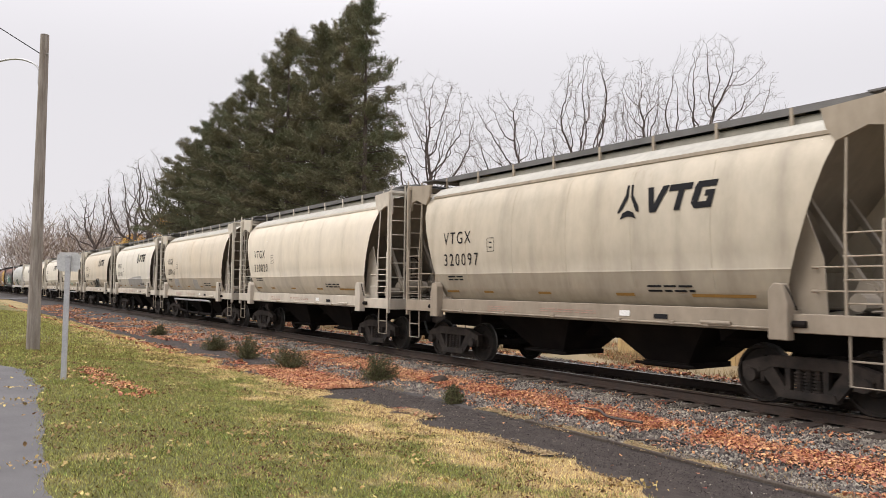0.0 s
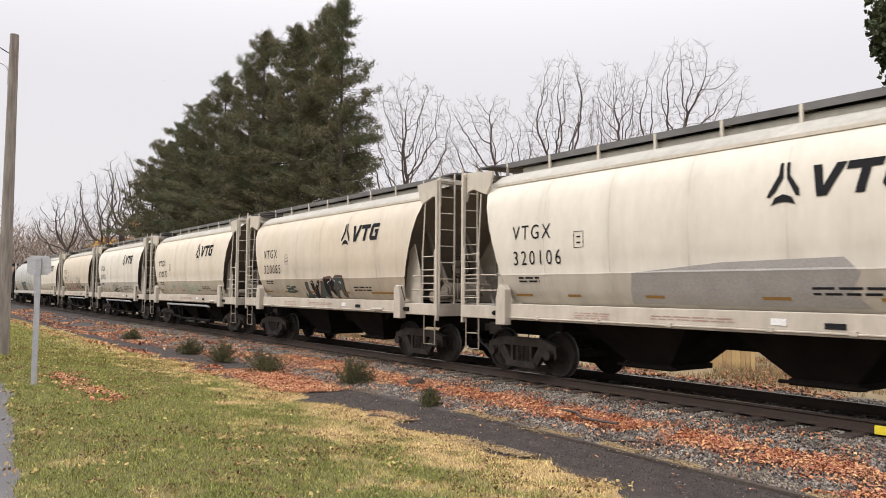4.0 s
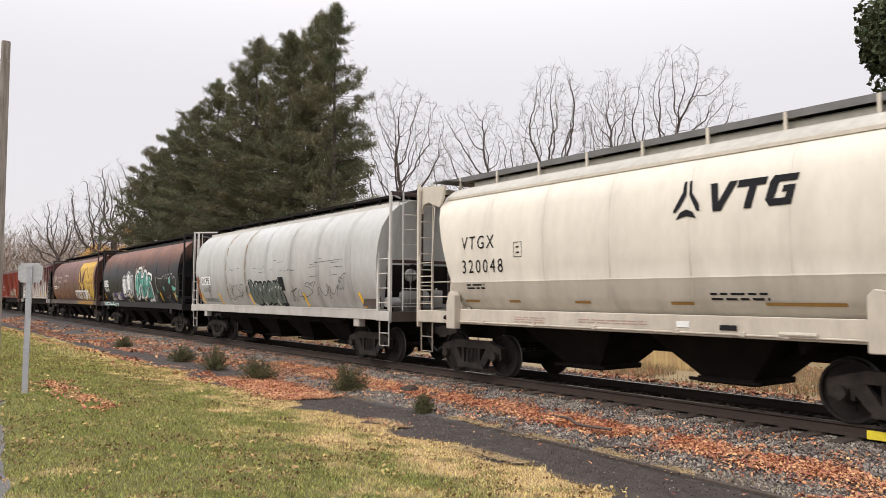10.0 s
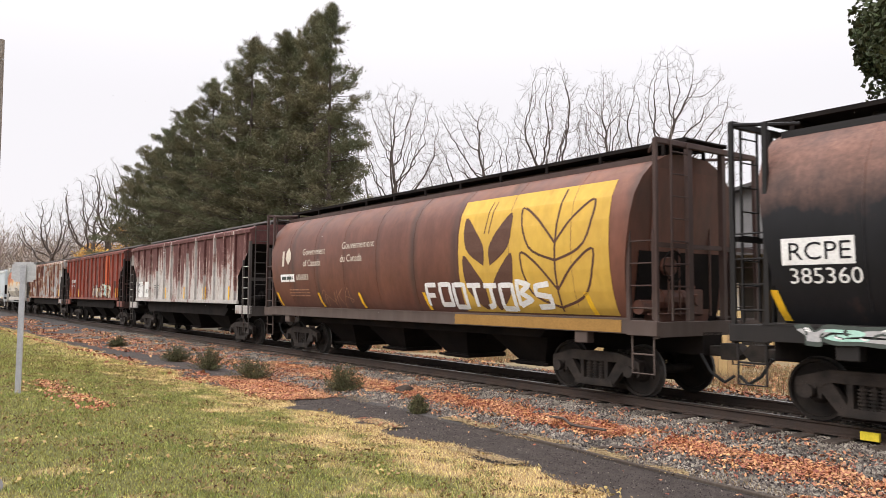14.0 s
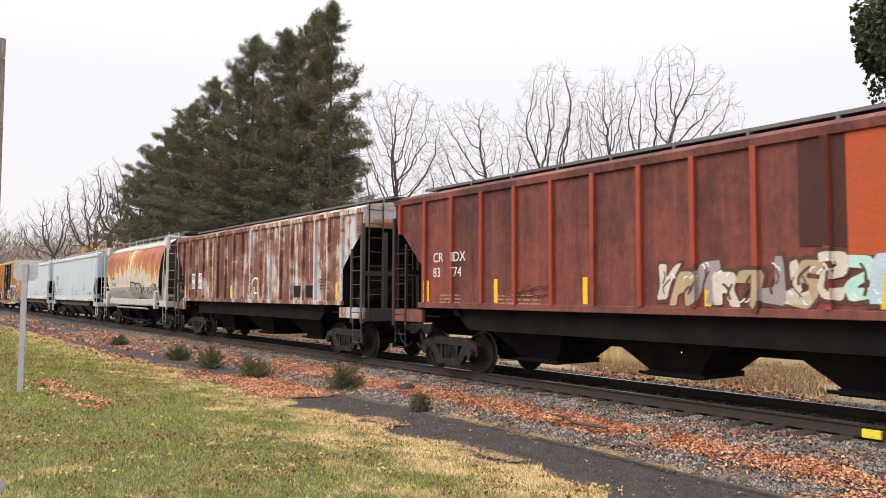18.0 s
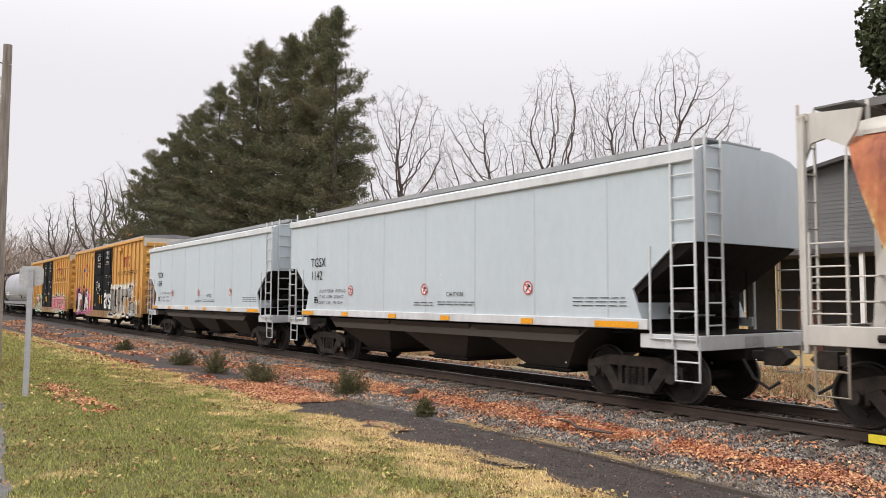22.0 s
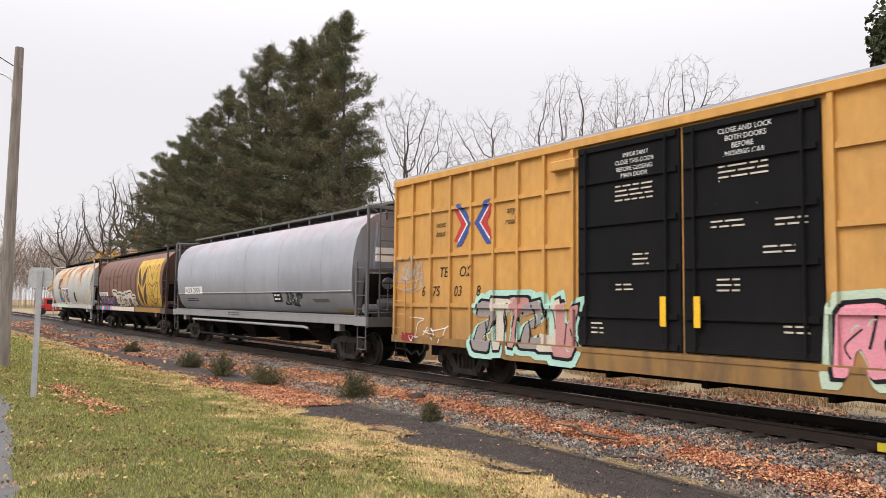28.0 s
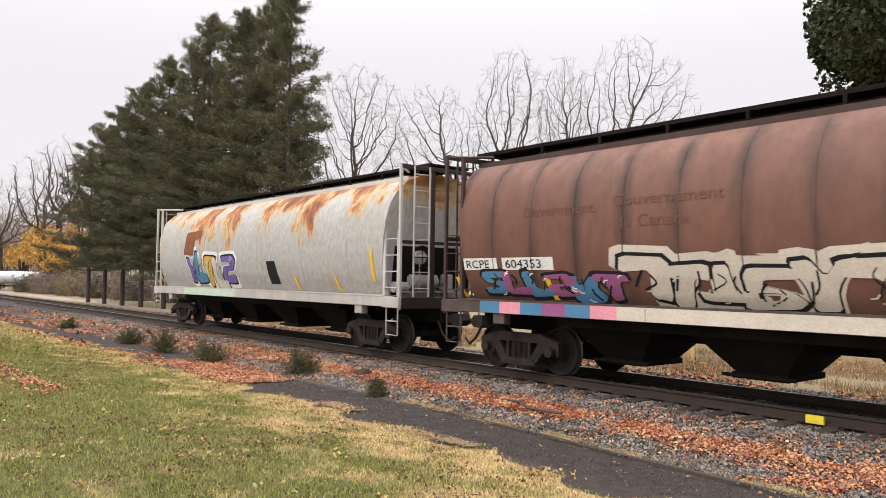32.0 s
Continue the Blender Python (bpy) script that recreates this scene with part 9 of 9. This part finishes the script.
leaf_litter("path_leaves", *cat((RS.uniform(-14, 0, 40), RS.uniform(-4.6, -3.3, 40)), band(90, -11.6, -10.4, lambda v: -4.45, .08)), .016, .034, M_LEAF, "a few fallen leaves on the path", .02, .25)
leaf_litter("dry_debris", *cat(lumpy(band(15000, -11, 1.0, lambda v: -3.08 - .05 * max(0, v + 9) + wob(v, 1.4, .08), .08), 1.6, -.05), band(1500, -11.4, -10.4, lambda v: -4.42 - .1 * (v + 10.9), .09), band(1500, -8.6, -7.3, lambda v: -4.72 + .08 * (v + 8), .09)), .007, .020, M_DRY, "pale dry grass clippings along the path", .02, .3)


def blades(name, x, y, lo, hi, wide, mat, label, flop=.5, category="grass"):
    n = len(x)
    h = RS.uniform(lo, hi, n)
    a = RS.uniform(0, 2 * np.pi, n)
    z = scatter_z(x, y)
    w = wide * RS.uniform(.7, 1.4, n)
    lx, ly = RS.normal(0, flop, n) * h, RS.normal(0, flop, n) * h
    v = np.stack([np.stack([x - np.cos(a) * w, y - np.sin(a) * w, z - .005], -1), np.stack([x + np.cos(a) * w, y + np.sin(a) * w, z - .005], -1), np.stack([x + lx, y + ly, z + h], -1)], 1).reshape(-1, 3)
    return tagged(soup(name, v, np.arange(3 * n).reshape(-1, 3), mat), label, category, kind="stuff")


def on_lawn(x, y):
    edge = np.array([-4.62 - 0.012 * max(0, -v - 15) + wob(v, .9, .45) + wob(v, 1.7, .5) + wob(v, 4.1, .16) - (0.25 if v > -8 else 0) for v in x])
    drive = np.array([-10.35 + 0.62 * min(1, max(0, (-v - 7) / 7)) - 0.22 * max(0, (-v - 17)) + wob(v, 1.3, .12) - 0.5 * max(0, v + 6.5) for v in x])
    k = (y < edge + RS.normal(0, .07, len(x))) & (y > drive + RS.normal(0, .06, len(x)))
    return x[k], y[k]


n = 330000
x = -2.0 - 24 * RS.uniform(0, 1, n) ** 1.25
y = -11.0 + 6.9 * RS.uniform(0, 1, n)
blades("lawn_grass", *on_lawn(x, y), .012, .040, .0042, M_BLADE, "short mown grass, green and straw-coloured")
n = 100000
x, y = RS.uniform(-2.4, 4.5, n) - .4 * RS.exponential(1, n), RS.uniform(-13.6, -5.5, n)
blades("lawn_grass", *on_lawn(x, y), .02, .05, .006, M_BLADE, "short mown grass round the viewpoint")
n = 90000
x, y = lumpy(on_lawn(-2.0 - 22 * RS.uniform(0, 1, n) ** 1.25, RS.uniform(-11.0, -5.2, n)), 2.3, .08)
blades("lawn_tufts", x, y, .022, .060, .0045, M_TUFT, "deeper green tufts in the lawn", .7)
n = 46000
x, y = lumpy(lumpy(on_lawn(-2.0 - 24 * RS.uniform(0, 1, n) ** 1.2, RS.uniform(-11.0, -4.6, n)), 2.6, -.02), .7, -.1)
leaf_litter("leaf_bits", x, y, .008, .020, M_CRUMB, "brown bits of withered leaves in the grass", .03)
n = 60000
x, y = RS.uniform(-60, -20, n), RS.uniform(-12, -4.4, n)
blades("lawn_grass", *on_lawn(x, y), .03, .08, .012, M_BLADE, "short grass farther along the lawn")
n = 60000
x, y = -40 * RS.uniform(0, 1, n) ** 1.1 + 4, RS.uniform(5.0, 11, n)
blades("dry_grass", *lumpy((x, y), .5, -.25), .06, .30, .008, M_DRY, "dry tan grass behind the track", .35)
n = 5000
blades("verge_grass", *lumpy((RS.uniform(-24, 0, n), RS.normal(-3.12, .09, n)), 1.1, .05), .03, .09, .004, M_DRY, "dry tufts along the path edging", .6)


def flurry():
    """A few snowflakes in the air, high enough to keep falling all along."""
    n = 300
    x, y, z = RS.uniform(-30, 6, n), RS.uniform(-9.4, -1.2, n), RS.uniform(-.5, 46, n)
    r = RS.uniform(.004, .008, n)
    octa = np.array([(1, 0, 0), (-1, 0, 0), (0, 1, 0), (0, -1, 0), (0, 0, 1), (0, 0, -1)], float)
    tri = np.array([(0, 2, 4), (2, 1, 4), (1, 3, 4), (3, 0, 4), (2, 0, 5), (1, 2, 5), (3, 1, 5), (0, 3, 5)])
    v = octa[None] * r[:, None, None] + np.stack([x, y, z], -1)[:, None]
    f = tri[None] + (np.arange(n) * 6)[:, None, None]
    return tagged(soup("snow_flurry", v.reshape(-1, 3), f.reshape(-1, 3), M_WHITEPAINT), "sparse small snowflakes drifting down", "snow", kind="stuff")


snow = flurry()


# ---- what moves ----
def motions():
    run = [np.interp(k / 30, np.arange(0, 33, 4), RUN) for k in range(961)]
    walk(snow, [(t, pose(.35 * t, 0, -1.25 * t)) for t in range(0, 33, 4)])
    for car, half, rear in TRAIN:
        walk(car, [(k / 30, pose(rear + half + run[k], 0.7525, 0)) for k in (0, 1, *range(30, 931, 30), 959, 960)])
        ticks = sorted({0, 960, *(k for k in range(961) if -48 < rear + half + run[k] < 10)})
        for truck in [c for c in car.children if c.name.split(".")[0] == "truck"]:
            for w in [c for c in truck.children if c.name.split(".")[0] == "wheelset"]:
                at, rows, a, last = w.location.copy(), [], 0.0, None
                for k in ticks:
                    if last is not None and k - last == 1:
                        a += (run[k] - run[last]) / WHEEL_R
                    last = k
                    rows.append((k / 30, Matrix.Translation(at) @ Matrix.Rotation(a, 4, "Y")))
                walk(w, rows)


motions()
